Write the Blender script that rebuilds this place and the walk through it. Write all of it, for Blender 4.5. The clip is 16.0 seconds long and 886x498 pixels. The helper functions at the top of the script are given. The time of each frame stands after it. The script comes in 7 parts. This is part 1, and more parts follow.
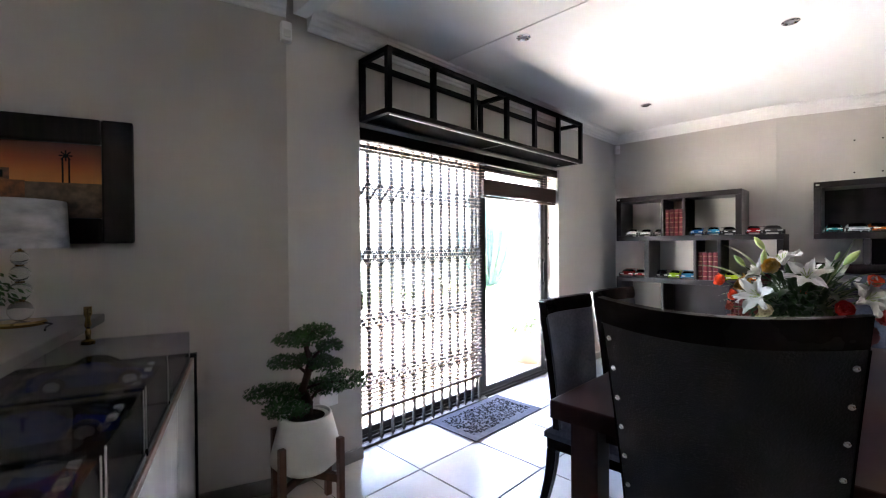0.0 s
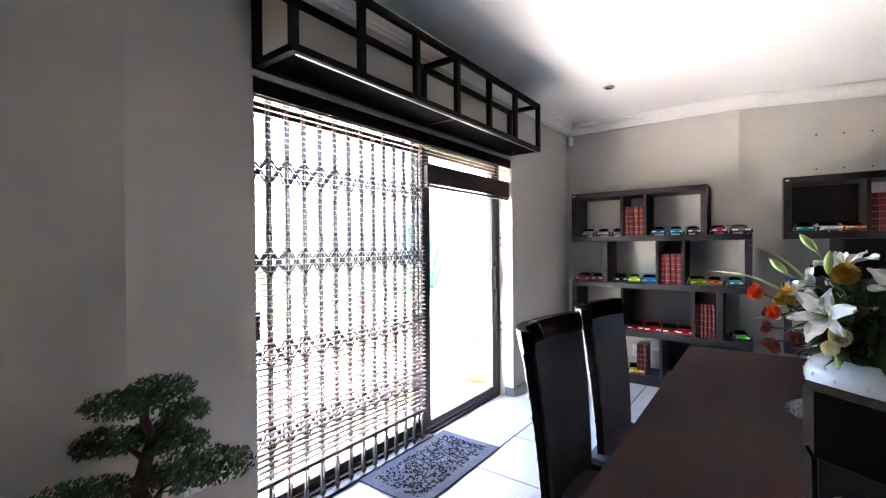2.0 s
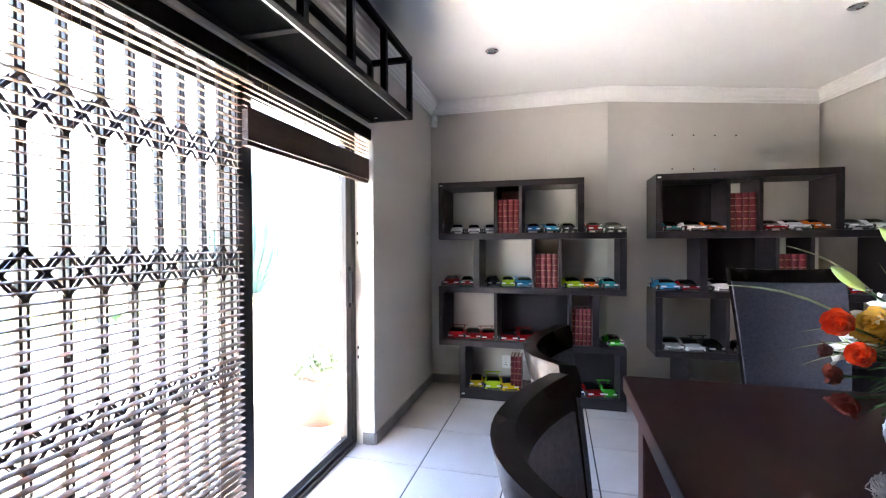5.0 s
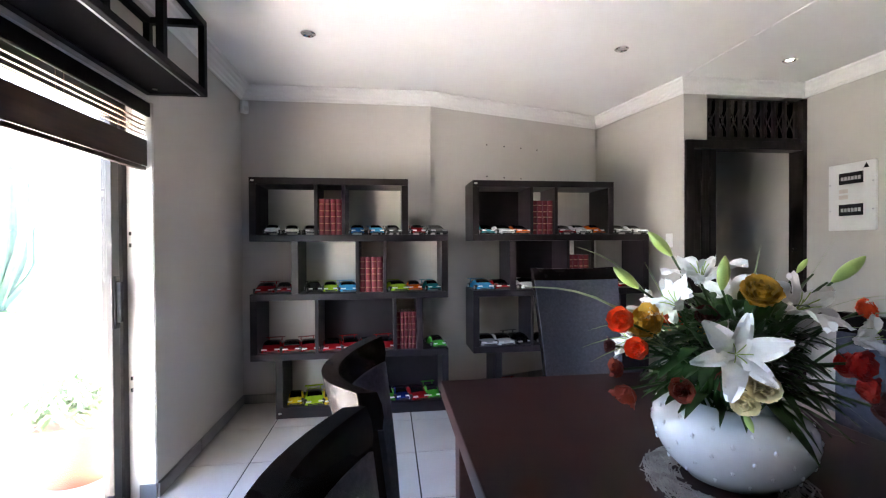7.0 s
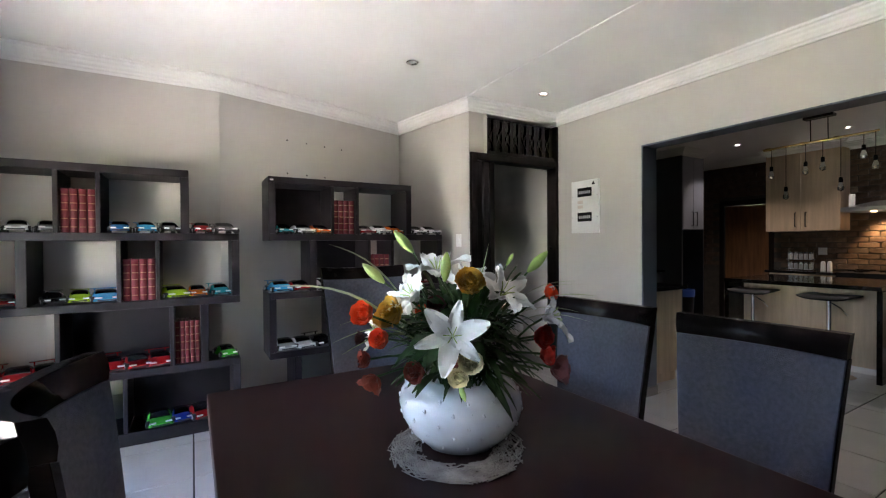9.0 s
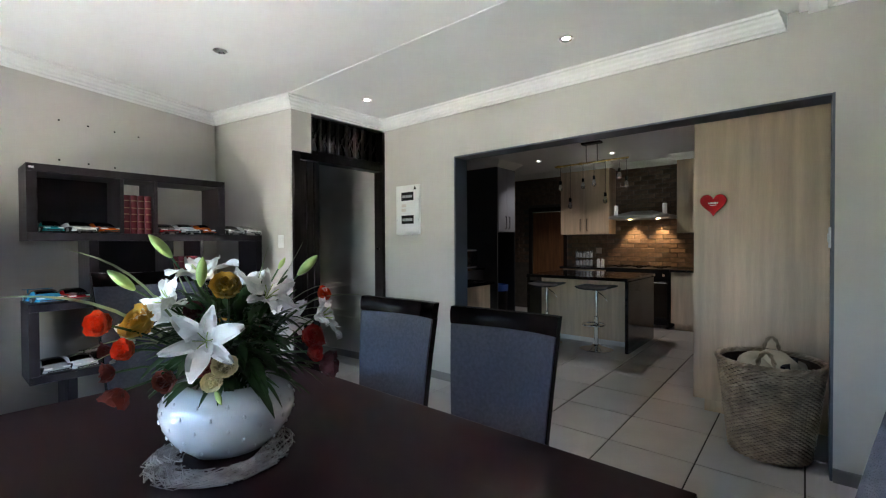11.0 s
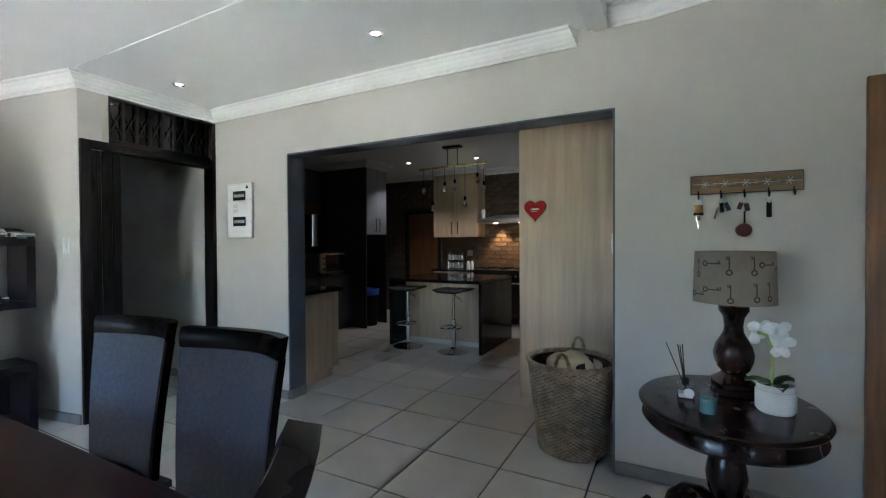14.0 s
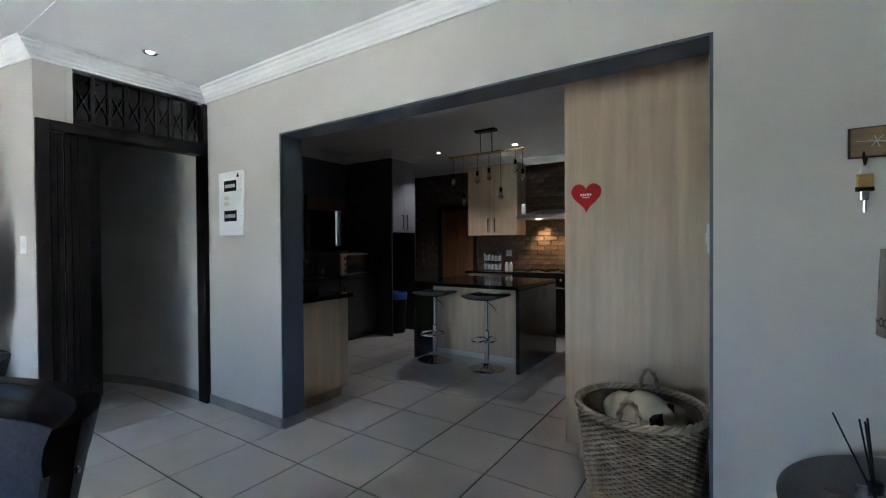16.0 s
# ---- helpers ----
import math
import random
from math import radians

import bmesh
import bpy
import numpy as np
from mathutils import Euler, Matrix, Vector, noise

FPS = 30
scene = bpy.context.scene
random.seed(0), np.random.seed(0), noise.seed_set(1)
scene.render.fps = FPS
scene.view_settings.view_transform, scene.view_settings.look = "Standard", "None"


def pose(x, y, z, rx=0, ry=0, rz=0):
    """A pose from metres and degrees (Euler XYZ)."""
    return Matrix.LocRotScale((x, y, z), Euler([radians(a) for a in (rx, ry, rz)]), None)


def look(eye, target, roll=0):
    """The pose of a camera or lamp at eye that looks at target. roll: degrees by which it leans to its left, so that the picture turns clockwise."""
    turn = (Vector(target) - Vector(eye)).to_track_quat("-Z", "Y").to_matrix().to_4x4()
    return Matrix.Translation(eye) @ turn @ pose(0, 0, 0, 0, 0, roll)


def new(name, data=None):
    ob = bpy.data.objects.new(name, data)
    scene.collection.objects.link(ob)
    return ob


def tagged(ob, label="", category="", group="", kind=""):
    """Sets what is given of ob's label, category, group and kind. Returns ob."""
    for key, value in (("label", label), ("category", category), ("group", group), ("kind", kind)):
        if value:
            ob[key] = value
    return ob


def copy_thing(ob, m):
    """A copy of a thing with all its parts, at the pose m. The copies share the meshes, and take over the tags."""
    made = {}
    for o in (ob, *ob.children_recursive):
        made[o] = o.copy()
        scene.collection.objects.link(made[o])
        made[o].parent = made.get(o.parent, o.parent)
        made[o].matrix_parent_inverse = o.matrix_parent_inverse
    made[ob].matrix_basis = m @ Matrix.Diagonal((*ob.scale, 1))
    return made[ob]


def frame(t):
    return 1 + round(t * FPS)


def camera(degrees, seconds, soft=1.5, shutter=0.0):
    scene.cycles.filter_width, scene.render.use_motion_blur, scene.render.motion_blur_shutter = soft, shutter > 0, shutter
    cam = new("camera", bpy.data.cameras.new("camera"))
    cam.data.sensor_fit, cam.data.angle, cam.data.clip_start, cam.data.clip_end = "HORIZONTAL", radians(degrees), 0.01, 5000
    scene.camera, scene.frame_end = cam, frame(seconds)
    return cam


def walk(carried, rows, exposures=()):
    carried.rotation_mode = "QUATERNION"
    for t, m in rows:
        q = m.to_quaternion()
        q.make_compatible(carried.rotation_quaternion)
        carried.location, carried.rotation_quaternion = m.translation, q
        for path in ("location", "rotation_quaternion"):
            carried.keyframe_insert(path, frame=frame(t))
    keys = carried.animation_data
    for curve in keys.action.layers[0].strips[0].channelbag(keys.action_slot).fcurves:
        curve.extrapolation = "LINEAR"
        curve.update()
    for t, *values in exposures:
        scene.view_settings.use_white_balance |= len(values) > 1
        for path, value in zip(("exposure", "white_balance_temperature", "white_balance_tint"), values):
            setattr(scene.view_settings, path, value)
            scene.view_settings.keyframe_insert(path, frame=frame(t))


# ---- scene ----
cam = camera(91.5, 16.0, 1.2)
PATH = [
    (0, (0.099, 0.248, 1.309), (1.512, 1.664, 1.289), -0.4),
    (0.5, (0.248, 0.381, 1.307), (1.702, 1.754, 1.292), -0.5),
    (1, (0.374, 0.498, 1.31), (1.873, 1.822, 1.296), -0.5),
    (1.5, (0.489, 0.614, 1.308), (2.037, 1.88, 1.292), -0.6),
    (2, (0.618, 0.749, 1.303), (2.224, 1.94, 1.29), -0.5),
    (2.5, (0.723, 0.864, 1.312), (2.393, 1.963, 1.295), -0.6),
    (3, (0.868, 0.983, 1.299), (2.593, 1.995, 1.283), -0.6),
    (3.5, (1.002, 1.099, 1.31), (2.783, 2.009, 1.289), -0.7),
    (5.8, (1.52, 1.381, 1.305), (3.506, 1.613, 1.285), -0.3),
    (6, (1.541, 1.364, 1.306), (3.535, 1.52, 1.288), -0.4),
    (6.5, (1.559, 1.33, 1.309), (3.558, 1.283, 1.288), -0.3),
    (7, (1.564, 1.279, 1.305), (3.549, 1.031, 1.285), -0.3),
    (7.5, (1.546, 1.237, 1.303), (3.495, 0.791, 1.281), -0.3),
    (8, (1.525, 1.195, 1.301), (3.42, 0.555, 1.279), -0.3),
    (8.5, (1.509, 1.155, 1.299), (3.33, 0.328, 1.278), -0.4),
    (9, (1.49, 1.114, 1.297), (3.219, 0.109, 1.275), -0.4),
    (9.2, (1.479, 1.1, 1.307), (3.17, 0.032, 1.271), -0.6),
    (11.3, (1.241, 0.978, 1.311), (2.44, -0.622, 1.285), -0.2),
    (11.5, (1.216, 0.957, 1.321), (2.356, -0.686, 1.293), -0.2),
    (12, (1.116, 0.935, 1.326), (2.145, -0.78, 1.298), -0.3),
    (12.5, (1.026, 0.887, 1.337), (1.98, -0.871, 1.309), -0.3),
    (13, (0.945, 0.815, 1.342), (1.873, -0.956, 1.317), -0.3),
    (13.5, (0.876, 0.679, 1.346), (1.806, -1.091, 1.322), -0.3),
    (14, (0.881, 0.524, 1.335), (1.808, -1.248, 1.31), -0.3),
    (14.5, (0.918, 0.35, 1.33), (1.842, -1.424, 1.305), -0.2),
    (15, (0.97, 0.179, 1.323), (1.93, -1.575, 1.297), -0.3),
    (15.5, (1.041, -0.009, 1.315), (2.078, -1.719, 1.292), -0.3),
    (16, (1.108, -0.208, 1.316), (2.21, -1.876, 1.293), -0.4),
]
walk(cam, [(t, look(eye, target, roll)) for t, eye, target, roll in PATH],
     exposures=[(0.0, 5.42, 6750, 22), (3.5, 5.42, 6750, 22), (6.0, 5.28, 6700, 22), (9.0, 5.22, 6700, 19), (11.5, 5.28, 6200, 12), (13.0, 5.24, 6100, 10), (16.0, 5.26, 5800, 13)])

# ---------------------------------------------------------------- light
world = bpy.data.worlds.new("world")
scene.world = world
world.use_nodes = True
wn = world.node_tree
sky = wn.nodes.new("ShaderNodeTexSky")
sky.sky_type = 'NISHITA'
sky.sun_disc = False
sky.sun_elevation = radians(56)
sky.sun_rotation = radians(90)
wn.nodes["Background"].inputs[1].default_value = 0.14
wn.links.new(sky.outputs[0], wn.nodes["Background"].inputs[0])
sun = new("sun", bpy.data.lights.new("sun", 'SUN'))
sun.data.energy, sun.data.angle, sun.data.color = 5.0, radians(0.5), (1.0, 0.95, 0.87)
sun.matrix_world = look((0, 0, 0), (-0.55, 0.0, -0.83))


def spot(name, at, watts, colour, cone):
    lamp = new(name, bpy.data.lights.new(name, 'SPOT'))
    lamp.data.energy, lamp.data.color = watts, colour
    lamp.data.spot_size, lamp.data.spot_blend, lamp.data.shadow_soft_size = radians(cone), 0.6, 0.03
    lamp.location = at
    return lamp


spot("downlight_beam", (4.29, -1.54, 2.57), 0.015, (1.0, 0.93, 0.83), 100)
spot("downlight_beam", (2.44, -1.60, 2.57), 0.15, (1.0, 0.93, 0.83), 100)
spot("downlight_beam", (4.63, -5.45, 2.60), 0.8, (1.0, 0.93, 0.85), 110)
spot("downlight_beam", (3.50, -5.60, 2.60), 0.8, (1.0, 0.93, 0.85), 110)
spot("hood_beam", (3.48, -6.60, 1.665), 1.1, (1.0, 0.62, 0.28), 84)
spot("hood_beam", (3.05, -6.60, 1.665), 1.1, (1.0, 0.62, 0.28), 84)


# ---------------------------------------------------------------- materials
def mat(name, colour, rough=0.5, metal=0.0, vary=0.12, scale=6.0, bump=0.0, bump_scale=60.0, spec=0.5,
        coat=0.0, stretch=(1, 1, 1), rand=0.0, fine=0.06, colour2=None, rough_vary=0.1, emit=None):
    m = bpy.data.materials.new(name)
    m.use_nodes = True
    nt = m.node_tree
    b = nt.nodes["Principled BSDF"]
    b.inputs["Metallic"].default_value = metal
    b.inputs["Specular IOR Level"].default_value = spec
    b.inputs["Coat Weight"].default_value = coat
    tc = nt.nodes.new("ShaderNodeTexCoord")
    mp = nt.nodes.new("ShaderNodeMapping")
    mp.inputs["Scale"].default_value = stretch
    nt.links.new(tc.outputs["Object"], mp.inputs[0])

    def noise_tex(sc, detail):
        n = nt.nodes.new("ShaderNodeTexNoise")
        n.inputs["Scale"].default_value, n.inputs["Detail"].default_value = sc, detail
        nt.links.new(mp.outputs[0], n.inputs["Vector"])
        return n
    n1, n2 = noise_tex(scale, 4), noise_tex(scale * 14, 3)
    c = colour
    hi = colour2 if colour2 else tuple(min(1.0, v * (1 + vary)) for v in c)
    lo = c if colour2 else tuple(v * (1 - vary) for v in c)
    ramp = nt.nodes.new("ShaderNodeValToRGB")
    ramp.color_ramp.elements[0].position, ramp.color_ramp.elements[1].position = 0.32, 0.68
    ramp.color_ramp.elements[0].color, ramp.color_ramp.elements[1].color = (*lo, 1), (*hi, 1)
    nt.links.new(n1.outputs["Fac"], ramp.inputs[0])
    hsv = nt.nodes.new("ShaderNodeHueSaturation")
    nt.links.new(ramp.outputs[0], hsv.inputs["Color"])
    rng = nt.nodes.new("ShaderNodeMapRange")
    rng.inputs[3].default_value, rng.inputs[4].default_value = 1 - fine, 1 + fine
    nt.links.new(n2.outputs["Fac"], rng.inputs[0])
    value = rng.outputs[0]
    if rand:
        oi = nt.nodes.new("ShaderNodeObjectInfo")
        r2 = nt.nodes.new("ShaderNodeMapRange")
        r2.inputs[3].default_value, r2.inputs[4].default_value = 1 - rand, 1 + rand
        nt.links.new(oi.outputs["Random"], r2.inputs[0])
        mu = nt.nodes.new("ShaderNodeMath")
        mu.operation = 'MULTIPLY'
        nt.links.new(value, mu.inputs[0])
        nt.links.new(r2.outputs[0], mu.inputs[1])
        value = mu.outputs[0]
    nt.links.new(value, hsv.inputs["Value"])
    nt.links.new(hsv.outputs[0], b.inputs["Base Color"])
    rr = nt.nodes.new("ShaderNodeMapRange")
    rr.inputs[3].default_value, rr.inputs[4].default_value = max(0.02, rough - rough_vary), min(1, rough + rough_vary)
    nt.links.new(n1.outputs["Fac"], rr.inputs[0])
    nt.links.new(rr.outputs[0], b.inputs["Roughness"])
    if bump:
        n3 = noise_tex(bump_scale, 4)
        bp = nt.nodes.new("ShaderNodeBump")
        bp.inputs["Strength"].default_value = bump
        bp.inputs["Distance"].default_value = 0.004
        nt.links.new(n3.outputs["Fac"], bp.inputs["Height"])
        nt.links.new(bp.outputs[0], b.inputs["Normal"])
    if emit:
        b.inputs["Emission Color"].default_value = (*emit[0], 1)
        b.inputs["Emission Strength"].default_value = emit[1]
    return m


def glass(name, tint=(1, 1, 1), rough=0.0, ior=1.45, clear=0.0):
    m = bpy.data.materials.new(name)
    m.use_nodes = True
    nt = m.node_tree
    b = nt.nodes["Principled BSDF"]
    b.inputs["Base Color"].default_value = (*tint, 1)
    b.inputs["Roughness"].default_value = rough
    b.inputs["IOR"].default_value = ior
    b.inputs["Transmission Weight"].default_value = 1.0
    if clear:
        tr = nt.nodes.new("ShaderNodeBsdfTransparent")
        tr.inputs[0].default_value = (*tint, 1)
        mx = nt.nodes.new("ShaderNodeMixShader")
        gl = nt.nodes.new("ShaderNodeBsdfGlossy")
        gl.inputs["Roughness"].default_value = max(rough, 0.02)
        mx.inputs[0].default_value = 1 - clear
        nt.links.new(tr.outputs[0], mx.inputs[1])
        nt.links.new(gl.outputs[0], mx.inputs[2])
        nt.links.new(mx.outputs[0], nt.nodes["Material Output"].inputs[0])
    return m


M = {}
M["wall"] = mat("wall paint greige", (0.50, 0.475, 0.435), 0.62, vary=0.05, scale=1.3, bump=0.12, bump_scale=90, fine=0.02)
M["blue"] = mat("wall paint slate", (0.085, 0.098, 0.125), 0.6, vary=0.08, scale=1.5, bump=0.1, bump_scale=90, fine=0.03)
M["ceiling"] = mat("ceiling paint", (0.82, 0.82, 0.80), 0.7, vary=0.03, scale=1.0, bump=0.05, bump_scale=60, fine=0.015)
M["cornice"] = mat("cornice paint", (0.80, 0.80, 0.78), 0.5, vary=0.03, scale=2.0, fine=0.015)
M["tile"] = mat("floor tile", (0.48, 0.46, 0.435), 0.30, vary=0.05, scale=4.0, rand=0.05, fine=0.05, rough_vary=0.03)
M["grout"] = mat("grout", (0.022, 0.020, 0.019), 0.9, vary=0.3, scale=9, bump=0.3)
M["skirting"] = mat("skirting tile", (0.20, 0.195, 0.185), 0.35, vary=0.15, scale=5, rand=0.05)
M["wenge"] = mat("wenge table", (0.024, 0.009, 0.008), 0.34, vary=0.12, scale=3.0, stretch=(1, 9, 9), spec=0.10, fine=0.12, rough_vary=0.03)
M["espresso"] = mat("espresso shelf", (0.016, 0.012, 0.014), 0.42, spec=0.25, vary=0.3, scale=4, stretch=(6, 1, 1), bump=0.05, bump_scale=50, fine=0.12)
M["chairwood"] = mat("chair lacquer", (0.008, 0.0055, 0.005), 0.26, vary=0.3, scale=6, spec=0.05, fine=0.1, rough_vary=0.05)
M["fabric"] = mat("grey chenille", (0.080, 0.083, 0.104), 0.95, vary=0.16, scale=75, bump=0.8, bump_scale=380, spec=0.1, fine=0.45)
M["leather"] = mat("black leather", (0.015, 0.0145, 0.015), 0.5, spec=0.16, vary=0.2, scale=10, bump=0.35, bump_scale=220, fine=0.1)
M["chrome"] = mat("chrome", (0.75, 0.75, 0.76), 0.10, metal=1.0, vary=0.02, rough_vary=0.04)
M["steel"] = mat("brushed steel", (0.50, 0.50, 0.51), 0.30, metal=1.0, vary=0.05, stretch=(1, 20, 1))
M["black"] = mat("black powder coat", (0.008, 0.008, 0.009), 0.5, spec=0.1, vary=0.2, scale=12, bump=0.1, bump_scale=200)
M["rackpanel"] = mat("black rack board", (0.004, 0.004, 0.0045), 0.8, spec=0.02, vary=0.2)
# blind wood darkened in colour for the shade on the drawn-up slats
M["slat_shaded"] = mat("shaded blind slat", (0.050, 0.026, 0.017), 0.45, vary=0.25, scale=5, stretch=(1, 12, 12), rand=0.12, spec=0.3)
M["bronze"] = mat("bronze aluminium", (0.026, 0.023, 0.022), 0.40, metal=0.3, vary=0.2, scale=8)
M["gate"] = mat("gate steel", (0.035, 0.030, 0.028), 0.45, vary=0.3, scale=14, bump=0.15, bump_scale=150)
M["slat"] = mat("blind slat wood", (0.19, 0.110, 0.065), 0.40, vary=0.25, scale=5, stretch=(1, 12, 12), rand=0.12, fine=0.12)
M["darkwood"] = mat("dark door wood", (0.013, 0.0095, 0.0085), 0.42, spec=0.2, vary=0.3, scale=4, stretch=(8, 8, 1), bump=0.08, bump_scale=60, fine=0.12)
M["mahogany"] = mat("mahogany", (0.020, 0.009, 0.007), 0.24, vary=0.35, scale=5, stretch=(3, 3, 1), coat=0.12, spec=0.3, fine=0.14)
M["oak"] = mat("pale oak laminate", (0.54, 0.405, 0.28), 0.48, vary=0.16, scale=2.2, stretch=(7, 7, 0.5), bump=0.05, bump_scale=60, fine=0.10)
M["granite"] = mat("black granite", (0.012, 0.012, 0.013), 0.10, vary=0.5, scale=30, fine=0.5, rough_vary=0.04)
M["kitdark"] = mat("charcoal cabinet", (0.030, 0.032, 0.036), 0.35, vary=0.12, scale=3)
M["kitgrey"] = mat("blue grey cabinet", (0.20, 0.205, 0.235), 0.35, vary=0.08, scale=3)
M["brick"] = mat("brown brick", (0.125, 0.085, 0.060), 0.85, vary=0.35, scale=12, bump=0.6, bump_scale=60, rand=0.3, fine=0.2)
M["mortar"] = mat("mortar", (0.075, 0.065, 0.055), 0.95, vary=0.2, scale=12, bump=0.4)
M["ceramic"] = mat("white ceramic", (0.74, 0.78, 0.80), 0.14, vary=0.03, scale=3, coat=0.4, rough_vary=0.04)
M["white"] = mat("white plastic", (0.74, 0.74, 0.73), 0.35, vary=0.03, scale=6)
M["matte_white"] = mat("matte white", (0.66, 0.65, 0.62), 0.55, vary=0.06, scale=10)
M["marble"] = mat("white marble panel", (0.70, 0.70, 0.71), 0.22, vary=0.0, scale=3, colour2=(0.42, 0.43, 0.45), stretch=(1, 1, 0.4))
M["concrete"] = mat("grey stone slab", (0.13, 0.125, 0.115), 0.5, vary=0.2, scale=7, bump=0.2, bump_scale=80)
M["walnut"] = mat("walnut leg", (0.10, 0.042, 0.024), 0.4, vary=0.3, scale=6, stretch=(6, 6, 1), fine=0.15)
M["soil"] = mat("soil", (0.045, 0.028, 0.018), 0.95, vary=0.5, scale=30, bump=1.0, bump_scale=120)
M["leaf"] = mat("leaf green", (0.035, 0.085, 0.022), 0.5, vary=0.4, scale=14, rand=0.15, fine=0.2)
M["pine"] = mat("bonsai needles", (0.030, 0.085, 0.022), 0.6, vary=0.5, scale=20, fine=0.3)
M["bark"] = mat("bark", (0.055, 0.035, 0.024), 0.9, vary=0.4, scale=20, bump=0.8, bump_scale=80)
M["bud"] = mat("lily bud", (0.36, 0.50, 0.14), 0.45, vary=0.25, scale=14)
M["petal"] = mat("white petal", (0.80, 0.80, 0.79), 0.55, vary=0.06, scale=14, bump=0.1, bump_scale=90)
M["cream"] = mat("cream petal", (0.80, 0.70, 0.42), 0.55, vary=0.12, scale=14)
M["orange"] = mat("orange petal", (0.93, 0.085, 0.012), 0.5, vary=0.2, scale=18)
M["red"] = mat("red petal", (0.52, 0.018, 0.010), 0.55, vary=0.3, scale=18)
M["rust"] = mat("rust petal", (0.24, 0.036, 0.018), 0.55, vary=0.4, scale=18)
M["gold"] = mat("gold petal", (0.55, 0.30, 0.035), 0.5, vary=0.35, scale=18)
M["burgundy"] = mat("burgundy petal", (0.11, 0.022, 0.022), 0.55, vary=0.3, scale=18)
M["rattan"] = mat("vine mat", (0.27, 0.25, 0.23), 0.7, vary=0.35, scale=20, fine=0.2)
M["wicker"] = mat("wicker", (0.31, 0.235, 0.155), 0.7, vary=0.35, scale=16, bump=0.3, bump_scale=90, fine=0.25)
M["plush"] = mat("beige plush", (0.42, 0.345, 0.24), 0.95, vary=0.12, scale=14, bump=0.6, bump_scale=200)
M["rubber"] = mat("doormat", (0.10, 0.105, 0.115), 0.75, vary=0.4, scale=30, bump=1.0, bump_scale=120, fine=0.5)
M["brass"] = mat("brass", (0.55, 0.38, 0.14), 0.22, metal=1.0, vary=0.1, scale=10)
M["crystal"] = glass("crystal", (0.96, 0.97, 0.98), 0.0, 1.5)
M["acrylic"] = glass("clear acrylic", (0.93, 0.94, 0.96), 0.03, 1.45, clear=0.88)
M["pane"] = glass("window pane", (0.97, 0.98, 0.98), 0.0, 1.45, clear=0.95)
M["linen"] = mat("printed linen", (0.215, 0.185, 0.145), 0.9, vary=0.12, scale=10, bump=0.3, bump_scale=300, fine=0.12)
M["ink"] = mat("brown ink", (0.050, 0.036, 0.026), 0.85, vary=0.2, scale=10)
M["pine_board"] = mat("stained pine board", (0.18, 0.115, 0.055), 0.6, vary=0.3, scale=6, stretch=(1, 8, 8), fine=0.15)
M["bookred"] = mat("maroon leather binding", (0.11, 0.012, 0.016), 0.45, spec=0.25, vary=0.2, scale=12, rand=0.15)
M["bookgilt"] = mat("gilt tooling", (0.30, 0.17, 0.10), 0.35, metal=0.6, vary=0.2)
M["page"] = mat("page block", (0.55, 0.50, 0.40), 0.8, vary=0.1, stretch=(1, 30, 1))
M["matting"] = mat("mat pattern", (0.010, 0.010, 0.012), 0.9, spec=0.05)
M["tyre"] = mat("toy tyre", (0.012, 0.012, 0.012), 0.6)
M["carglass"] = mat("toy car glass", (0.01, 0.011, 0.013), 0.08, rough_vary=0.03)
M["paving"] = mat("patio paving", (0.68, 0.645, 0.59), 0.8, vary=0.15, scale=3, bump=0.3, bump_scale=30, fine=0.1)
M["grass"] = mat("lawn", (0.10, 0.16, 0.045), 0.9, vary=0.35, scale=8, bump=0.8, bump_scale=50, fine=0.3)
M["plaster"] = mat("garden wall plaster", (0.55, 0.50, 0.43), 0.85, vary=0.12, scale=2, bump=0.3)
M["terracotta"] = mat("terracotta", (0.30, 0.13, 0.075), 0.75, vary=0.2, scale=8)
M["agave"] = mat("agave", (0.16, 0.24, 0.14), 0.55, vary=0.3, scale=8)
M["blade"] = mat("pale grass blade", (0.26, 0.33, 0.16), 0.5, vary=0.25, scale=9)
M["cactus"] = mat("cactus skin", (0.105, 0.150, 0.135), 0.6, vary=0.3, scale=6)
M["foliage"] = mat("shrub foliage", (0.06, 0.12, 0.035), 0.7, vary=0.4, scale=10)
M["heart"] = mat("red heart enamel", (0.45, 0.008, 0.012), 0.5, spec=0.15, vary=0.1)
M["teal"] = mat("teal wax", (0.09, 0.30, 0.29), 0.35, vary=0.1, scale=10)
M["kraft"] = mat("brown door veneer", (0.17, 0.075, 0.032), 0.42, vary=0.3, scale=4, stretch=(7, 7, 0.6), fine=0.15)
M["lit"] = mat("lit lamp lens", (0.9, 0.88, 0.82), 0.4, emit=((1.0, 0.94, 0.84), 1.2))
M["lit_warm"] = mat("lit hood lens", (0.9, 0.7, 0.4), 0.4, emit=((1.0, 0.66, 0.30), 1.2))
M["unlit"] = mat("unlit lamp lens", (0.35, 0.35, 0.35), 0.25, vary=0.1)
M["keytag_blue"] = mat("blue tag", (0.014, 0.018, 0.06), 0.4)
M["keytag_red"] = mat("red beads", (0.075, 0.012, 0.011), 0.4)
M["bluebag"] = mat("blue bag", (0.02, 0.07, 0.30), 0.4)


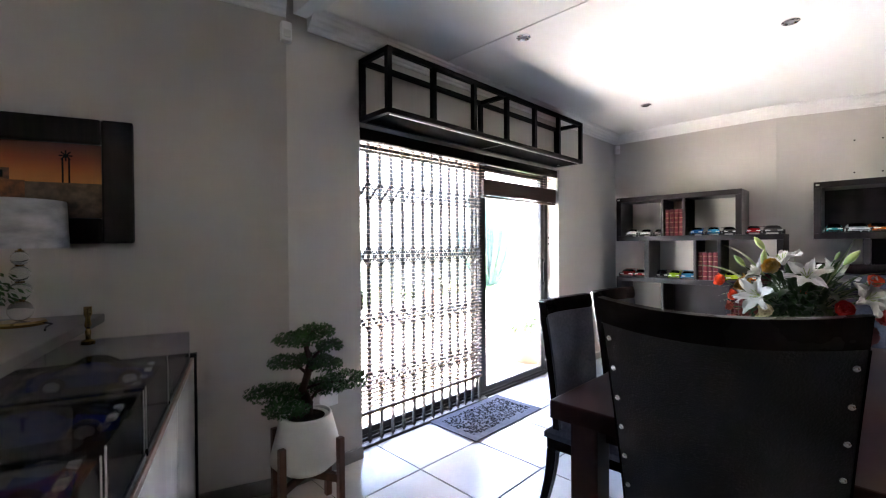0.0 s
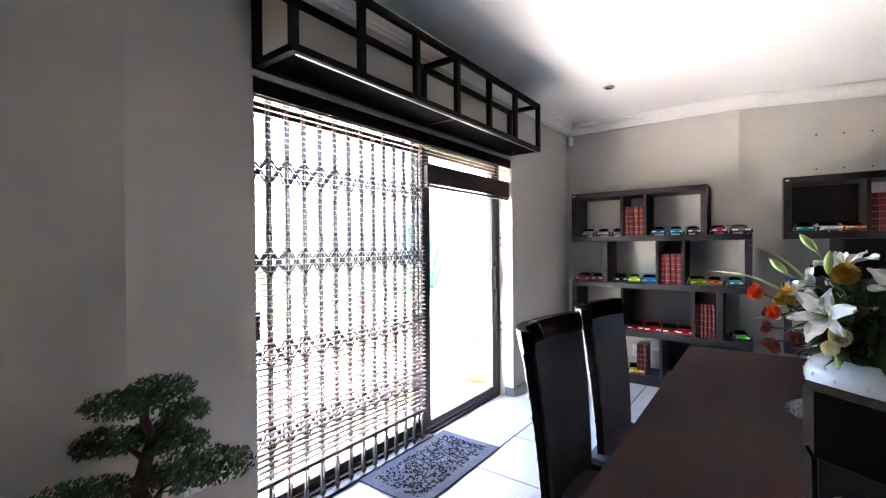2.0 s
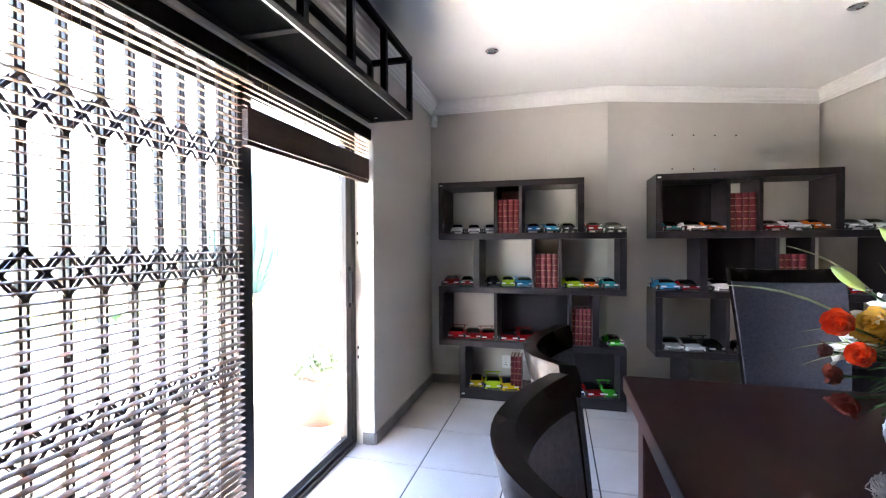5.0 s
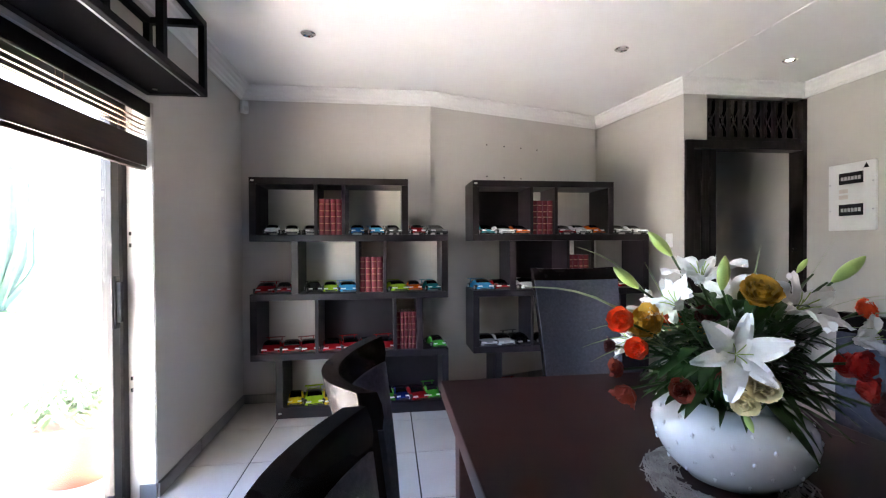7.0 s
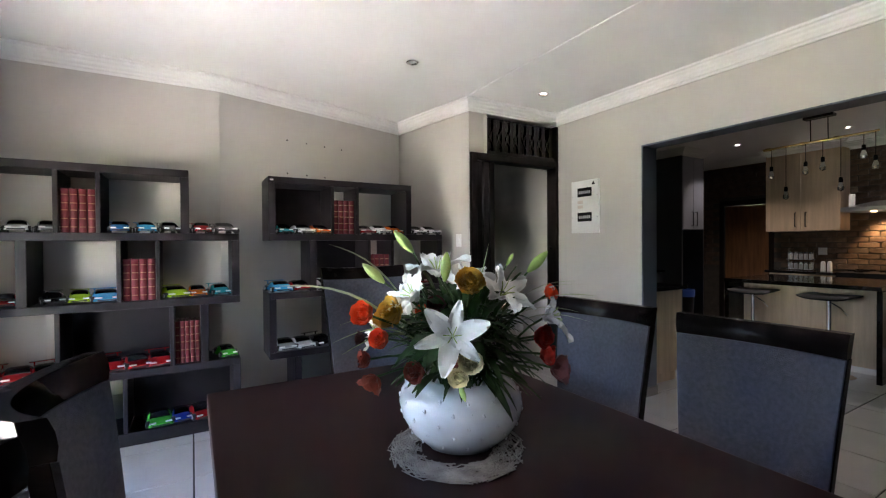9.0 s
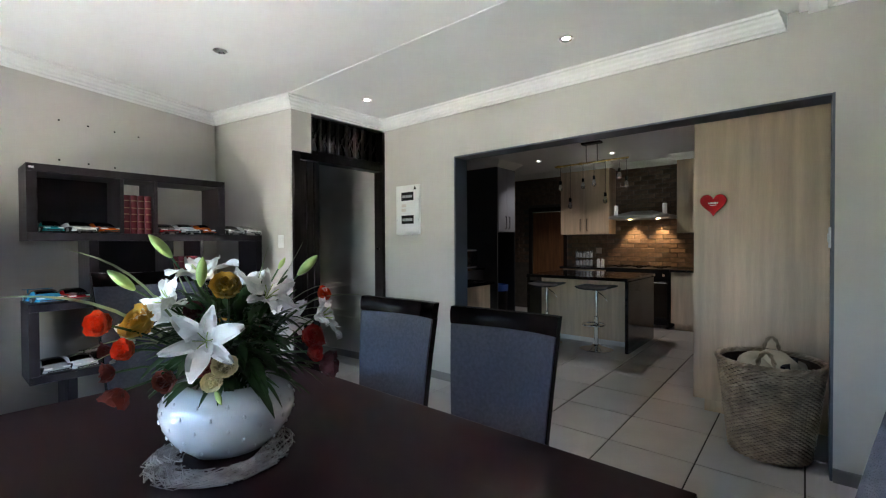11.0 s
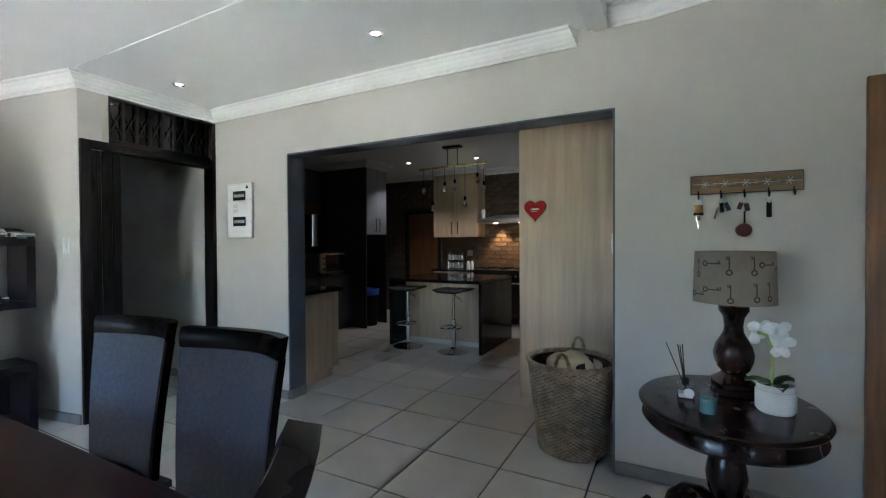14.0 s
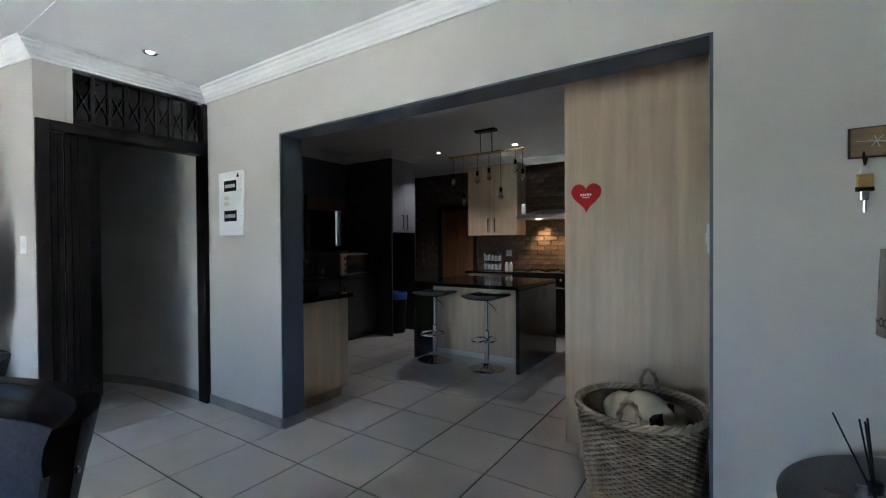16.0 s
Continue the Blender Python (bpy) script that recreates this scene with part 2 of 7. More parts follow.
# ---------------------------------------------------------------- mesh helpers
def bm_box(bm, x0, x1, y0, y1, z0, z1, bevel=0.0, turn=None):
    r = bmesh.ops.create_cube(bm, size=1.0)
    vs = r["verts"]
    for v in vs:
        v.co = Vector(((x0 + x1) / 2 + v.co.x * (x1 - x0), (y0 + y1) / 2 + v.co.y * (y1 - y0), (z0 + z1) / 2 + v.co.z * (z1 - z0)))
    if turn is not None:
        for v in vs:
            v.co = turn @ v.co
    if bevel:
        es = list({e for v in vs for e in v.link_edges})
        bmesh.ops.bevel(bm, geom=es, offset=bevel, segments=2, affect='EDGES', profile=0.6)
    return vs


def bm_lathe(bm, prof, seg=24, at=(0, 0, 0), sx=1.0, sy=1.0):
    rings = []
    for r, z in prof:
        if r < 1e-5:
            rings.append([bm.verts.new((at[0], at[1], at[2] + z))])
        else:
            rings.append([bm.verts.new((at[0] + sx * r * math.cos(2 * math.pi * i / seg), at[1] + sy * r * math.sin(2 * math.pi * i / seg), at[2] + z)) for i in range(seg)])
    for a, b in zip(rings, rings[1:]):
        for i in range(seg):
            j = (i + 1) % seg
            if len(a) == 1 and len(b) == 1:
                continue
            if len(a) == 1:
                bm.faces.new((a[0], b[j], b[i]))
            elif len(b) == 1:
                bm.faces.new((a[i], a[j], b[0]))
            else:
                bm.faces.new((a[i], a[j], b[j], b[i]))
    for ring, flip in ((rings[0], True), (rings[-1], False)):
        if len(ring) > 1:
            bm.faces.new(ring[::-1] if flip else ring)


def bm_tube(bm, pts, rad, seg=8, cap=True):
    pts = [Vector(p) for p in pts]
    rads = rad if isinstance(rad, (list, tuple)) else [rad] * len(pts)
    rings = []
    up = Vector((0.13, 0.21, 0.97)).normalized()
    for i, p in enumerate(pts):
        d = (pts[min(i + 1, len(pts) - 1)] - pts[max(i - 1, 0)]).normalized()
        a = d.cross(up)
        if a.length < 1e-3:
            a = d.cross(Vector((1, 0, 0)))
        a.normalize()
        b = d.cross(a).normalized()
        rings.append([bm.verts.new(p + (a * math.cos(2 * math.pi * k / seg) + b * math.sin(2 * math.pi * k / seg)) * rads[i]) for k in range(seg)])
    for r0, r1 in zip(rings, rings[1:]):
        for k in range(seg):
            j = (k + 1) % seg
            bm.faces.new((r0[k], r0[j], r1[j], r1[k]))
    if cap:
        bm.faces.new(rings[0][::-1])
        bm.faces.new(rings[-1])


def bm_grid(bm, fn, nu, nv, thick=None):
    """Surface fn(u, v), u and v in 0..1; with thick, fn takes a third argument for the far side, and the shell is closed."""
    def sheet(k):
        return [[bm.verts.new(fn(i / nu, j / nv, k) if thick is not None else fn(i / nu, j / nv)) for j in range(nv + 1)] for i in range(nu + 1)]
    a = sheet(0.0)
    for i in range(nu):
        for j in range(nv):
            bm.faces.new((a[i][j], a[i + 1][j], a[i + 1][j + 1], a[i][j + 1]))
    if thick is None:
        return
    b = sheet(thick)
    for i in range(nu):
        for j in range(nv):
            bm.faces.new((b[i][j + 1], b[i + 1][j + 1], b[i + 1][j], b[i][j]))
    for i in range(nu):
        bm.faces.new((a[i + 1][0], a[i][0], b[i][0], b[i + 1][0]))
        bm.faces.new((a[i][nv], a[i + 1][nv], b[i + 1][nv], b[i][nv]))
    for j in range(nv):
        bm.faces.new((a[0][j], a[0][j + 1], b[0][j + 1], b[0][j]))
        bm.faces.new((a[nu][j + 1], a[nu][j], b[nu][j], b[nu][j + 1]))


def mesh(name, bm, material, smooth=False):
    bmesh.ops.recalc_face_normals(bm, faces=bm.faces)
    me = bpy.data.meshes.new(name)
    bm.to_mesh(me)
    bm.free()
    me.materials.append(material)
    if smooth:
        me.shade_smooth()
        me.set_sharp_from_angle(angle=radians(38))
    return me


def part(name, bm, material, parent, label="", smooth=False):
    ob = new(name, mesh(name, bm, material, smooth))
    ob.parent = parent
    if label:
        ob["label"] = label
    return ob


def thing(name, m, label, category, group="", kind=""):
    ob = new(name)
    ob.empty_display_size = 0.1
    ob.matrix_world = m
    return tagged(ob, label, category, group, kind)


def solid(name, bm, material, label, category, m=None, group="", kind="", smooth=False):
    ob = new(name, mesh(name, bm, material, smooth))
    if m is not None:
        ob.matrix_world = m
    return tagged(ob, label, category, group, kind)


def pbox(name, parent, material, x0, x1, y0, y1, z0, z1, bevel=0.0, label="", turn=None):
    bm = bmesh.new()
    bm_box(bm, x0, x1, y0, y1, z0, z1, bevel, turn)
    return part(name, bm, material, parent, label)


# ---------------------------------------------------------------- structure
H = 2.60          # dining room ceiling
GY = 2.48         # inner face of the garden wall
KY = -2.14        # dining face of the kitchen wall
SX = 5.29         # shelf wall


def prism(bm, pts, z0, z1):
    a = [bm.verts.new((x, y, z0)) for x, y in pts]
    b = [bm.verts.new((x, y, z1)) for x, y in pts]
    n = len(pts)
    for i in range(n):
        j = (i + 1) % n
        bm.faces.new((a[i], a[j], b[j], b[i]))
    bm.faces.new(a[::-1])
    bm.faces.new(b)


def structure(name, bm, material, label, category):
    return solid(name, bm, material, label, category, kind="structure")


# garden wall with the sliding door opening
for x0, x1, z0 in ((1.15, 1.612, -0.02), (3.96, SX + 0.25, -0.02), (1.612, 3.96, 2.04)):
    bm = bmesh.new()
    bm_box(bm, x0, x1, GY, GY + 0.25, z0, 2.9)
    structure("wall_garden", bm, M["wall"], "greige painted wall round the sliding patio door", "wall")
# angled wall beside it
SL = radians(20)
ca, sa = math.cos(SL), math.sin(SL)
for s0, s1, z0, z1 in ((0.0, 2.45, -0.02, 4.2), (2.45, 3.20, -0.02, 0.55), (2.45, 3.20, 1.70, 4.2), (3.20, 4.65, -0.02, 4.2)):
    bm = bmesh.new()
    prism(bm, [(1.15 - s0 * ca, GY + s0 * sa), (1.15 - s0 * ca, GY + 0.25 + s0 * sa), (1.15 - s1 * ca, GY + 0.25 + s1 * sa), (1.15 - s1 * ca, GY + s1 * sa)], z0, z1)
    structure("wall_angled", bm, M["wall"], "greige painted wall set at an angle beside the patio door", "wall")
# shelf wall, its slanted half and the return beside the passage door
CX, CY = 5.85, -0.87
bm = bmesh.new()
prism(bm, [(SX, GY), (SX, 0.92), (SX + 0.25, 0.92), (SX + 0.25, GY)], -0.02, 2.9)
structure("wall_shelf", bm, M["wall"], "greige painted wall behind the bookcases", "wall")
bm = bmesh.new()
prism(bm, [(SX, 0.92), (CX, CY), (CX + 0.3, CY), (SX + 0.25, 0.92)], -0.02, 2.9)
structure("wall_slanted", bm, M["wall"], "slanted greige wall with old screw holes", "wall")
bm = bmesh.new()
prism(bm, [(4.75, -1.06), (CX + 0.3, CY - 0.001), (CX + 0.3, CY - 0.16), (4.75, -1.22)], -0.02, 2.9)
bm_box(bm, 4.75, 4.87, -1.26, -1.221, 2.10, 2.9)
structure("wall_return", bm, M["wall"], "short greige return wall beside the passage", "wall")
# kitchen wall
for x0, x1, z0, z1 in ((3.78, 5.00, -0.02, 2.9), (-3.2, 1.155, -0.02, 4.2), (1.155, 3.78, 2.112, 2.9)):
    bm = bmesh.new()
    bm_box(bm, x0, x1, KY - 0.18, KY, z0, z1)
    structure("wall_kitchen", bm, M["wall"], "greige painted wall with the wide kitchen opening", "wall")
for x0, x1, z0 in ((3.766, 3.780, 0.0), (1.155, 1.167, 0.0), (1.167, 3.766, 2.100)):
    bm = bmesh.new()
    bm_box(bm, x0, x1, KY - 0.185, KY - 0.003, z0, 2.112)
    structure("reveal", bm, M["blue"], "slate blue painted reveal of the kitchen opening", "wall")
# ends of the lounge side
bm = bmesh.new()
bm_box(bm, -3.35, -3.2, KY - 0.2, 4.4, -0.02, 4.2)
structure("wall_lounge", bm, M["wall"], "plain greige end wall", "wall")
# ceilings
bm = bmesh.new()
prism(bm, [(1.20, KY), (1.20, GY), (SX, GY), (SX, 0.92), (CX, CY), (4.75, -1.06), (4.75, KY)], H, H + 0.1)
for x0, x1, y0, y1 in ((1.28, 4.75, -1.012, -0.988), (2.275, 2.299, -0.988, GY)):
    bm_box(bm, x0, x1, y0, y1, H - 0.006, H + 0.002)
structure("ceiling", bm, M["ceiling"], "white plasterboard ceiling with joint strips", "ceiling")
bm = bmesh.new()
va = [bm.verts.new(p) for p in ((1.20, KY - 0.1, 2.66), (1.20, 4.3, 2.66), (-3.2, 4.3, 3.10), (-3.2, KY - 0.1, 3.10))]
vb = [bm.verts.new(v.co + Vector((0, 0, 0.1))) for v in va]
bm.faces.new(va)
bm.faces.new(vb)
for i in range(4):
    bm.faces.new((va[i], va[(i + 1) % 4], vb[(i + 1) % 4], vb[i]))
n = 30
for i in range(n):
    y = KY + 6.3 * i / n
    vs = [bm.verts.new(p) for p in ((1.19, y, 2.661), (1.19, y + 0.012, 2.661), (-3.1, y + 0.012, 3.09), (-3.1, y, 3.09))]
    vs2 = [bm.verts.new(v.co - Vector((0, 0, 0.008))) for v in vs]
    bm.faces.new(vs2)
    for k in range(4):
        bm.faces.new((vs[k], vs[(k + 1) % 4], vs2[(k + 1) % 4], vs2[k]))
structure("ceiling_raked", bm, M["ceiling"], "white boarded raked ceiling over the lounge side", "ceiling")
bm = bmesh.new()
bm_box(bm, 1.19, 1.27, KY, GY, 2.565, H + 0.2, 0.006)
bm_box(bm, 1.27, 1.31, KY, GY, 2.585, H, 0.004)
structure("ceiling_beam", bm, M["cornice"], "white painted ceiling beam edge", "trim")
bm = bmesh.new()
bm_box(bm, -3.2, SX + 0.5, GY + 0.25, GY + 0.33, 2.78, 2.9)
structure("eaves", bm, M["cornice"], "white eaves board outside the patio door", "trim")

# cornice, swept along each wall
PROFILE = [(0.0, -0.100), (0.011, -0.100), (0.015, -0.087), (0.028, -0.080), (0.032, -0.068), (0.049, -0.056), (0.056, -0.042),
           (0.073, -0.031), (0.079, -0.019), (0.094, -0.014), (0.098, 0.0), (0.0, 0.0)]


def cornice(p0, p1, side, z=H, ends=(0, 0), rise=0.0):
    """side: +1 when the room is to the left of p0 -> p1. ends: how far each end is mitred, in profile depths."""
    a, b = Vector((*p0, 0)), Vector((*p1, 0))
    d = (b - a).normalized()
    nrm = Vector((-d.y, d.x, 0)) * side
    bm = bmesh.new()
    rows = []
    for q, sgn, e, up in ((a, 1, ends[0], 0.0), (b, -1, ends[1], rise)):
        rows.append([bm.verts.new(q + nrm * (o + 0.001) + d * sgn * e * o + Vector((0, 0, z + h + up - 0.001))) for o, h in PROFILE])
    n = len(PROFILE)
    for i in range(n):
        j = (i + 1) % n
        bm.faces.new((rows[0][i], rows[0][j], rows[1][j], rows[1][i]))
    bm.faces.new(rows[0][::-1])
    bm.faces.new(rows[1])
    return structure("cornice", bm, M["cornice"], "white stepped plaster cornice", "trim")


cornice((1.27, GY), (SX, GY), -1, ends=(0, 1))
cornice((SX, GY), (SX, 0.92), -1, ends=(1, -0.15))
cornice((SX, 0.92), (CX, CY), -1, ends=(-0.15, 1.14))
cornice((CX, CY), (4.75, -1.06), -1, ends=(1.14, -0.84))
cornice((4.75, -1.06), (4.75, KY), -1, ends=(-0.84, 1))
cornice((4.75, KY), (1.36, KY), -1, ends=(1, 0.4))
cornice((1.19, KY), (0.98, KY), -1, z=2.67)
cornice((0.98, KY), (-3.1, KY), -1, z=2.67, rise=0.40)
cornice((1.15, GY), (1.15 - 4.2 * ca, GY + 4.2 * sa), 1, z=2.63, rise=0.25)

# skirting tiles
def skirting(p0, p1, side):
    a, b = Vector((*p0, 0)), Vector((*p1, 0))
    d = (b - a).normalized()
    nrm = Vector((-d.y, d.x, 0)) * side
    length = (b - a).length
    bm = bmesh.new()
    prof = [(0.0, 0.0), (0.012, 0.0), (0.012, 0.070), (0.008, 0.075), (0.0, 0.075)]
    s = 0.0
    while s < length - 0.01:
        e = min(s + 0.497, length)
        rows = [[bm.verts.new(a + d * q + nrm * (o + 0.0005) + Vector((0, 0, h))) for o, h in prof] for q in (s, e)]
        for i in range(5):
            j = (i + 1) % 5
            bm.faces.new((rows[0][i], rows[0][j], rows[1][j], rows[1][i]))
        bm.faces.new(rows[0][::-1])
        bm.faces.new(rows[1])
        s = e + 0.003
    return structure("baseboard", bm, M["skirting"], "grey tile skirting along the wall", "baseboard")


skirting((1.15, GY), (1.612, GY), -1)
skirting((3.96, GY), (SX, GY), -1)
skirting((3.96, GY + 0.08), (3.96, GY), -1)
skirting((SX, GY), (SX, 0.92), -1)
skirting((SX, 0.92), (CX, CY), -1)
skirting((CX, CY), (4.75, -1.06), -1)
skirting((4.75, KY), (3.78, KY), -1)
skirting((3.764, KY), (3.764, KY - 0.18), -1)
skirting((1.155, KY), (0.09, KY), -1)
skirting((1.15, GY), (1.15 - 4.2 * ca, GY + 4.2 * sa), 1)

# outside: one ground sheet, paving near the house
bm = bmesh.new()
bm_box(bm, -60, 60, 2.72, 120, -0.30, -0.12)
bm_box(bm, -60, 60, -120, 2.72, -0.30, -0.14)
structure("ground", bm, M["grass"], "garden lawn beyond the patio", "ground")
bm = bmesh.new()
bm_box(bm, -4, 10, 2.73, 8.5, -0.125, -0.06)
structure("pavement", bm, M["paving"], "sunlit pale patio paving outside the door", "pavement")
bm = bmesh.new()
bm_box(bm, -14, 22, 12.0, 12.25, -0.12, 1.75)
for i in range(12):
    bm_box(bm, -14 + 3 * i, -13.65 + 3 * i, 11.93, 12.30, -0.12, 1.95)
structure("garden_wall", bm, M["plaster"], "pale plastered boundary wall with piers across the garden", "wall")
bm = bmesh.new()
bm_box(bm, -3.4, 7.2, -7.2, 2.73, 2.905, 3.0)
bm_box(bm, -3.4, 1.19, -7.2, 4.5, 4.2, 4.3)
structure("roof", bm, M["plaster"], "flat roof slab over the house", "roof")

# ---------------------------------------------------------------- patio door, gate and blinds
def patio_door():
    d = thing("door_1", pose(0, 0, 0), "bronze aluminium sliding patio door with clear panes", "door", kind="structure")
    y0, y1 = GY + 0.15, GY + 0.21
    pbox("jamb", d, M["bronze"], 1.612, 1.657, y0 - 0.02, y1 + 0.02, 0.0, 2.04, 0.004)
    pbox("jamb", d, M["bronze"], 3.915, 3.96, y0 - 0.02, y1 + 0.02, 0.0, 2.04, 0.004)
    pbox("head", d, M["bronze"], 1.657, 3.915, y0 - 0.02, y1 + 0.02, 1.995, 2.04, 0.004)
    bm = bmesh.new()
    bm_box(bm, 1.657, 3.915, y0 - 0.035, y1 + 0.03, -0.01, 0.022, 0.003)
    bm_box(bm, 1.657, 3.915, y0 - 0.02, y0 - 0.012, 0.022, 0.040)
    bm_box(bm, 1.657, 3.915, y0 + 0.028, y0 + 0.036, 0.022, 0.040)
    part("track", bm, M["bronze"], d)
    for x0, x1, dy, nm in ((1.662, 2.985, 0.03, "fixed_panel"), (2.90, 3.905, -0.012, "sliding_panel")):
        bm = bmesh.new()
        a, b = y0 + dy, y0 + dy + 0.03
        bm_box(bm, x0, x0 + (0.085 if x0 > 2 else 0.04), a, b, 0.042, 1.99, 0.003)
        bm_box(bm, x1 - (0.058 if x0 > 2 else 0.085), x1, a, b, 0.042, 1.99, 0.003)
        bm_box(bm, x0 + 0.058, x1 - 0.058, a, b, 0.042, 0.085, 0.003)
        bm_box(bm, x0 + 0.058, x1 - 0.058, a, b, 1.935, 1.99, 0.003)
        f = part(nm, bm, M["bronze"], d)
        pane = pbox("pane", f, M["pane"], x0 + 0.055, x1 - 0.055, a + 0.012, a + 0.018, 0.08, 1.94)
        pane.visible_shadow = False
    bm = bmesh.new()
    bm_box(bm, 3.862, 3.884, y0 - 0.042, y0 - 0.012, 0.93, 1.13, 0.005)
    bm_box(bm, 3.855, 3.890, y0 - 0.022, y0 - 0.012, 0.90, 1.16, 0.003)
    part("handle", bm, M["black"], d)
    for z in (1.30, 1.36, 0.62, 0.56):
        pbox("latch", d, M["chrome"], 3.940, 3.957, GY + 0.10, GY + 0.112, z, z + 0.02, 0.002)
    pbox("reveal_board", d, M["matte_white"], 3.952, 3.957, GY + 0.005, GY + 0.125, 0.0, 2.035)


patio_door()


def trellis_gate():
    g = thing("trellis_gate", pose(0, 0, 0), "closed dark steel trellis security gate inside the patio door", "security gate")
    y = GY + 0.095
    pbox("top_track", g, M["gate"], 1.617, 2.93, y - 0.02, y + 0.02, 1.975, 2.005, 0.002)
    pbox("bottom_track", g, M["gate"], 1.617, 2.93, y - 0.02, y + 0.02, 0.0, 0.02, 0.002)
    pbox("lock_post", g, M["gate"], 1.620, 1.664, y - 0.016, y + 0.016, 0.02, 1.975, 0.003)
    xs = [1.737 + 0.0955 * i for i in range(13)]
    xs = [x - 0.0021 * max(0, i - 4) * (i - 4) * 0.35 for i, x in enumerate(xs)]
    bm = bmesh.new()
    for dx in (-0.0115, 0.0045):
        bm_box(bm, dx, dx + 0.007, -0.008, 0.008, 0.03, 1.972)
    for z in [0.10 + 0.18 * k for k in range(11)]:
        bm_box(bm, -0.0105, 0.0105, -0.006, 0.006, z, z + 0.012)
    bm_tube(bm, [(0, 0, 0.022), (0, 0, 0.05)], 0.008, 8)
    data = mesh("post", bm, M["gate"])
    for x in xs:
        p = new("post", data)
        p.parent = g
        p.location = (x, y, 0)
    ends = [1.642] + xs
    rows = (0.425, 0.81, 1.235, 1.655)
    for zc in rows:
        h = 0.062
        for a, b in zip(ends, ends[1:]):
            bm = bmesh.new()
            w = b - a
            for s in (1, -1):
                for dy in (-0.010, 0.010):
                    p0, p1 = Vector((a, y + dy, zc - s * h)), Vector((b, y + dy, zc + s * h))
                    d = (p1 - p0).normalized()
                    nn = Vector((-d.z, 0, d.x)) * 0.0052
                    q = [p0 - nn, p1 - nn, p1 + nn, p0 + nn]
                    v0 = [bm.verts.new(c) for c in q]
                    v1 = [bm.verts.new(c + Vector((0, 0.003 * (1 if dy > 0 else -1), 0))) for c in q]
                    bm.faces.new(v0)
                    bm.faces.new(v1[::-1])
                    for k in range(4):
                        bm.faces.new((v0[k], v0[(k + 1) % 4], v1[(k + 1) % 4], v1[k]))
            for px, pz in ((a, zc - h), (a, zc + h), (b, zc - h), (b, zc + h)):
                bm_box(bm, px - 0.008, px + 0.008, y - 0.013, y + 0.013, pz - 0.008, pz + 0.008, 0.002)
            part("lattice", bm, M["gate"], g)
    bm = bmesh.new()
    bm_box(bm, 1.627, 1.672, y - 0.035, y - 0.014, 0.90, 1.02, 0.006)
    bm_tube(bm, [(1.652, y - 0.035, 0.98), (1.652, y - 0.055, 0.98), (1.652, y - 0.055, 0.94)], 0.006, 8)
    part("lock_box", bm, M["gate"], g)


trellis_gate()


def blind(name, x0, x1, lowered):
    y = GY + 0.035
    b = thing(name, pose(0, 0, 0), "brown wooden venetian blind with open slats" if lowered else "brown wooden venetian blind drawn up over the door", "blind", "patio door blinds")
    pbox("valance", b, M["darkwood"], x0, x1, y - 0.026, y - 0.012, 1.965, 2.036, 0.004)
    pbox("head_rail", b, M["darkwood"], x0 + 0.004, x1 - 0.004, y - 0.011, y + 0.03, 1.99, 2.034, 0.003)
    bm = bmesh.new()
    w = (x1 - x0) / 2 - 0.008
    n = 6
    pts = []
    for i in range(n + 1):
        yy = -0.0125 + 0.025 * i / n
        zz = 0.0020 * (1 - (2 * i / n - 1) ** 2)
        pts.append((yy, zz))
    top = [[bm.verts.new((sx * w, yy, zz + 0.0012)) for yy, zz in pts] for sx in (-1, 1)]
    bot = [[bm.verts.new((sx * w, yy, zz - 0.0012)) for yy, zz in pts] for sx in (-1, 1)]
    for i in range(n):
        bm.faces.new((top[0][i], top[1][i], top[1][i + 1], top[0][i + 1]))
        bm.faces.new((bot[0][i + 1], bot[1][i + 1], bot[1][i], bot[0][i]))
    for sx in (0, 1):
        bm.faces.new(top[sx] + bot[sx][::-1])
    bm.faces.new((top[0][0], bot[0][0], bot[1][0], top[1][0]))
    bm.faces.new((top[0][n], top[1][n], bot[1][n], bot[0][n]))
    wood = M["slat"] if lowered else M["slat_shaded"]
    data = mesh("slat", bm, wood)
    # lighter copy: daylight through the open top slats, put into their colour
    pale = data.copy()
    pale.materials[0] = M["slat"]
    xm = (x0 + x1) / 2
    if lowered:
        zs = [(1.945 - 0.0268 * i, 5) for i in range(63)]
        rail = 0.235
    else:
        zs = [(1.945 - 0.024 * i, 14 + 3 * math.sin(i * 2.1)) for i in range(5)] + [(1.832 - 0.0043 * i, 1.5 * math.sin(i * 1.7)) for i in range(27)]
        rail = 1.692
    for z, tilt in zs:
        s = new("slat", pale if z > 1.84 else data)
        s.parent = b
        s.location = (xm, y + 0.006, z)
        s.rotation_euler = (radians(tilt + random.uniform(-1.5, 1.5)), radians(random.uniform(-0.12, 0.12)), 0)
    pbox("bottom_rail", b, wood, x0 + 0.008, x1 - 0.008, y - 0.008, y + 0.02, rail, rail + 0.02, 0.003)
    if not lowered:
        # dark face board added so no daylight shows between the gathered slats
        pbox("gathered_slats", b, M["slat_shaded"], x0 + 0.006, x1 - 0.006, y - 0.012, y - 0.0075, 1.713, 1.845, 0.002)
    for f in (0.12, 0.5, 0.88):
        bm = bmesh.new()
        x = x0 + (x1 - x0) * f
        for dy in (-0.009, 0.021):
            bm_tube(bm, [(x, y + dy, 1.99), (x, y + dy, rail + 0.02)], 0.0011, 5)
        part("ladder_cord", bm, M["slat"], b)


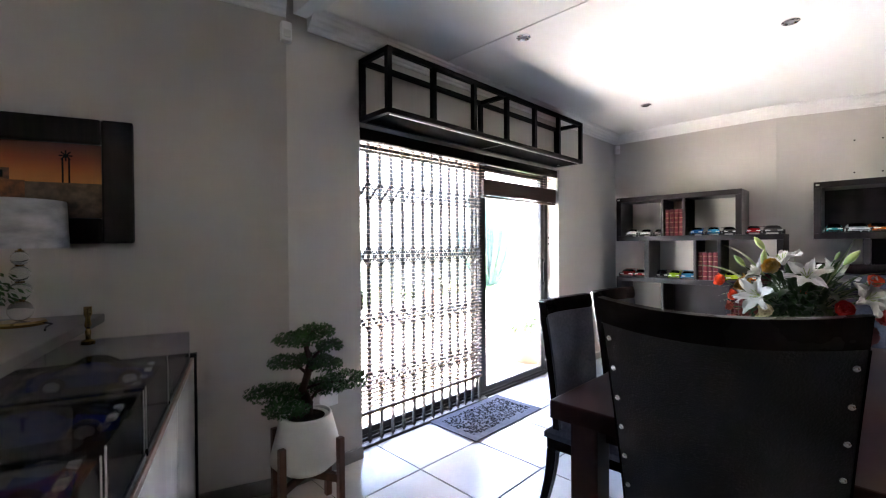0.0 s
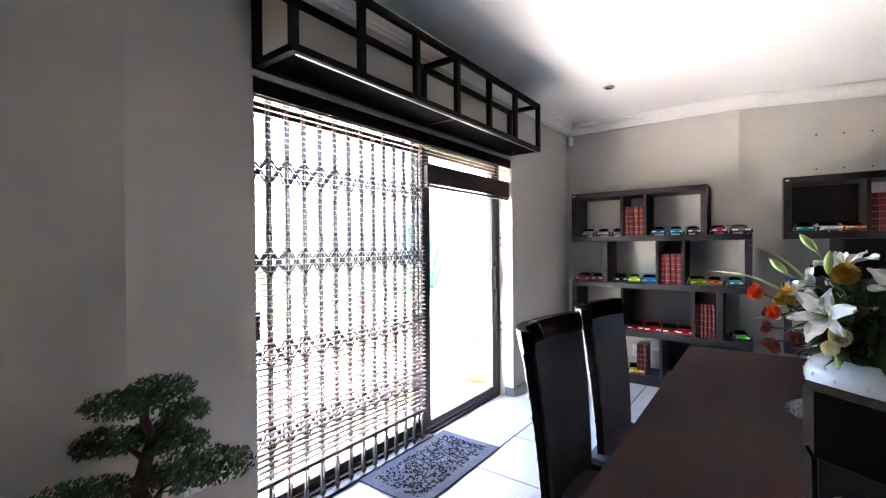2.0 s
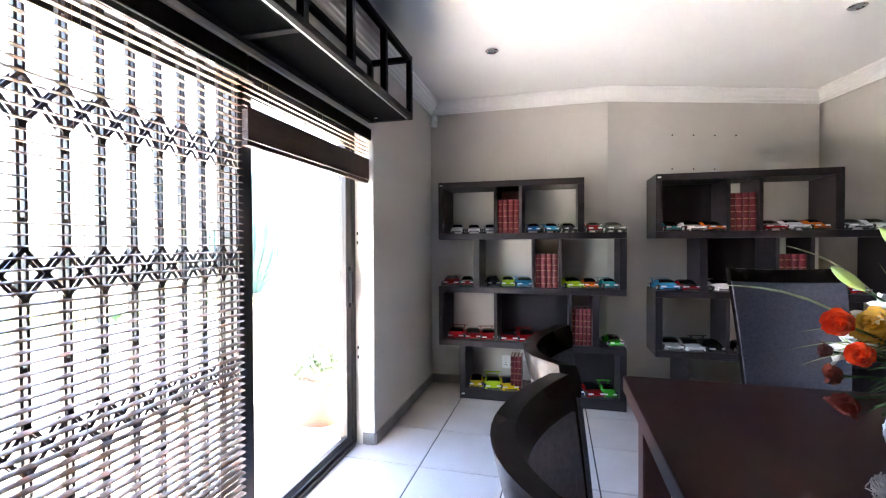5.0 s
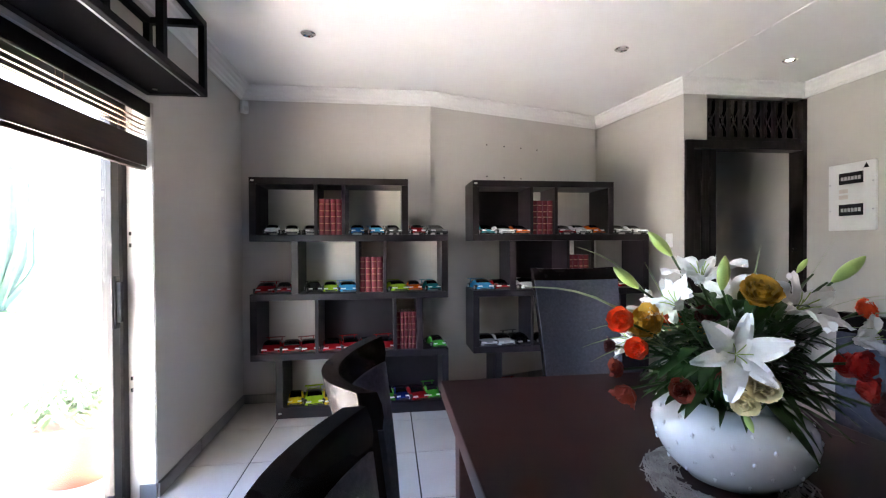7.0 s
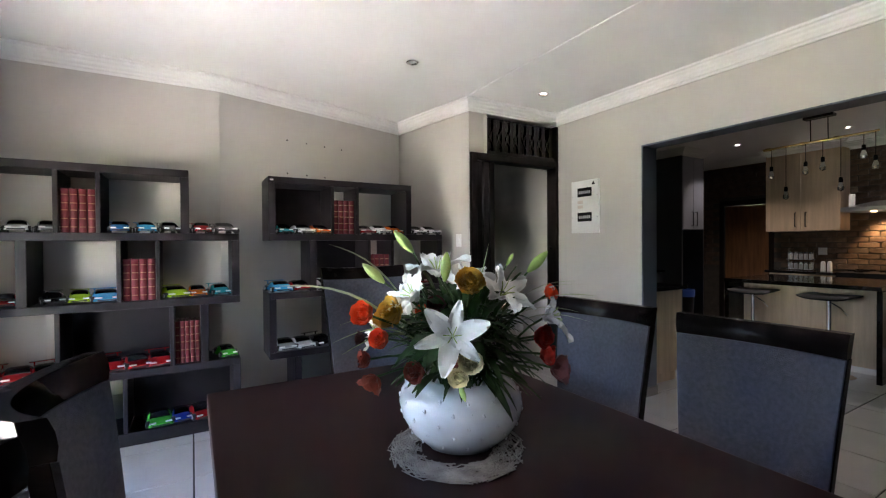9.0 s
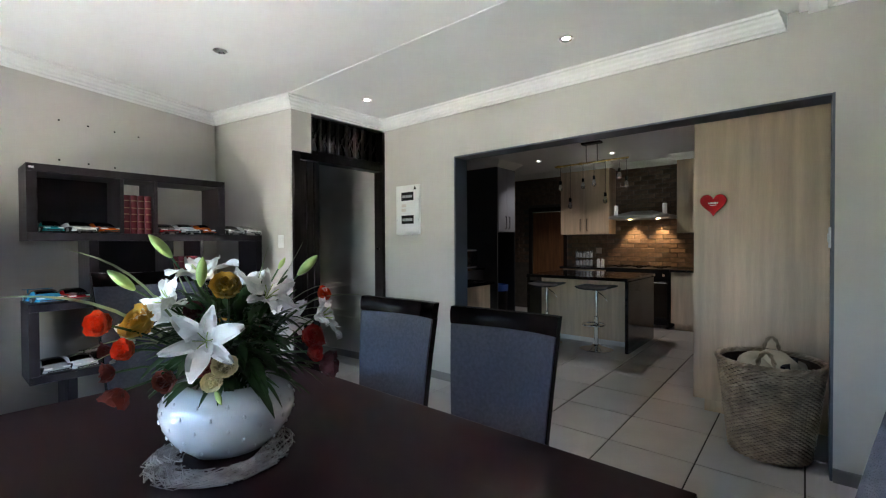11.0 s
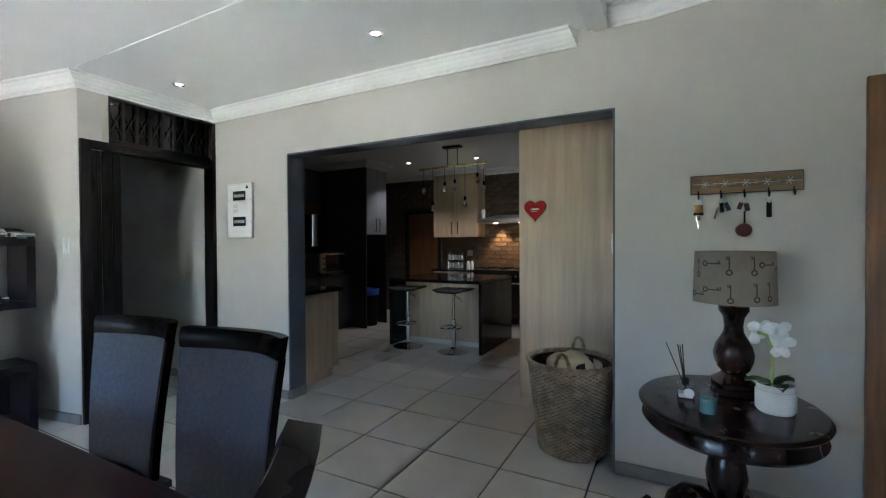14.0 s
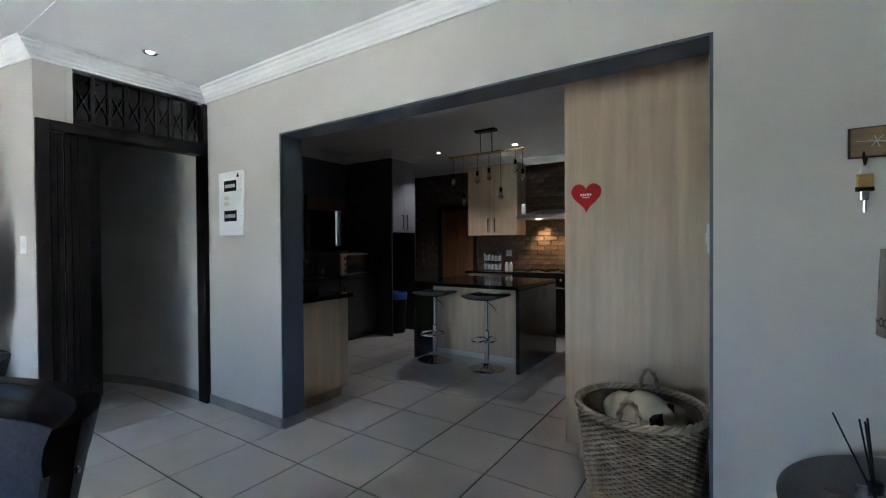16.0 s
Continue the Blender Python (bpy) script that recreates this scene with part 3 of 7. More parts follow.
blind("venetian_blind", 1.620, 2.805, True)
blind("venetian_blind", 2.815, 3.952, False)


def overhead_frame():
    f = thing("overhead_rack", pose(0, 0, 0), "black square-tube steel rack fixed above the patio door", "rack")
    x0, x1, ya, yb, z0, z1, t = 1.607, 3.90, 2.19, GY - 0.002, 2.06, 2.44, 0.032
    for y in (ya, yb - t):
        for z in (z0, z1 - t):
            pbox("rail", f, M["black"], x0, x1, y, y + t, z, z + t, 0.003)
    for x in (1.607, 1.977 - 0.016, 2.364 - 0.016, 2.738 - 0.016, 3.112 - 0.016, 3.485 - 0.016, x1 - t):
        pbox("upright", f, M["black"], x, x + t, ya + 0.001, ya + t - 0.001, z0 + t, z1 - t)
    for x in (x0, 2.722, x1 - t):
        pbox("upright", f, M["black"], x, x + t, yb - t + 0.001, yb - 0.001, z0 + t, z1 - t)
        for z in (z0, z1 - t):
            pbox("crossbar", f, M["black"], x + 0.001, x + t - 0.001, ya + t, yb - t, z + 0.001, z + t - 0.001)
    pbox("base_panel", f, M["rackpanel"], x0 + t, x1 - t, ya + t, yb - t, z0 + 0.006, z0 + 0.020)
    # added strip imitates daylight reflected in the front rail's underside
    pbox("edge_strip", f, M["steel"], x0 + t, x1 - t, ya + 0.022, ya + 0.030, z0 - 0.0025, z0 - 0.0005, 0, "thin steel strip standing in for the daylight glint under the front rail")
    for x in (1.7, 3.8):
        bm = bmesh.new()
        bm_tube(bm, [(x, ya + 0.20, z0 + 0.007), (x, ya + 0.20, z0 - 0.002)], 0.012, 10)
        part("bolt", bm, M["chrome"], f)


overhead_frame()

# doormat
bm = bmesh.new()
bm_box(bm, -0.40, 0.40, -0.225, 0.225, 0.001, 0.012, 0.005)
dm = thing("doormat", pose(2.65, 2.335, 0), "grey rubber-edged doormat with a raised dark pattern on the tiles", "doormat")
part("mat_base", bm, mat("mat edge", (0.085, 0.090, 0.108), 0.8, vary=0.15, scale=30, spec=0.08, bump=0.5, bump_scale=200), dm)
bm = bmesh.new()
rnd = random.Random(5)
for i in range(900):
    x, y = rnd.uniform(-0.34, 0.34), rnd.uniform(-0.165, 0.165)
    a, l = rnd.uniform(0, 6.28), rnd.uniform(0.003, 0.010)
    bm_box(bm, -l, l, -0.0025, 0.0025, 0.011, 0.0145, 0, turn=pose(x, y, 0, 0, 0, math.degrees(a)))
part("raised_pattern", bm, M["matting"], dm, "black raised scroll pattern")

# ---------------------------------------------------------------- table
def dining_table():
    t = thing("dining_table", pose(2.384, 0.493, 0), "dark wenge dining table with a thick top", "table")
    bm = bmesh.new()
    bm_box(bm, -0.927, 0.927, -0.580, 0.580, 0.685, 0.75, 0.006)
    part("tabletop", bm, M["wenge"], t)
    pbox("apron", t, M["wenge"], -0.80, 0.80, -0.46, 0.46, 0.60, 0.684, 0.004)
    for sx in (-1, 1):
        for sy in (-1, 1):
            bm = bmesh.new()
            bm_box(bm, sx * 0.82 - 0.05, sx * 0.82 + 0.05, sy * 0.48 - 0.05, sy * 0.48 + 0.05, 0.0, 0.684, 0.006)
            part("leg", bm, M["wenge"], t)


dining_table()


# ---------------------------------------------------------------- chairs
def chair(name, w, top, m, label, curve=0.075, dip=0.014, rail=0.064, lean_low=-0.170, lean_top=-0.110, power=1.35):
    c = thing(name, m, label, "chair", "chairs round the table")
    zb = 0.40
    ht = top - zb

    def back(u, v, k, z0=0.0, z1=1.0, inset=0.0):
        vv = z0 + (z1 - z0) * v
        half = (w * (0.40 + 0.10 * vv)) - inset
        s = 2 * u - 1
        x = s * half
        lean = lean_low + lean_top * max(vv, 0.0) ** power
        bow = curve * (0.35 + 0.65 * vv) * (s * s)
        return Vector((x, lean + bow + k, zb + ht * vv - dip * vv * vv * (1 - s * s)))
    rv = 1 - rail / ht
    bm = bmesh.new()
    bm_grid(bm, lambda u, v, k: back(u, v, k - 0.026, 0.0, 0.995), 14, 10, 0.026)
    part("back_shell", bm, M["leather"], c, "black leather outer back", True)
    bm = bmesh.new()

    def pad(u, v, k):
        edge = min(1.0, 6 * min(u, 1 - u, v + 0.02, 1 - v) + 0.25)
        return back(u, v, 0.0015 + (0.018 * math.sqrt(edge) if k else 0.0), 0.0, rv - 0.004, -0.001)
    bm_grid(bm, pad, 16, 12, 1.0)
    part("back_cushion", bm, M["fabric"], c, "grey woven fabric inner back", True)
    bm = bmesh.new()
    bm_grid(bm, lambda u, v, k: back(u, v, -0.027 + k * (0.044 - 0.008 * abs(2 * v - 1)), rv, 1.008, -0.003), 14, 3, 1.0)
    part("top_rail", bm, M["chairwood"], c, "dark lacquered curved top rail", True)
    for s in (-1, 1):
        bm = bmesh.new()
        bm_grid(bm, lambda u, v, k: back(0.5 + s * 0.5, v, -0.028 + 0.028 * u, 0.0, rv - 0.002) + Vector((s * (0.001 + 0.004 * k), 0, 0)), 2, 10, 1.0)
        part("side_rail", bm, M["chairwood"], c, "", True)
        for i in range(9):
            v = 0.10 + 0.098 * i
            p = back(0.5 + s * 0.47, v, -0.027)
            bm = bmesh.new()
            bm_lathe(bm, [(0.0075, 0.0), (0.0065, 0.003), (0.004, 0.005), (0.0, 0.006)], 10)
            for vv in bm.verts:
                vv.co = Vector((vv.co.x, -vv.co.z, vv.co.y)) + p
            part("stud", bm, M["chrome"], c, "", True)
    bm = bmesh.new()

    def seat(u, v, k):
        e = min(1.0, 5 * min(u, 1 - u, v, 1 - v) + 0.15)
        return Vector(((2 * u - 1) * w * (0.46 + 0.03 * v), -0.20 + 0.43 * v, 0.425 + (0.065 * math.sqrt(e) if k else 0.0)))
    bm_grid(bm, seat, 12, 12, 1.0)
    part("seat", bm, M["fabric"], c, "", True)
    pbox("seat_frame", c, M["chairwood"], -w * 0.45, w * 0.45, -0.19, 0.215, 0.375, 0.424, 0.006)
    for sx in (-1, 1):
        for sy in (-1, 1):
            bm = bmesh.new()
            x, y = sx * w * 0.41, (0.185 if sy > 0 else -0.165)
            foot = (x + sx * 0.005, y + (0.015 if sy > 0 else -0.085))
            rows = []
            for i in range(6):
                f = i / 5
                r = 0.022 - 0.007 * f
                px = x + (foot[0] - x) * f ** 1.6
                py = y + (foot[1] - y) * f ** 1.6
                rows.append([bm.verts.new((px + a * r, py + b * r, 0.374 * (1 - f))) for a, b in ((-1, -1), (1, -1), (1, 1), (-1, 1))])
            for r0, r1 in zip(rows, rows[1:]):
                for k in range(4):
                    bm.faces.new((r0[k], r0[(k + 1) % 4], r1[(k + 1) % 4], r1[k]))
            bm.faces.new(rows[0])
            bm.faces.new(rows[-1][::-1])
            part("leg", bm, M["chairwood"], c)
    return c


side_label = "dark dining chair with grey fabric inner back, tucked under the table"
ch = chair("dining_chair", 0.465, 1.040, pose(2.040, 1.130, 0, 0, 0, 182), side_label, 0.092)
copy_thing(ch, pose(2.568, 1.122, 0, 0, 0, 180))
copy_thing(ch, pose(2.748, -0.225, 0, 0, 0, 2.5))
copy_thing(ch, pose(2.170, -0.228, 0, 0, 0, 2.5))
head_label = "taller dark dining chair with studded leather back at table end"
hc = chair("carver_chair", 0.465, 1.175, pose(1.344, 0.510, 0, 0, 0, -83), head_label, 0.082, 0.012, 0.055, -0.12, -0.165, 1.7)
copy_thing(hc, pose(3.545, 0.300, 0, 0, 0, 91))


# ---------------------------------------------------------------- bookcases
def bookcase(y_left, backs, label):
    b = thing("bookcase", pose(4.92, y_left, 0), label, "bookcase", "staggered bookcases")
    D, T = 0.34, 0.05

    def panel(nm, y0, y1, z0, z1, d0=0.0, d1=D, bev=0.003):
        return pbox(nm, b, M["espresso"], d0, d1, -y1, -y0, z0, z1, bev)
    # boards, counted from the left end
    panel("board", 0.0, 1.18, 1.765, 1.815)
    panel("board", 0.0, 1.49, 1.335, 1.385, -0.001)
    panel("board", 0.0, 1.49, 0.890, 0.940, -0.001)
    panel("board", 0.0, 1.49, 0.440, 0.490, -0.001)
    panel("board", 0.18, 1.49, 0.0, 0.085)
    for y0, y1, z0, z1 in ((0.0, T, 1.385, 1.765), (1.13, 1.18, 1.385, 1.765), (0.47, 0.495, 1.385, 1.765), (0.675, 0.70, 1.385, 1.765),
                           (0.30, 0.35, 0.940, 1.335), (1.44, 1.49, 0.940, 1.335), (0.775, 0.80, 0.940, 1.335), (0.985, 1.01, 0.940, 1.335),
                           (0.0, T, 0.490, 0.890), (1.24, 1.29, 0.490, 0.890), (0.47, 0.495, 0.490, 0.890), (1.06, 1.085, 0.490, 0.890),
                           (0.18, 0.23, 0.085, 0.440), (1.44, 1.49, 0.085, 0.440), (0.80, 0.825, 0.085, 0.440)):
        panel("upright", y0, y1, z0, z1)
    for y0, y1, z0, z1 in backs:
        panel("back_panel", y0, y1, z0, z1, D - 0.012, D - 0.001, 0)
    for y, z in ((0.025, 1.79), (0.21, 0.04)):
        pbox("cam_cap", b, M["white"], -0.002, 0.002, -y - 0.012, -y + 0.012, z - 0.006, z + 0.006)
    return b


bookcase(2.31, [(0.495, 1.06, 0.490, 0.890), (0.825, 1.44, 0.085, 0.440)], "dark espresso staggered bookcase with model cars and red books")
bookcase(0.62, [(0.05, 0.47, 1.385, 1.765), (0.35, 0.775, 0.940, 1.335), (0.825, 1.44, 0.085, 0.440)], "dark espresso staggered bookcase with model cars beside the slanted wall")


def books(y_left, start, z, n, w, h):
    for i in range(n):
        bk = thing("book", pose(4.955, y_left - start - w * i - w / 2, z, 0, 0, 0), "maroon leather-bound book with gilt bands standing on the shelf", "book", "bound volumes")
        bm = bmesh.new()
        bm_grid(bm, lambda u, v, k: Vector((0.004 * (2 * u - 1) ** 2 * 2 + k * 0.012, (u - 0.5) * (w - 0.003), h * v)), 6, 1, 1.0)
        bm_box(bm, 0.010, 0.17, -(w - 0.003) / 2, -(w - 0.003) / 2 + 0.003, 0, h)
        bm_box(bm, 0.010, 0.17, (w - 0.003) / 2 - 0.003, (w - 0.003) / 2, 0, h)
        part("binding", bm, M["bookred"], bk)
        pbox("pages", bk, M["page"], 0.016, 0.165, -(w - 0.012) / 2, (w - 0.012) / 2, 0.004, h - 0.005)
        for f in (0.12, 0.31, 0.50, 0.66, 0.85):
            pbox("gilt_band", bk, M["bookgilt"], -0.0012, 0.003, -w * 0.36, w * 0.36, h * f, h * f + 0.005)


books(2.31, 0.497, 1.385, 4, 0.044, 0.275)
books(2.31, 0.802, 0.940, 4, 0.045, 0.275)
books(2.31, 1.087, 0.490, 5, 0.030, 0.290)
books(2.31, 0.60, 0.085, 3, 0.030, 0.280)
books(0.62, 0.497, 1.385, 4, 0.044, 0.275)
books(0.62, 0.802, 0.940, 4, 0.045, 0.275)


ws = thing("socket", pose(SX, 1.758, 0.232), "white double wall socket behind the lower shelf", "socket")
pbox("plate", ws, M["white"], -0.010, -0.0008, -0.060, 0.060, -0.058, 0.058, 0.004)
for y in (-0.028, 0.028):
    pbox("switch", ws, M["matte_white"], -0.0135, -0.0105, y - 0.008, y + 0.008, 0.020, 0.038, 0.001)
    for dy, dz in ((0, -0.006), (-0.010, -0.028), (0.010, -0.028)):
        pbox("pin_hole", ws, M["tyre"], -0.0112, -0.0104, y + dy - 0.004, y + dy + 0.004, dz - 0.004, dz + 0.004)

# ---------------------------------------------------------------- model cars
def model_car(body, m, label, style=0):
    """About 0.2 m long; the nose points to local -x."""
    c = thing("model_car", m, label, "model car", "model cars")
    bm = bmesh.new()
    L, W = 0.205, 0.092
    hood = (0.030, 0.040, 0.046, 0.052, 0.072, 0.078, 0.076, 0.064, 0.056, 0.054, 0.044) if style == 0 else (0.026, 0.038, 0.048, 0.064, 0.078, 0.080, 0.076, 0.066, 0.060, 0.058, 0.050)

    def shell(u, v, k):
        x = (u - 0.5) * L
        f = u * 10
        i = min(int(f), 9)
        h = hood[i] + (hood[i + 1] - hood[i]) * (f - i)
        s = 2 * v - 1
        tw = W / 2 * (1 - 0.16 * abs(2 * u - 1) ** 3)
        cab = max(0.0, h - 0.052) / 0.028
        prof = (1 - abs(s) ** 5)
        y = s * tw * (1 - 0.16 * cab * prof)
        return Vector((x, y, 0.014 + (h - 0.014) * prof ** 0.45 if k else 0.014))
    bm_grid(bm, shell, 20, 14, 1.0)
    part("body", bm, body, c, "", True)
    bm = bmesh.new()

    def screen(u, v, k):
        p = shell(0.26 + 0.40 * u, 0.13 + 0.74 * v, 1)
        f = min(1.0, 8 * min(u, 1 - u) + 0.0)
        return p + Vector((0, 0, (0.0016 if k else -0.004) * f))
    bm_grid(bm, screen, 8, 10, 1.0)
    part("windscreen", bm, M["carglass"], c, "", True)
    for sx in (-0.062, 0.062):
        for sy in (-1, 1):
            bm = bmesh.new()
            bm_lathe(bm, [(0.0, -0.008), (0.019, -0.008), (0.021, -0.005), (0.021, 0.005), (0.019, 0.008), (0.012, 0.006), (0.0, 0.006)], 14)
            for v in bm.verts:
                v.co = Vector((v.co.x + sx, (v.co.z * sy) + sy * 0.040, v.co.y + 0.021))
            w = part("wheel", bm, M["tyre"], c, "", True)
            bm = bmesh.new()
            bm_lathe(bm, [(0.0, 0.0065), (0.013, 0.0065), (0.013, 0.0085), (0.004, 0.0075), (0.0, 0.0085)], 10)
            for v in bm.verts:
                v.co = Vector((v.co.x + sx, (v.co.z * sy) + sy * 0.040, v.co.y + 0.021))
            part("rim", bm, M["steel"], w)
    for sy in (-1, 1):
        bm = bmesh.new()
        bm_box(bm, -0.0985, -0.086, sy * 0.026 - 0.011, sy * 0.026 + 0.011, 0.030, 0.038, 0.002)
        part("headlight", bm, M["white"], c)
    pbox("grille", c, M["tyre"], -0.1045, -0.096, -0.030, 0.030, 0.016, 0.024, 0.001)
    if style == 1:
        bm = bmesh.new()
        bm_box(bm, 0.080, 0.102, -0.042, 0.042, 0.074, 0.078, 0.001)
        bm_box(bm, 0.088, 0.094, -0.030, -0.026, 0.048, 0.075)
        bm_box(bm, 0.088, 0.094, 0.026, 0.030, 0.048, 0.075)
        part("spoiler", bm, body, c)
    return c


PAINT = {n: mat("car paint " + n, col, 0.18, vary=0.05, coat=0.6, rough_vary=0.05) for n, col in (
    ("white", (0.70, 0.71, 0.72)), ("black", (0.012, 0.012, 0.014)), ("blue", (0.02, 0.14, 0.42)), ("skyblue", (0.04, 0.32, 0.62)), ("navy", (0.012, 0.03, 0.20)),
    ("red", (0.34, 0.012, 0.014)), ("orange", (0.72, 0.13, 0.012)), ("lime", (0.42, 0.62, 0.03)), ("green", (0.06, 0.46, 0.05)), ("yellow", (0.72, 0.48, 0.02)),
    ("teal", (0.03, 0.30, 0.34)), ("silver", (0.40, 0.41, 0.42)), ("grey", (0.07, 0.075, 0.08)))}
FLEET = {}


def cars(y_left, z, entries, depth=5.06):
    for k, (off, colour) in enumerate(entries):
        style = (k + len(colour)) % 2
        turn = ((k * 37) % 11 - 5) * 1.2 + 12
        m = pose(depth, y_left - off, z, 0, 0, turn) @ Matrix.Diagonal((1.2, 1.32, 1.0, 1.0))
        if (colour, style) in FLEET:
            copy_thing(FLEET[colour, style], m)
        else:
            FLEET[colour, style] = model_car(PAINT[colour], m, "glossy " + colour + " die-cast model sports car standing on the shelf", style)


A, B = 2.31, 0.62
cars(A, 1.385, [(0.14, "white"), (0.28, "white"), (0.42, "silver"), (0.78, "blue"), (0.92, "skyblue"), (1.05, "grey"), (1.25, "red"), (1.39, "grey")])
cars(A, 0.940, [(0.09, "red"), (0.22, "red"), (0.44, "black"), (0.57, "lime"), (0.70, "skyblue"), (1.08, "lime"), (1.22, "orange"), (1.36, "teal")])
cars(A, 0.490, [(0.13, "red"), (0.27, "red"), (0.40, "red"), (0.58, "red"), (0.72, "red"), (0.86, "red"), (0.99, "red"), (1.40, "green")])
cars(A, 0.085, [(0.30, "yellow"), (0.44, "lime"), (0.57, "yellow"), (0.985, "green"), (1.11, "navy"), (1.235, "red"), (1.36, "green")])
cars(B, 1.385, [(0.12, "teal"), (0.26, "white"), (0.39, "orange"), (0.77, "red"), (0.90, "white"), (1.04, "orange"), (1.26, "silver"), (1.40, "white")])
cars(B, 0.940, [(0.09, "skyblue"), (0.23, "red"), (0.43, "white"), (0.57, "grey"), (1.10, "silver"), (1.25, "red")])
cars(B, 0.490, [(0.12, "silver"), (0.25, "white"), (0.39, "black"), (0.60, "black"), (0.75, "grey")])
cars(B, 0.085, [(0.35, "red"), (0.55, "black")])

# ---------------------------------------------------------------- passage door and hall
def passage_door():
    d = thing("door_2", pose(4.75, 0, 0), "dark brown folding security door drawn back beside the passage", "door", kind="structure")
    pbox("frame_post", d, M["darkwood"], -0.03, 0.10, -1.13, -1.065, 0.0, 2.13, 0.004)
    pbox("frame_post", d, M["darkwood"], -0.03, 0.10, -2.138, -2.10, 0.0, 2.485, 0.004)
    pbox("lintel", d, M["darkwood"], -0.03, 0.10, -2.10, -1.13, 2.065, 2.13, 0.004)
    pbox("transom_rail", d, M["darkwood"], -0.01, 0.08, -2.10, -1.262, 2.131, 2.165, 0.003)
    # extra leaf, mostly out of view, added to shade the passage wall
    pbox("open_leaf", d, M["darkwood"], 0.0, 0.98, -0.045, 0.0, 0.012, 2.06, 0.003, turn=pose(0.10, -1.300, 0, 0, 0, -23))
    pane = pbox("transom_pane", d, glass("smoked glass", (0.16, 0.15, 0.15), 0.02, clear=0.94), 0.050, 0.055, -2.10, -1.222, 2.165, 2.49)
    pane.visible_shadow = False
    pbox("leaf_stack", d, M["darkwood"], 0.004, 0.095, -1.335, -1.131, 0.012, 2.06)
    y = -1.135
    for k in range(5):
        w = 0.036 if k < 4 else 0.06
        pbox("folded_leaf", d, M["darkwood"], -0.012 + 0.006 * (k % 2), 0.003, y - w + 0.002, y, 0.012, 2.06, 0.004)
        y -= w
    for z in (1.40, 0.72):
        pbox("catch", d, M["chrome"], -0.006, 0.0, y + 0.012, y + 0.024, z, z + 0.05, 0.002)
    pbox("keep", d, M["chrome"], 0.02, 0.05, -2.101, -2.090, 1.235, 1.262, 0.002)
    n = 8
    for i in range(n + 1):
        yy = -1.275 - (2.09 - 1.275) * i / n
        pbox("transom_bar", d, M["darkwood"], 0.02, 0.045, yy - 0.010, yy + 0.010, 2.165, 2.48, 0.002)
    for i in range(n):
        ya = -1.275 - (2.09 - 1.275) * i / n
        yb = -1.275 - (2.09 - 1.275) * (i + 1) / n
        bm = bmesh.new()
        bm_tube(bm, [(0.030, ya, 2.20), (0.030, yb, 2.42)], 0.004, 6)
        bm_tube(bm, [(0.038, ya, 2.42), (0.038, yb, 2.20)], 0.004, 6)
        bm_lathe(bm, [(0.008, -0.004), (0.008, 0.004)], 8, at=(0.03, (ya + yb) / 2, 2.31))
        part("transom_lattice", bm, M["darkwood"], d)


passage_door()
bm = bmesh.new()
pts = [(4.86 + 2.09 * math.sin(0.0785 * i), KY + 0.02 + 1.33 * (1 - math.cos(0.0785 * i)) ** 1.15) for i in range(21)]
out = [(x + 0.12, y - 0.16) for x, y in pts]
prism(bm, pts + out[::-1], -0.02, 2.9)
structure("wall_hall", bm, M["wall"], "curved greige wall of the unlit passage", "wall").data.shade_smooth()
bpy.data.objects["wall_hall"].data.set_sharp_from_angle(angle=radians(30))
bm = bmesh.new()
for (xa, ya), (xb, yb) in zip(pts, pts[1:]):
    prism(bm, [(xa - 0.003, ya + 0.004), (xb - 0.003, yb + 0.004), (xb - 0.012, yb + 0.016), (xa - 0.012, ya + 0.016)], 0.0, 0.075)
structure("baseboard", bm, M["skirting"], "grey tile skirting along the curved passage wall", "baseboard")
bm = bmesh.new()
prism(bm, [(4.87, -2.4), (7.3, -2.4), (7.3, -0.95), (6.15, -0.95), (4.87, -1.12)], 2.55, 2.65)
structure("ceiling_hall", bm, M["ceiling"], "white passage ceiling", "ceiling")
bm = bmesh.new()
bm_box(bm, 6.95, 7.1, -2.4, -0.75, -0.02, 2.9)
bm_box(bm, 6.02, 6.94, -1.03, -0.92, -0.02, 2.9)
structure("wall_hall_end", bm, M["wall"], "greige end wall of the unlit passage", "wall")

# distribution board, switches, sensors
db = thing("distribution_board", pose(4.365, KY, 1.645), "white electrical distribution board with two black breaker windows", "electrical panel")
pbox("door", db, M["white"], -0.165, 0.165, 0.0005, 0.022, -0.25, 0.25, 0.006)
for z in (0.095, -0.14):
    pbox("breaker_window", db, M["black"], -0.085, 0.085, 0.0221, 0.0245, z, z + 0.085, 0.002)
    for k in range(6):
        pbox("breaker", db, M["unlit"], -0.07 + k * 0.024, -0.054 + k * 0.024, 0.0246, 0.030, z + 0.028, z + 0.055, 0.001)
for z in (-0.015, 0.030):
    pbox("sticker", db, mat("pale sticker", (0.68, 0.60, 0.55), 0.6), 0.02, 0.085, 0.0221, 0.0228, z, z + 0.030)
bm = bmesh.new()
vs = [bm.verts.new((x, 0.0235, z)) for x, z in ((-0.125, 0.20), (-0.085, 0.20), (-0.105, 0.236))]
bm.faces.new(vs)
bmesh.ops.solidify(bm, geom=list(bm.faces), thickness=0.0008)
part("warning_triangle", bm, M["black"], db)
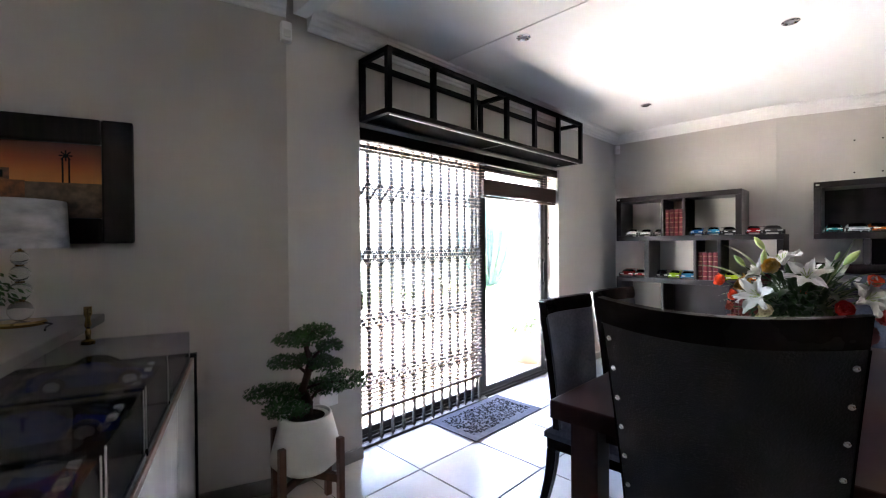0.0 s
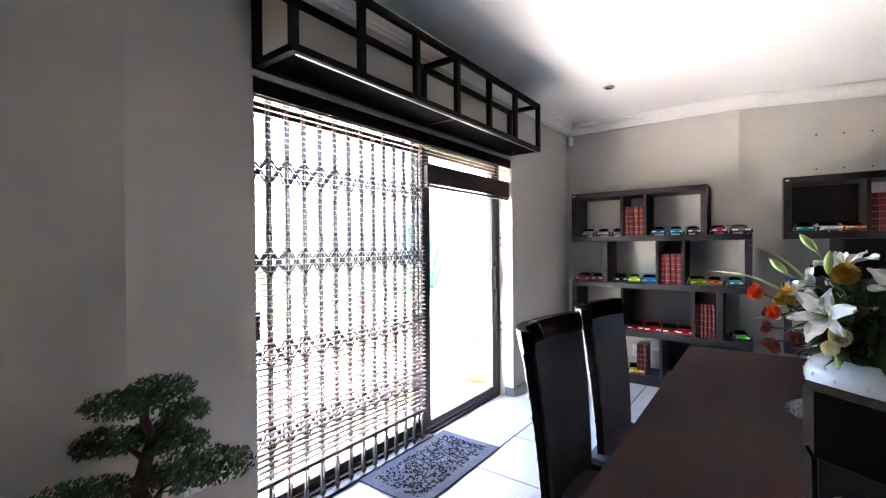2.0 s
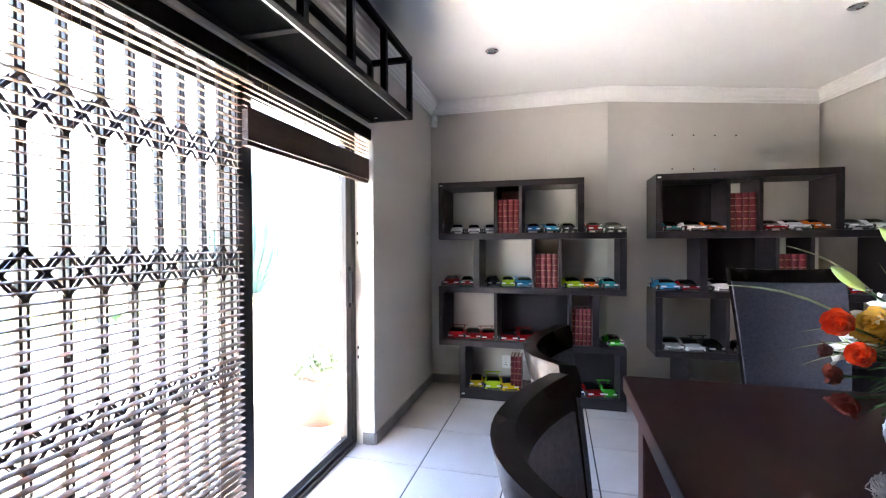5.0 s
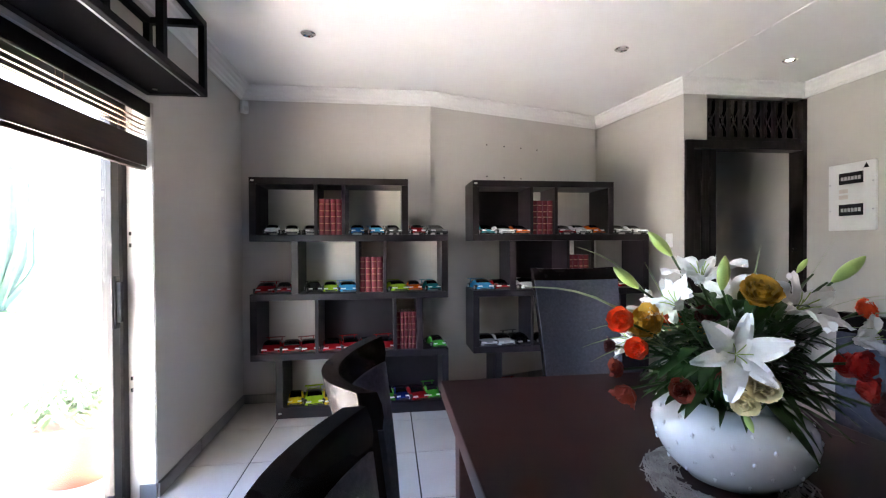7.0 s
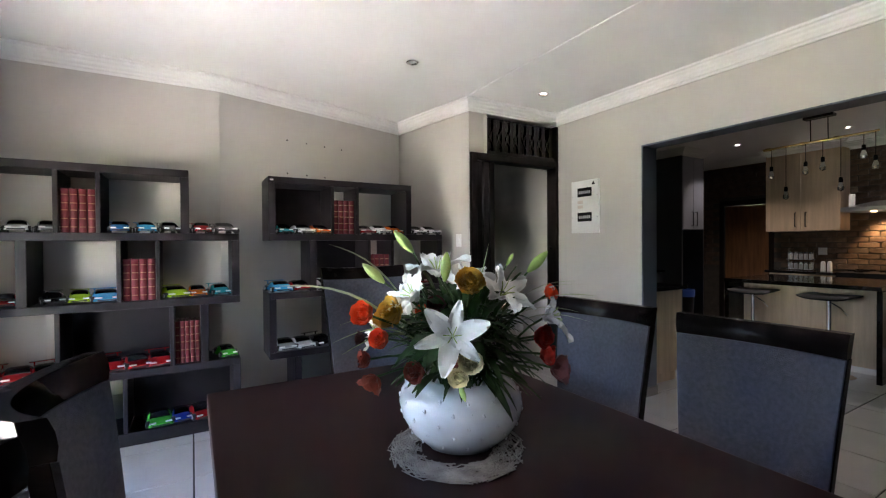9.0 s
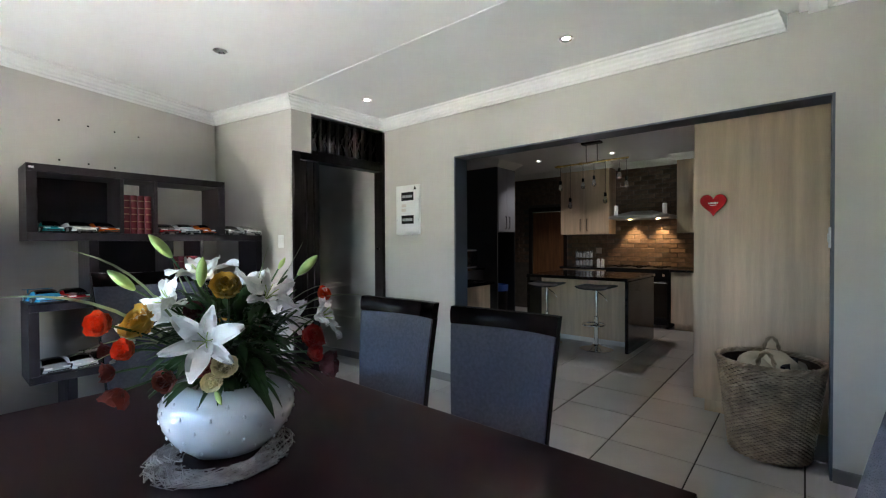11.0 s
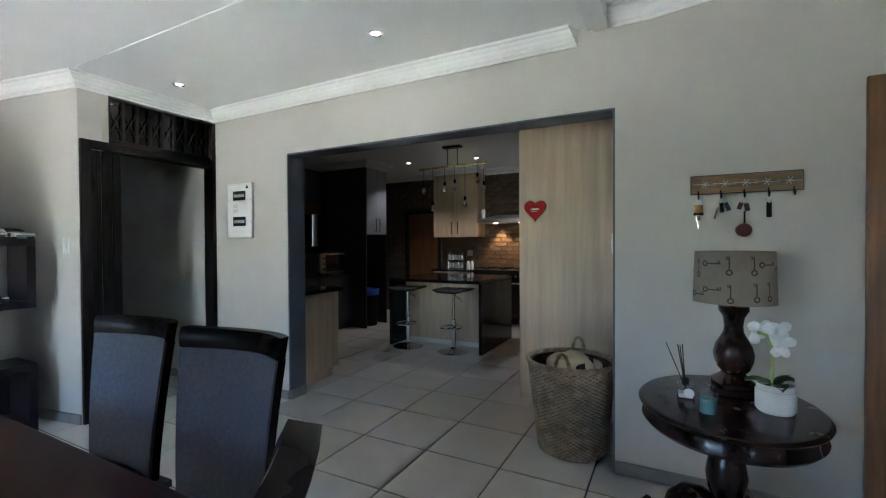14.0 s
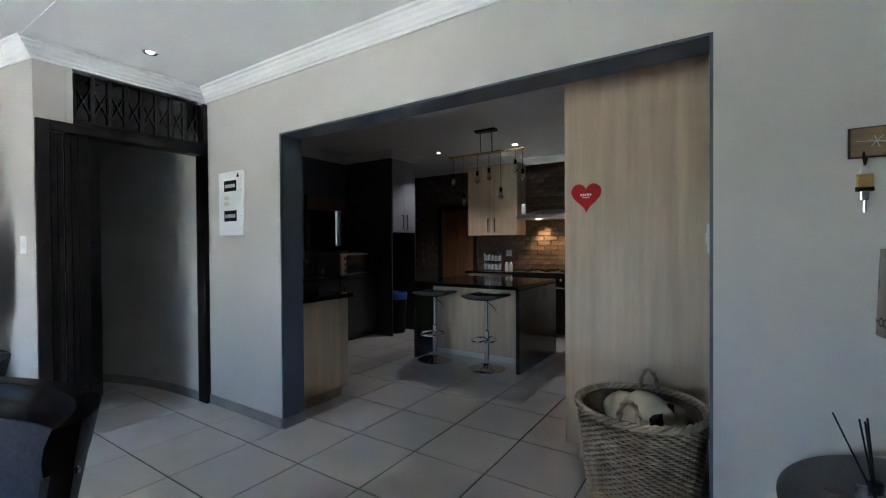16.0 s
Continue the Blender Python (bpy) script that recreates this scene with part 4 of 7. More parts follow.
for sx in (-0.15, 0.15):
    for z in (0.10, -0.10):
        bm = bmesh.new()
        bm_tube(bm, [(sx, 0.02, z), (sx, 0.026, z)], 0.006, 8)
        part("screw", bm, M["steel"], db)


def wall_switch(m, label):
    s = thing("light_switch", m, label, "light switch", "light switches")
    pbox("plate", s, M["white"], -0.036, 0.036, 0.0005, 0.010, -0.058, 0.058, 0.004)
    pbox("rocker", s, M["white"], -0.012, 0.012, 0.0101, 0.015, -0.022, 0.022, 0.002)


wall_switch(pose(4.90, -1.045, 1.33, 0, 0, 10), "white two-lever light switch on the return wall")
wall_switch(pose(1.1672, KY - 0.06, 1.33, 0, 0, -90), "white light switch inside the kitchen opening")
sock = thing("socket", pose(1.38, GY, 0.42, 0, 0, 180), "white double plug socket on the wall behind the bonsai", "socket")
pbox("plate", sock, M["white"], -0.06, 0.06, 0.0005, 0.010, -0.04, 0.04, 0.004)
sock2 = thing("socket", pose(SX, 1.60, 0.30, 0, 0, 90), "white plug socket on the wall behind the bookcase", "socket")
pbox("plate", sock2, M["white"], -0.05, 0.05, 0.0005, 0.010, -0.05, 0.05, 0.004)
for m in (pose(SX - 0.04, GY - 0.04, 2.43, 0, 0, 135), pose(1.13, GY - 0.04, 2.43, 0, 0, 170)):
    s = thing("alarm_sensor", m, "small white alarm sensor in the corner under the cornice", "alarm sensor", "alarm sensors")
    bm = bmesh.new()
    bm_box(bm, -0.028, 0.028, -0.02, 0.025, -0.05, 0.05, 0.010)
    part("case", bm, M["white"], s)
    pbox("lens", s, M["matte_white"], -0.018, 0.018, 0.0251, 0.031, -0.035, 0.005, 0.004)
for i in range(7):
    f = 0.30 + 0.10 * (i % 4)
    z = 2.22 if i < 4 else 1.93
    x, y = SX + (CX - SX) * f, 0.92 + (CY - 0.92) * f
    bm = bmesh.new()
    bm_lathe(bm, [(0.007, 0.0), (0.006, 0.003), (0.0, 0.004)], 8)
    solid("wall_plug", bm, M["black"], "dark screw plug remaining in the greige wall", "wall plug", m=pose(x - 0.001, y, z, 0, -90, 17), group="old wall plugs")


def downlight(x, y, z, lit):
    d = thing("downlight", pose(x, y, z), "lit recessed ceiling downlight" if lit else "unlit recessed ceiling downlight with chrome ring", "downlight", "ceiling downlights")
    bm = bmesh.new()
    bm_lathe(bm, [(0.024, -0.001), (0.045, -0.001), (0.045, -0.006), (0.038, -0.010), (0.024, -0.004)], 24)
    bmesh.ops.delete(bm, geom=[f for f in bm.faces if len(f.verts) > 4], context='FACES_ONLY')
    part("ring", bm, M["chrome"], d, "", True)
    bm = bmesh.new()
    bm_lathe(bm, [(0.0, -0.0035), (0.0235, -0.0035), (0.0235, -0.001), (0.0, -0.001)], 20)
    part("lens", bm, M["lit"] if lit else M["unlit"], d)


for x, y, lit in ((4.29, 1.76, 0), (4.27, -0.26, 0), (4.30, -1.54, 1), (2.44, -1.60, 1), (2.37, 1.80, 0), (3.33, 0.60, 0)):
    downlight(x, y, H, lit)
for x, y in ((4.63, -5.45), (3.50, -5.60)):
    downlight(x, y, 2.65, 1)

# wooden door beside the console
wd = thing("door_3", pose(0.03, KY, 0), "closed reddish-brown wooden door in a brown frame", "door", kind="structure")
pbox("frame_post", wd, M["kraft"], -0.035, 0.05, 0.002, 0.030, 0.0, 2.085, 0.004)
pbox("frame_post", wd, M["kraft"], -0.94, -0.86, 0.002, 0.030, 0.0, 2.085, 0.004)
pbox("lintel", wd, M["kraft"], -0.86, -0.035, 0.002, 0.030, 2.01, 2.085, 0.004)
pbox("leaf", wd, M["kraft"], -0.858, -0.038, 0.002, 0.020, 0.005, 2.008, 0.003)
pbox("hinge", wd, M["brass"], -0.045, -0.033, 0.020, 0.031, 1.0, 1.09, 0.002)

# ---------------------------------------------------------------- vase of flowers
def vase():
    v = thing("vase", pose(2.502, 0.472, 0.755), "squat glossy white ceramic vase with raised dots", "vase")
    bm = bmesh.new()
    prof = [(0.0, 0.0), (0.085, 0.0), (0.105, 0.006), (0.140, 0.045), (0.160, 0.085), (0.167, 0.120), (0.162, 0.150), (0.145, 0.176), (0.118, 0.192), (0.105, 0.194), (0.100, 0.188),
            (0.118, 0.170), (0.138, 0.130), (0.130, 0.080), (0.0, 0.04)]
    lean = Vector((0.53, 0.85, 0)) * 0.22

    def lop(bm):
        for q in bm.verts:
            q.co.x *= 1.02
            q.co.y *= 1.02
            q.co.z *= 0.93 * (1 + q.co.dot(lean))
    bm_lathe(bm, prof, 48)
    lop(bm)
    part("bowl", bm, M["ceramic"], v, "", True)

    def radius(z):
        for (r0, z0), (r1, z1) in zip(prof[1:9], prof[2:10]):
            if z0 <= z <= z1:
                return r0 + (r1 - r0) * (z - z0) / (z1 - z0)
        return 0.1
    bm = bmesh.new()
    for k, z in enumerate((0.040, 0.072, 0.104, 0.136, 0.164)):
        for i in range(14):
            a = 2 * math.pi * (i + 0.5 * (k % 2)) / 14
            r = radius(z)
            s = bmesh.ops.create_icosphere(bm, subdivisions=1, radius=0.0055)
            for q in s["verts"]:
                q.co = Vector((q.co.x * 0.8, q.co.y * 0.8, q.co.z * 1.4)) + Vector((r * math.cos(a), r * math.sin(a), z))
    lop(bm)
    o = part("raised_dots", bm, M["ceramic"], v, "", True)
    o["kind"] = "stuff"
    p = bmesh.new()
    rnd = random.Random(3)
    for i in range(440):
        a0 = rnd.uniform(0, 6.283)
        r0 = 0.185 * math.sqrt(rnd.uniform(0.25, 1))
        a1 = a0 + rnd.uniform(0.35, 0.9) * rnd.choice((-1, 1))
        r1 = 0.185 * math.sqrt(rnd.uniform(0.25, 1))
        z = rnd.uniform(-0.0015, 0.004)
        q = [(r0 * math.cos(a0), r0 * math.sin(a0), z), ((r0 + r1) / 2 * math.cos((a0 + a1) / 2), (r0 + r1) / 2 * math.sin((a0 + a1) / 2), z + rnd.uniform(0, 0.003)), (r1 * math.cos(a1), r1 * math.sin(a1), z)]
        bm_tube(p, q, 0.0017, 4, cap=False)
    solid("placemat", p, M["rattan"], "round open-work vine placemat under the vase", "placemat", m=pose(2.470, 0.506, 0.7525))


vase()


def petal_ring(bm, n, length, width, open_angle, curl, at, frame_m, twist=0.0, ruffle=0.0, rows=6, rnd=None, base=0.12):
    for i in range(n):
        a = 2 * math.pi * i / n + twist
        oa = open_angle + (rnd.uniform(-0.12, 0.12) if rnd else 0)
        ln = length * (rnd.uniform(0.9, 1.08) if rnd else 1)

        def f(u, v, k=None, a=a, oa=oa, ln=ln):
            s = 2 * v - 1
            w = width * (base + (1 - base) * math.sin(math.pi * min(1.0, u * 0.92 + 0.06)) ** 0.8) * 0.5
            ang = oa + curl * u
            r = ln * u * math.sin(oa + curl * u * 0.5)
            z = ln * u * math.cos(oa + curl * u * 0.5)
            side = s * w
            cup = 0.25 * w * s * s + ruffle * math.sin(9 * u + 5 * s + a * 3) * abs(s)
            x = r + cup * math.cos(ang) * -1
            zz = z + cup * math.sin(ang)
            p = Vector((x * math.cos(a) - side * math.sin(a), x * math.sin(a) + side * math.cos(a), zz))
            return frame_m @ (p + Vector(at))
        bm_grid(bm, lambda u, v: f(u, v), rows, 4)


def aim(at, direction):
    return Matrix.Translation(at) @ Vector(direction).to_track_quat('Z', 'Y').to_matrix().to_4x4()


def bouquet():
    b = thing("bouquet", pose(2.502, 0.472, 0.755), "artificial bouquet of white lilies, orange ranunculus, red and gold blooms", "flowers")
    rnd = random.Random(11)
    toward = Vector((-0.85, 0.53, 0)).normalized()
    side = Vector((toward.y, -toward.x, 0))      # to the left when seen from the walk side

    def place(r, up, fwd):
        return side * -r * 0.93 + toward * fwd + Vector((0, 0, up))

    def stem(p, rad=0.003, m=M["leaf"]):
        bm = bmesh.new()
        q = Vector((rnd.uniform(-0.04, 0.04), rnd.uniform(-0.04, 0.04), 0.13))
        mid = (q + p) / 2 + Vector((rnd.uniform(-0.02, 0.02), rnd.uniform(-0.02, 0.02), 0.05))
        bm_tube(bm, [q, (q + mid) / 2 + Vector((0, 0, 0.012)), mid, (mid + p) / 2 + Vector((0, 0, 0.006)), p], rad, 6)
        return part("stem", bm, m, b)

    def lily(p, d, size, stamens=True):
        stem(p)
        bm = bmesh.new()
        m = aim(p, d)
        petal_ring(bm, 3, size, size * 0.46, 0.55, 1.0, (0, 0, 0), m, 0.3, 0.008, 10, rnd)
        petal_ring(bm, 3, size * 0.96, size * 0.34, 0.62, 1.05, (0, 0, 0.002), m, 0.3 + math.pi / 3, 0.008, 10, rnd)
        o = part("lily_bloom", bm, M["petal"], b, "white lily bloom with wide petals", True)
        if stamens:
            bm = bmesh.new()
            for i in range(6):
                a = i * math.pi / 3
                q = [m @ Vector((0.002 * math.cos(a), 0.002 * math.sin(a), 0.01)), m @ Vector((0.012 * math.cos(a), 0.012 * math.sin(a), size * 0.40)), m @ Vector((0.020 * math.cos(a), 0.020 * math.sin(a), size * 0.52))]
                bm_tube(bm, q, 0.0011, 5)
            part("stamens", bm, M["bud"], o)

    def layered(p, d, size, m_, nm, layers=5, label=""):
        stem(p)
        bm = bmesh.new()
        mm = aim(p, d)
        size *= 0.9
        for k in range(layers):
            f = k / (layers - 1)
            petal_ring(bm, 4 + k, size * (0.55 + 0.45 * f), size * (0.75 + 0.35 * f), 0.05 + 0.85 * f, -0.9 + 0.5 * f, (0, 0, -0.1 * size * f), mm, k * 0.8, size * 0.06, 5, rnd, base=0.35)
        part(nm, bm, m_, b, label, True)

    def bud(p, d, size):
        stem(p, 0.0026)
        bm = bmesh.new()
        n = 18

        def f(u, v):
            r = size * 0.17 * math.sin(math.pi * min(1, u * 0.94 + 0.04)) ** 0.75 * (1 + 0.07 * math.cos(3 * 2 * math.pi * v))
            return aim(p, d) @ Vector((r * math.cos(2 * math.pi * v), r * math.sin(2 * math.pi * v), size * u))
        bm_grid(bm, f, 10, n)
        part("lily_bud", bm, M["bud"], b, "closed green lily bud", True)

    T, S, U = toward, side, Vector((0, 0, 1))
    # r: to the right as the walker first faces it; up; towards the walker
    lily(place(-0.021, 0.326, 0.190), T * 0.95 + U * 0.25, 0.102)
    lily(place(-0.115, 0.400, 0.095), T * 0.4 + U * 0.55 + S * 0.6, 0.092)
    lily(place(-0.065, 0.455, 0.02), T * 0.3 + U * 0.9 + S * 0.1, 0.096)
    lily(place(0.105, 0.405, 0.10), T * 0.6 + U * 0.6 - S * 0.4, 0.094)
    lily(place(0.245, 0.335, 0.00), T * 0.25 + U * 0.3 - S * 0.9, 0.094)
    lily(place(-0.225, 0.310, 0.05), T * 0.5 + U * 0.1 + S * 0.8, 0.062)
    lily(place(0.02, 0.40, -0.13), -T * 0.8 + U * 0.5, 0.095)
    lily(place(-0.16, 0.33, -0.11), -T * 0.6 + U * 0.3 + S * 0.6, 0.095)
    lily(place(0.15, 0.31, -0.13), -T * 0.7 + U * 0.3 - S * 0.6, 0.095)
    layered(place(0.025, 0.440, 0.175), T * 0.7 + U * 0.6, 0.058, M["gold"], "gold_bloom", 7, "ochre gold peony bloom")
    layered(place(-0.178, 0.355, 0.10), T * 0.6 + U * 0.5 + S * 0.5, 0.068, M["gold"], "gold_bloom", 5, "ochre gold peony bloom")
    layered(place(-0.240, 0.376, 0.175), T * 0.8 + U * 0.2 + S * 0.4, 0.048, M["orange"], "orange_bloom", 7, "orange ranunculus bloom")
    layered(place(-0.206, 0.308, 0.135), T * 0.8 + U * 0.2 + S * 0.4, 0.043, M["orange"], "orange_bloom", 7, "orange ranunculus bloom")
    layered(place(0.262, 0.398, -0.02), U * 0.4 - S * 0.6 + T * 0.3, 0.040, M["orange"], "orange_bloom", 6, "orange ranunculus bloom")
    layered(place(0.218, 0.300, 0.06), T * 0.7 - S * 0.6, 0.050, M["red"], "red_bloom", 6, "red carnation bloom")
    layered(place(0.228, 0.255, 0.07), T * 0.5 - S * 0.8, 0.044, M["red"], "red_bloom", 6, "red carnation bloom")
    layered(place(0.022, 0.270, 0.195), T * 0.9 + U * 0.15, 0.050, M["cream"], "cream_bloom", 4, "cream narcissus bloom")
    layered(place(0.000, 0.236, 0.195), T * 0.8 + S * 0.3, 0.042, M["cream"], "cream_bloom", 4, "cream narcissus bloom")
    layered(place(-0.115, 0.238, 0.155), T * 0.8 + S * 0.3, 0.048, M["rust"], "rust_bloom", 4, "rust red bloom")
    layered(place(-0.031, 0.258, 0.165), T * 0.8 + U * 0.3, 0.044, M["rust"], "rust_bloom", 4, "rust red bloom")
    layered(place(-0.252, 0.250, 0.11), T * 0.4 + S * 0.8 + U * 0.1, 0.040, M["rust"], "rust_bloom", 3, "rust red bloom")
    layered(place(-0.235, 0.205, 0.11), T * 0.3 + S * 0.5 - U * 0.8, 0.054, M["rust"], "rust_bloom", 3, "drooping rust red bloom")
    layered(place(-0.272, 0.297, 0.08), S * 0.8 + U * 0.1 + T * 0.3, 0.032, M["burgundy"], "burgundy_bloom", 4, "burgundy bud")
    layered(place(-0.066, 0.378, 0.11), T * 0.5 + U * 0.6, 0.040, M["burgundy"], "burgundy_bloom", 4, "burgundy bloom")
    layered(place(0.262, 0.212, 0.05), -S * 0.9 + T * 0.25, 0.066, M["burgundy"], "burgundy_bloom", 3, "burgundy protea bloom")
    layered(place(-0.12, 0.32, -0.15), -T * 0.8 + U * 0.2, 0.050, M["orange"], "orange_bloom", 6, "orange ranunculus bloom")
    layered(place(0.06, 0.27, -0.16), -T * 0.9, 0.046, M["red"], "red_bloom", 5, "red carnation bloom")
    layered(place(-0.03, 0.30, -0.09), -T * 0.6 + U * 0.5, 0.048, M["gold"], "gold_bloom", 5, "ochre gold peony bloom")
    layered(place(0.24, 0.26, -0.08), -S * 0.9 + U * 0.2, 0.050, M["red"], "red_bloom", 5, "red carnation bloom")
    bud(place(-0.134, 0.520, 0.05), U * 0.72 + S * 0.62, 0.078)
    bud(place(-0.212, 0.442, 0.08), U * 0.62 + S * 0.70, 0.076)
    bud(place(-0.041, 0.452, 0.16), U * 1.0 - S * 0.08, 0.072)
    bud(place(0.195, 0.465, 0.03), U * 0.68 - S * 0.66, 0.078)
    bud(place(0.138, 0.482, 0.00), U * 0.85 - S * 0.5, 0.038)
    bud(place(-0.004, 0.212, 0.19), T * 0.2 - U * 0.8 - S * 0.3, 0.040)
    # leaves
    for i in range(540):
        a, e = rnd.uniform(0, 6.283), rnd.uniform(-0.20, 1.25)
        r0 = rnd.uniform(0.03, 0.13)
        l = rnd.uniform(0.05, 0.125)
        w = rnd.uniform(0.006, 0.017)
        d = Vector((math.cos(a) * math.cos(e), math.sin(a) * math.cos(e), math.sin(e)))
        p0 = Vector((math.cos(a) * r0, math.sin(a) * r0, 0.18 + 0.15 * rnd.random() + 0.08 * math.sin(e)))
        sd = d.cross(U).normalized()
        nn = sd.cross(d).normalized()
        droop = rnd.uniform(0.02, 0.07)

        def f(u, v):
            s = 2 * v - 1
            return p0 + d * l * u + sd * s * w * math.sin(math.pi * min(1, u * 0.96 + 0.03)) ** 0.7 + nn * (0.3 * w * abs(s)) - U * droop * u * u
        bm = bmesh.new()
        bm_grid(bm, f, 5, 2)
        part("leaf", bm, M["leaf"], b, "", True)
    # grass blades
    blades = ((-0.517, 0.437, 0.10), (-0.38, 0.545, 0.05), (0.217, 0.569, 0.0), (0.41, 0.396, 0.0), (0.347, 0.358, 0.05),
              (0.121, 0.515, -0.05), (-0.36, 0.287, 0.10), (-0.335, 0.335, 0.10), (0.272, 0.157, 0.10), (0.244, 0.149, 0.10),
              (-0.2, 0.5, -0.2), (0.1, 0.55, -0.15), (0.40, 0.42, -0.10), (-0.33, 0.26, 0.12), (0.38, 0.33, 0.04), (0.36, 0.44, 0.02))
    for i, (r, up, fwd) in enumerate(blades):
        tip = place(r, up, fwd)
        p0 = Vector((rnd.uniform(-0.03, 0.03), rnd.uniform(-0.03, 0.03), 0.16))
        bend = U * (0.09 if abs(r) > 0.25 else 0.0)
        w = 0.005 if i > 3 else 0.012
        d = (tip - p0).normalized()
        sd = d.cross(U).normalized()
        bm = bmesh.new()

        def g(u, v):
            return p0 + (tip - p0) * u + bend * math.sin(math.pi * u) + (sd + U * 0.4) * (2 * v - 1) * w * (1 - u) ** 0.6
        bm_grid(bm, g, 10, 1)
        part("grass_blade", bm, M["blade"], b, "", True)


bouquet()


# ---------------------------------------------------------------- console corner
CZ = 0.665
ct = thing("pedestal_table", pose(0.665, -1.625, 0), "dark mahogany oval pedestal table on scrolled feet", "side table")
bm = bmesh.new()
bm_lathe(bm, [(0.0, CZ - 0.028), (0.34, CZ - 0.028), (0.358, CZ - 0.018), (0.362, CZ - 0.010), (0.352, CZ - 0.002), (0.340, CZ), (0.0, CZ)], 64, sx=0.93, sy=1.12)
part("tabletop", bm, M["mahogany"], ct, "", True)
bm = bmesh.new()
bm_lathe(bm, [(0.30, CZ - 0.095), (0.335, CZ - 0.090), (0.348, CZ - 0.075), (0.338, CZ - 0.050), (0.335, CZ - 0.029), (0.0, CZ - 0.029)], 64, sx=0.93, sy=1.12)
part("apron", bm, M["mahogany"], ct, "", True)
bm = bmesh.new()
bm_lathe(bm, [(0.0, 0.13), (0.05, 0.13), (0.062, 0.16), (0.058, 0.20), (0.040, 0.225), (0.048, 0.25), (0.070, 0.30), (0.078, 0.36), (0.068, 0.42), (0.045, 0.46), (0.038, 0.49), (0.055, 0.505), (0.055, 0.53), (0.042, 0.55), (0.075, 0.57), (0.0, 0.57)], 32)
part("pedestal", bm, M["mahogany"], ct, "", True)
for k in range(4):
    a = radians(45 + 90 * k + 20)
    bm = bmesh.new()
    pth = [(0.03, 0.20), (0.10, 0.215), (0.16, 0.205), (0.205, 0.165), (0.225, 0.115), (0.25, 0.07), (0.29, 0.045), (0.33, 0.05), (0.345, 0.08), (0.33, 0.10)]
    bm_tube(bm, [(r * math.cos(a), r * math.sin(a), z) for r, z in pth], [0.045, 0.05, 0.048, 0.042, 0.038, 0.034, 0.036, 0.036, 0.030, 0.02], 12)
    bm_lathe(bm, [(0.03, 0.0), (0.03, 0.012), (0.012, 0.02)], 12, at=(0.30 * math.cos(a), 0.30 * math.sin(a), 0))
    part("scroll_foot", bm, M["mahogany"], ct, "", True)

lamp = thing("table_lamp", pose(0.626, -1.765, CZ), "table lamp with turned dark wood base and key-printed linen shade", "lamp")
bm = bmesh.new()
bm_box(bm, -0.085, 0.085, -0.085, 0.085, 0.0, 0.035, 0.008)
part("plinth", bm, M["mahogany"], lamp)
bm = bmesh.new()


def sq(prof, bm):
    rings = []
    for r, z, rnd_ in prof:
        ring = []
        for i in range(24):
            a = 2 * math.pi * i / 24
            k = 1 / max(abs(math.cos(a)), abs(math.sin(a)))
            rr = 0.84 * r * (rnd_ + (1 - rnd_) * min(k, 1.28))
            ring.append(bm.verts.new((rr * math.cos(a + 0.3), rr * math.sin(a + 0.3), z)))
        rings.append(ring)
    for a, b in zip(rings, rings[1:]):
        for i in range(24):
            j = (i + 1) % 24
            bm.faces.new((a[i], a[j], b[j], b[i]))
    bm.faces.new(rings[0][::-1])
    bm.faces.new(rings[-1])


sq([(0.092, 0.035, 0.0), (0.092, 0.052, 0.0), (0.066, 0.075, 0.3), (0.050, 0.092, 0.5), (0.070, 0.112, 0.6), (0.086, 0.145, 0.7), (0.090, 0.178, 0.7), (0.080, 0.215, 0.7), (0.058, 0.248, 0.6),
    (0.044, 0.272, 0.6), (0.041, 0.300, 0.6), (0.046, 0.340, 0.5), (0.066, 0.368, 0.6), (0.066, 0.386, 0.6), (0.030, 0.392, 1)], bm)
part("turned_base", bm, M["mahogany"], lamp, "", True)
bm = bmesh.new()
bm_tube(bm, [(0, 0, 0.37), (0, 0, 0.50)], 0.010, 10)
part("lamp_holder", bm, M["brass"], lamp)
bm = bmesh.new()
bm_lathe(bm, [(0.158, 0.405), (0.150, 0.630), (0.147, 0.630), (0.155, 0.405)], 48)
bm.faces.ensure_lookup_table()
bmesh.ops.delete(bm, geom=[f for f in bm.faces if len(f.verts) > 4], context='FACES_ONLY')
shade = part("shade", bm, M["linen"], lamp, "beige linen drum shade printed with old keys", True)
rk = random.Random(4)
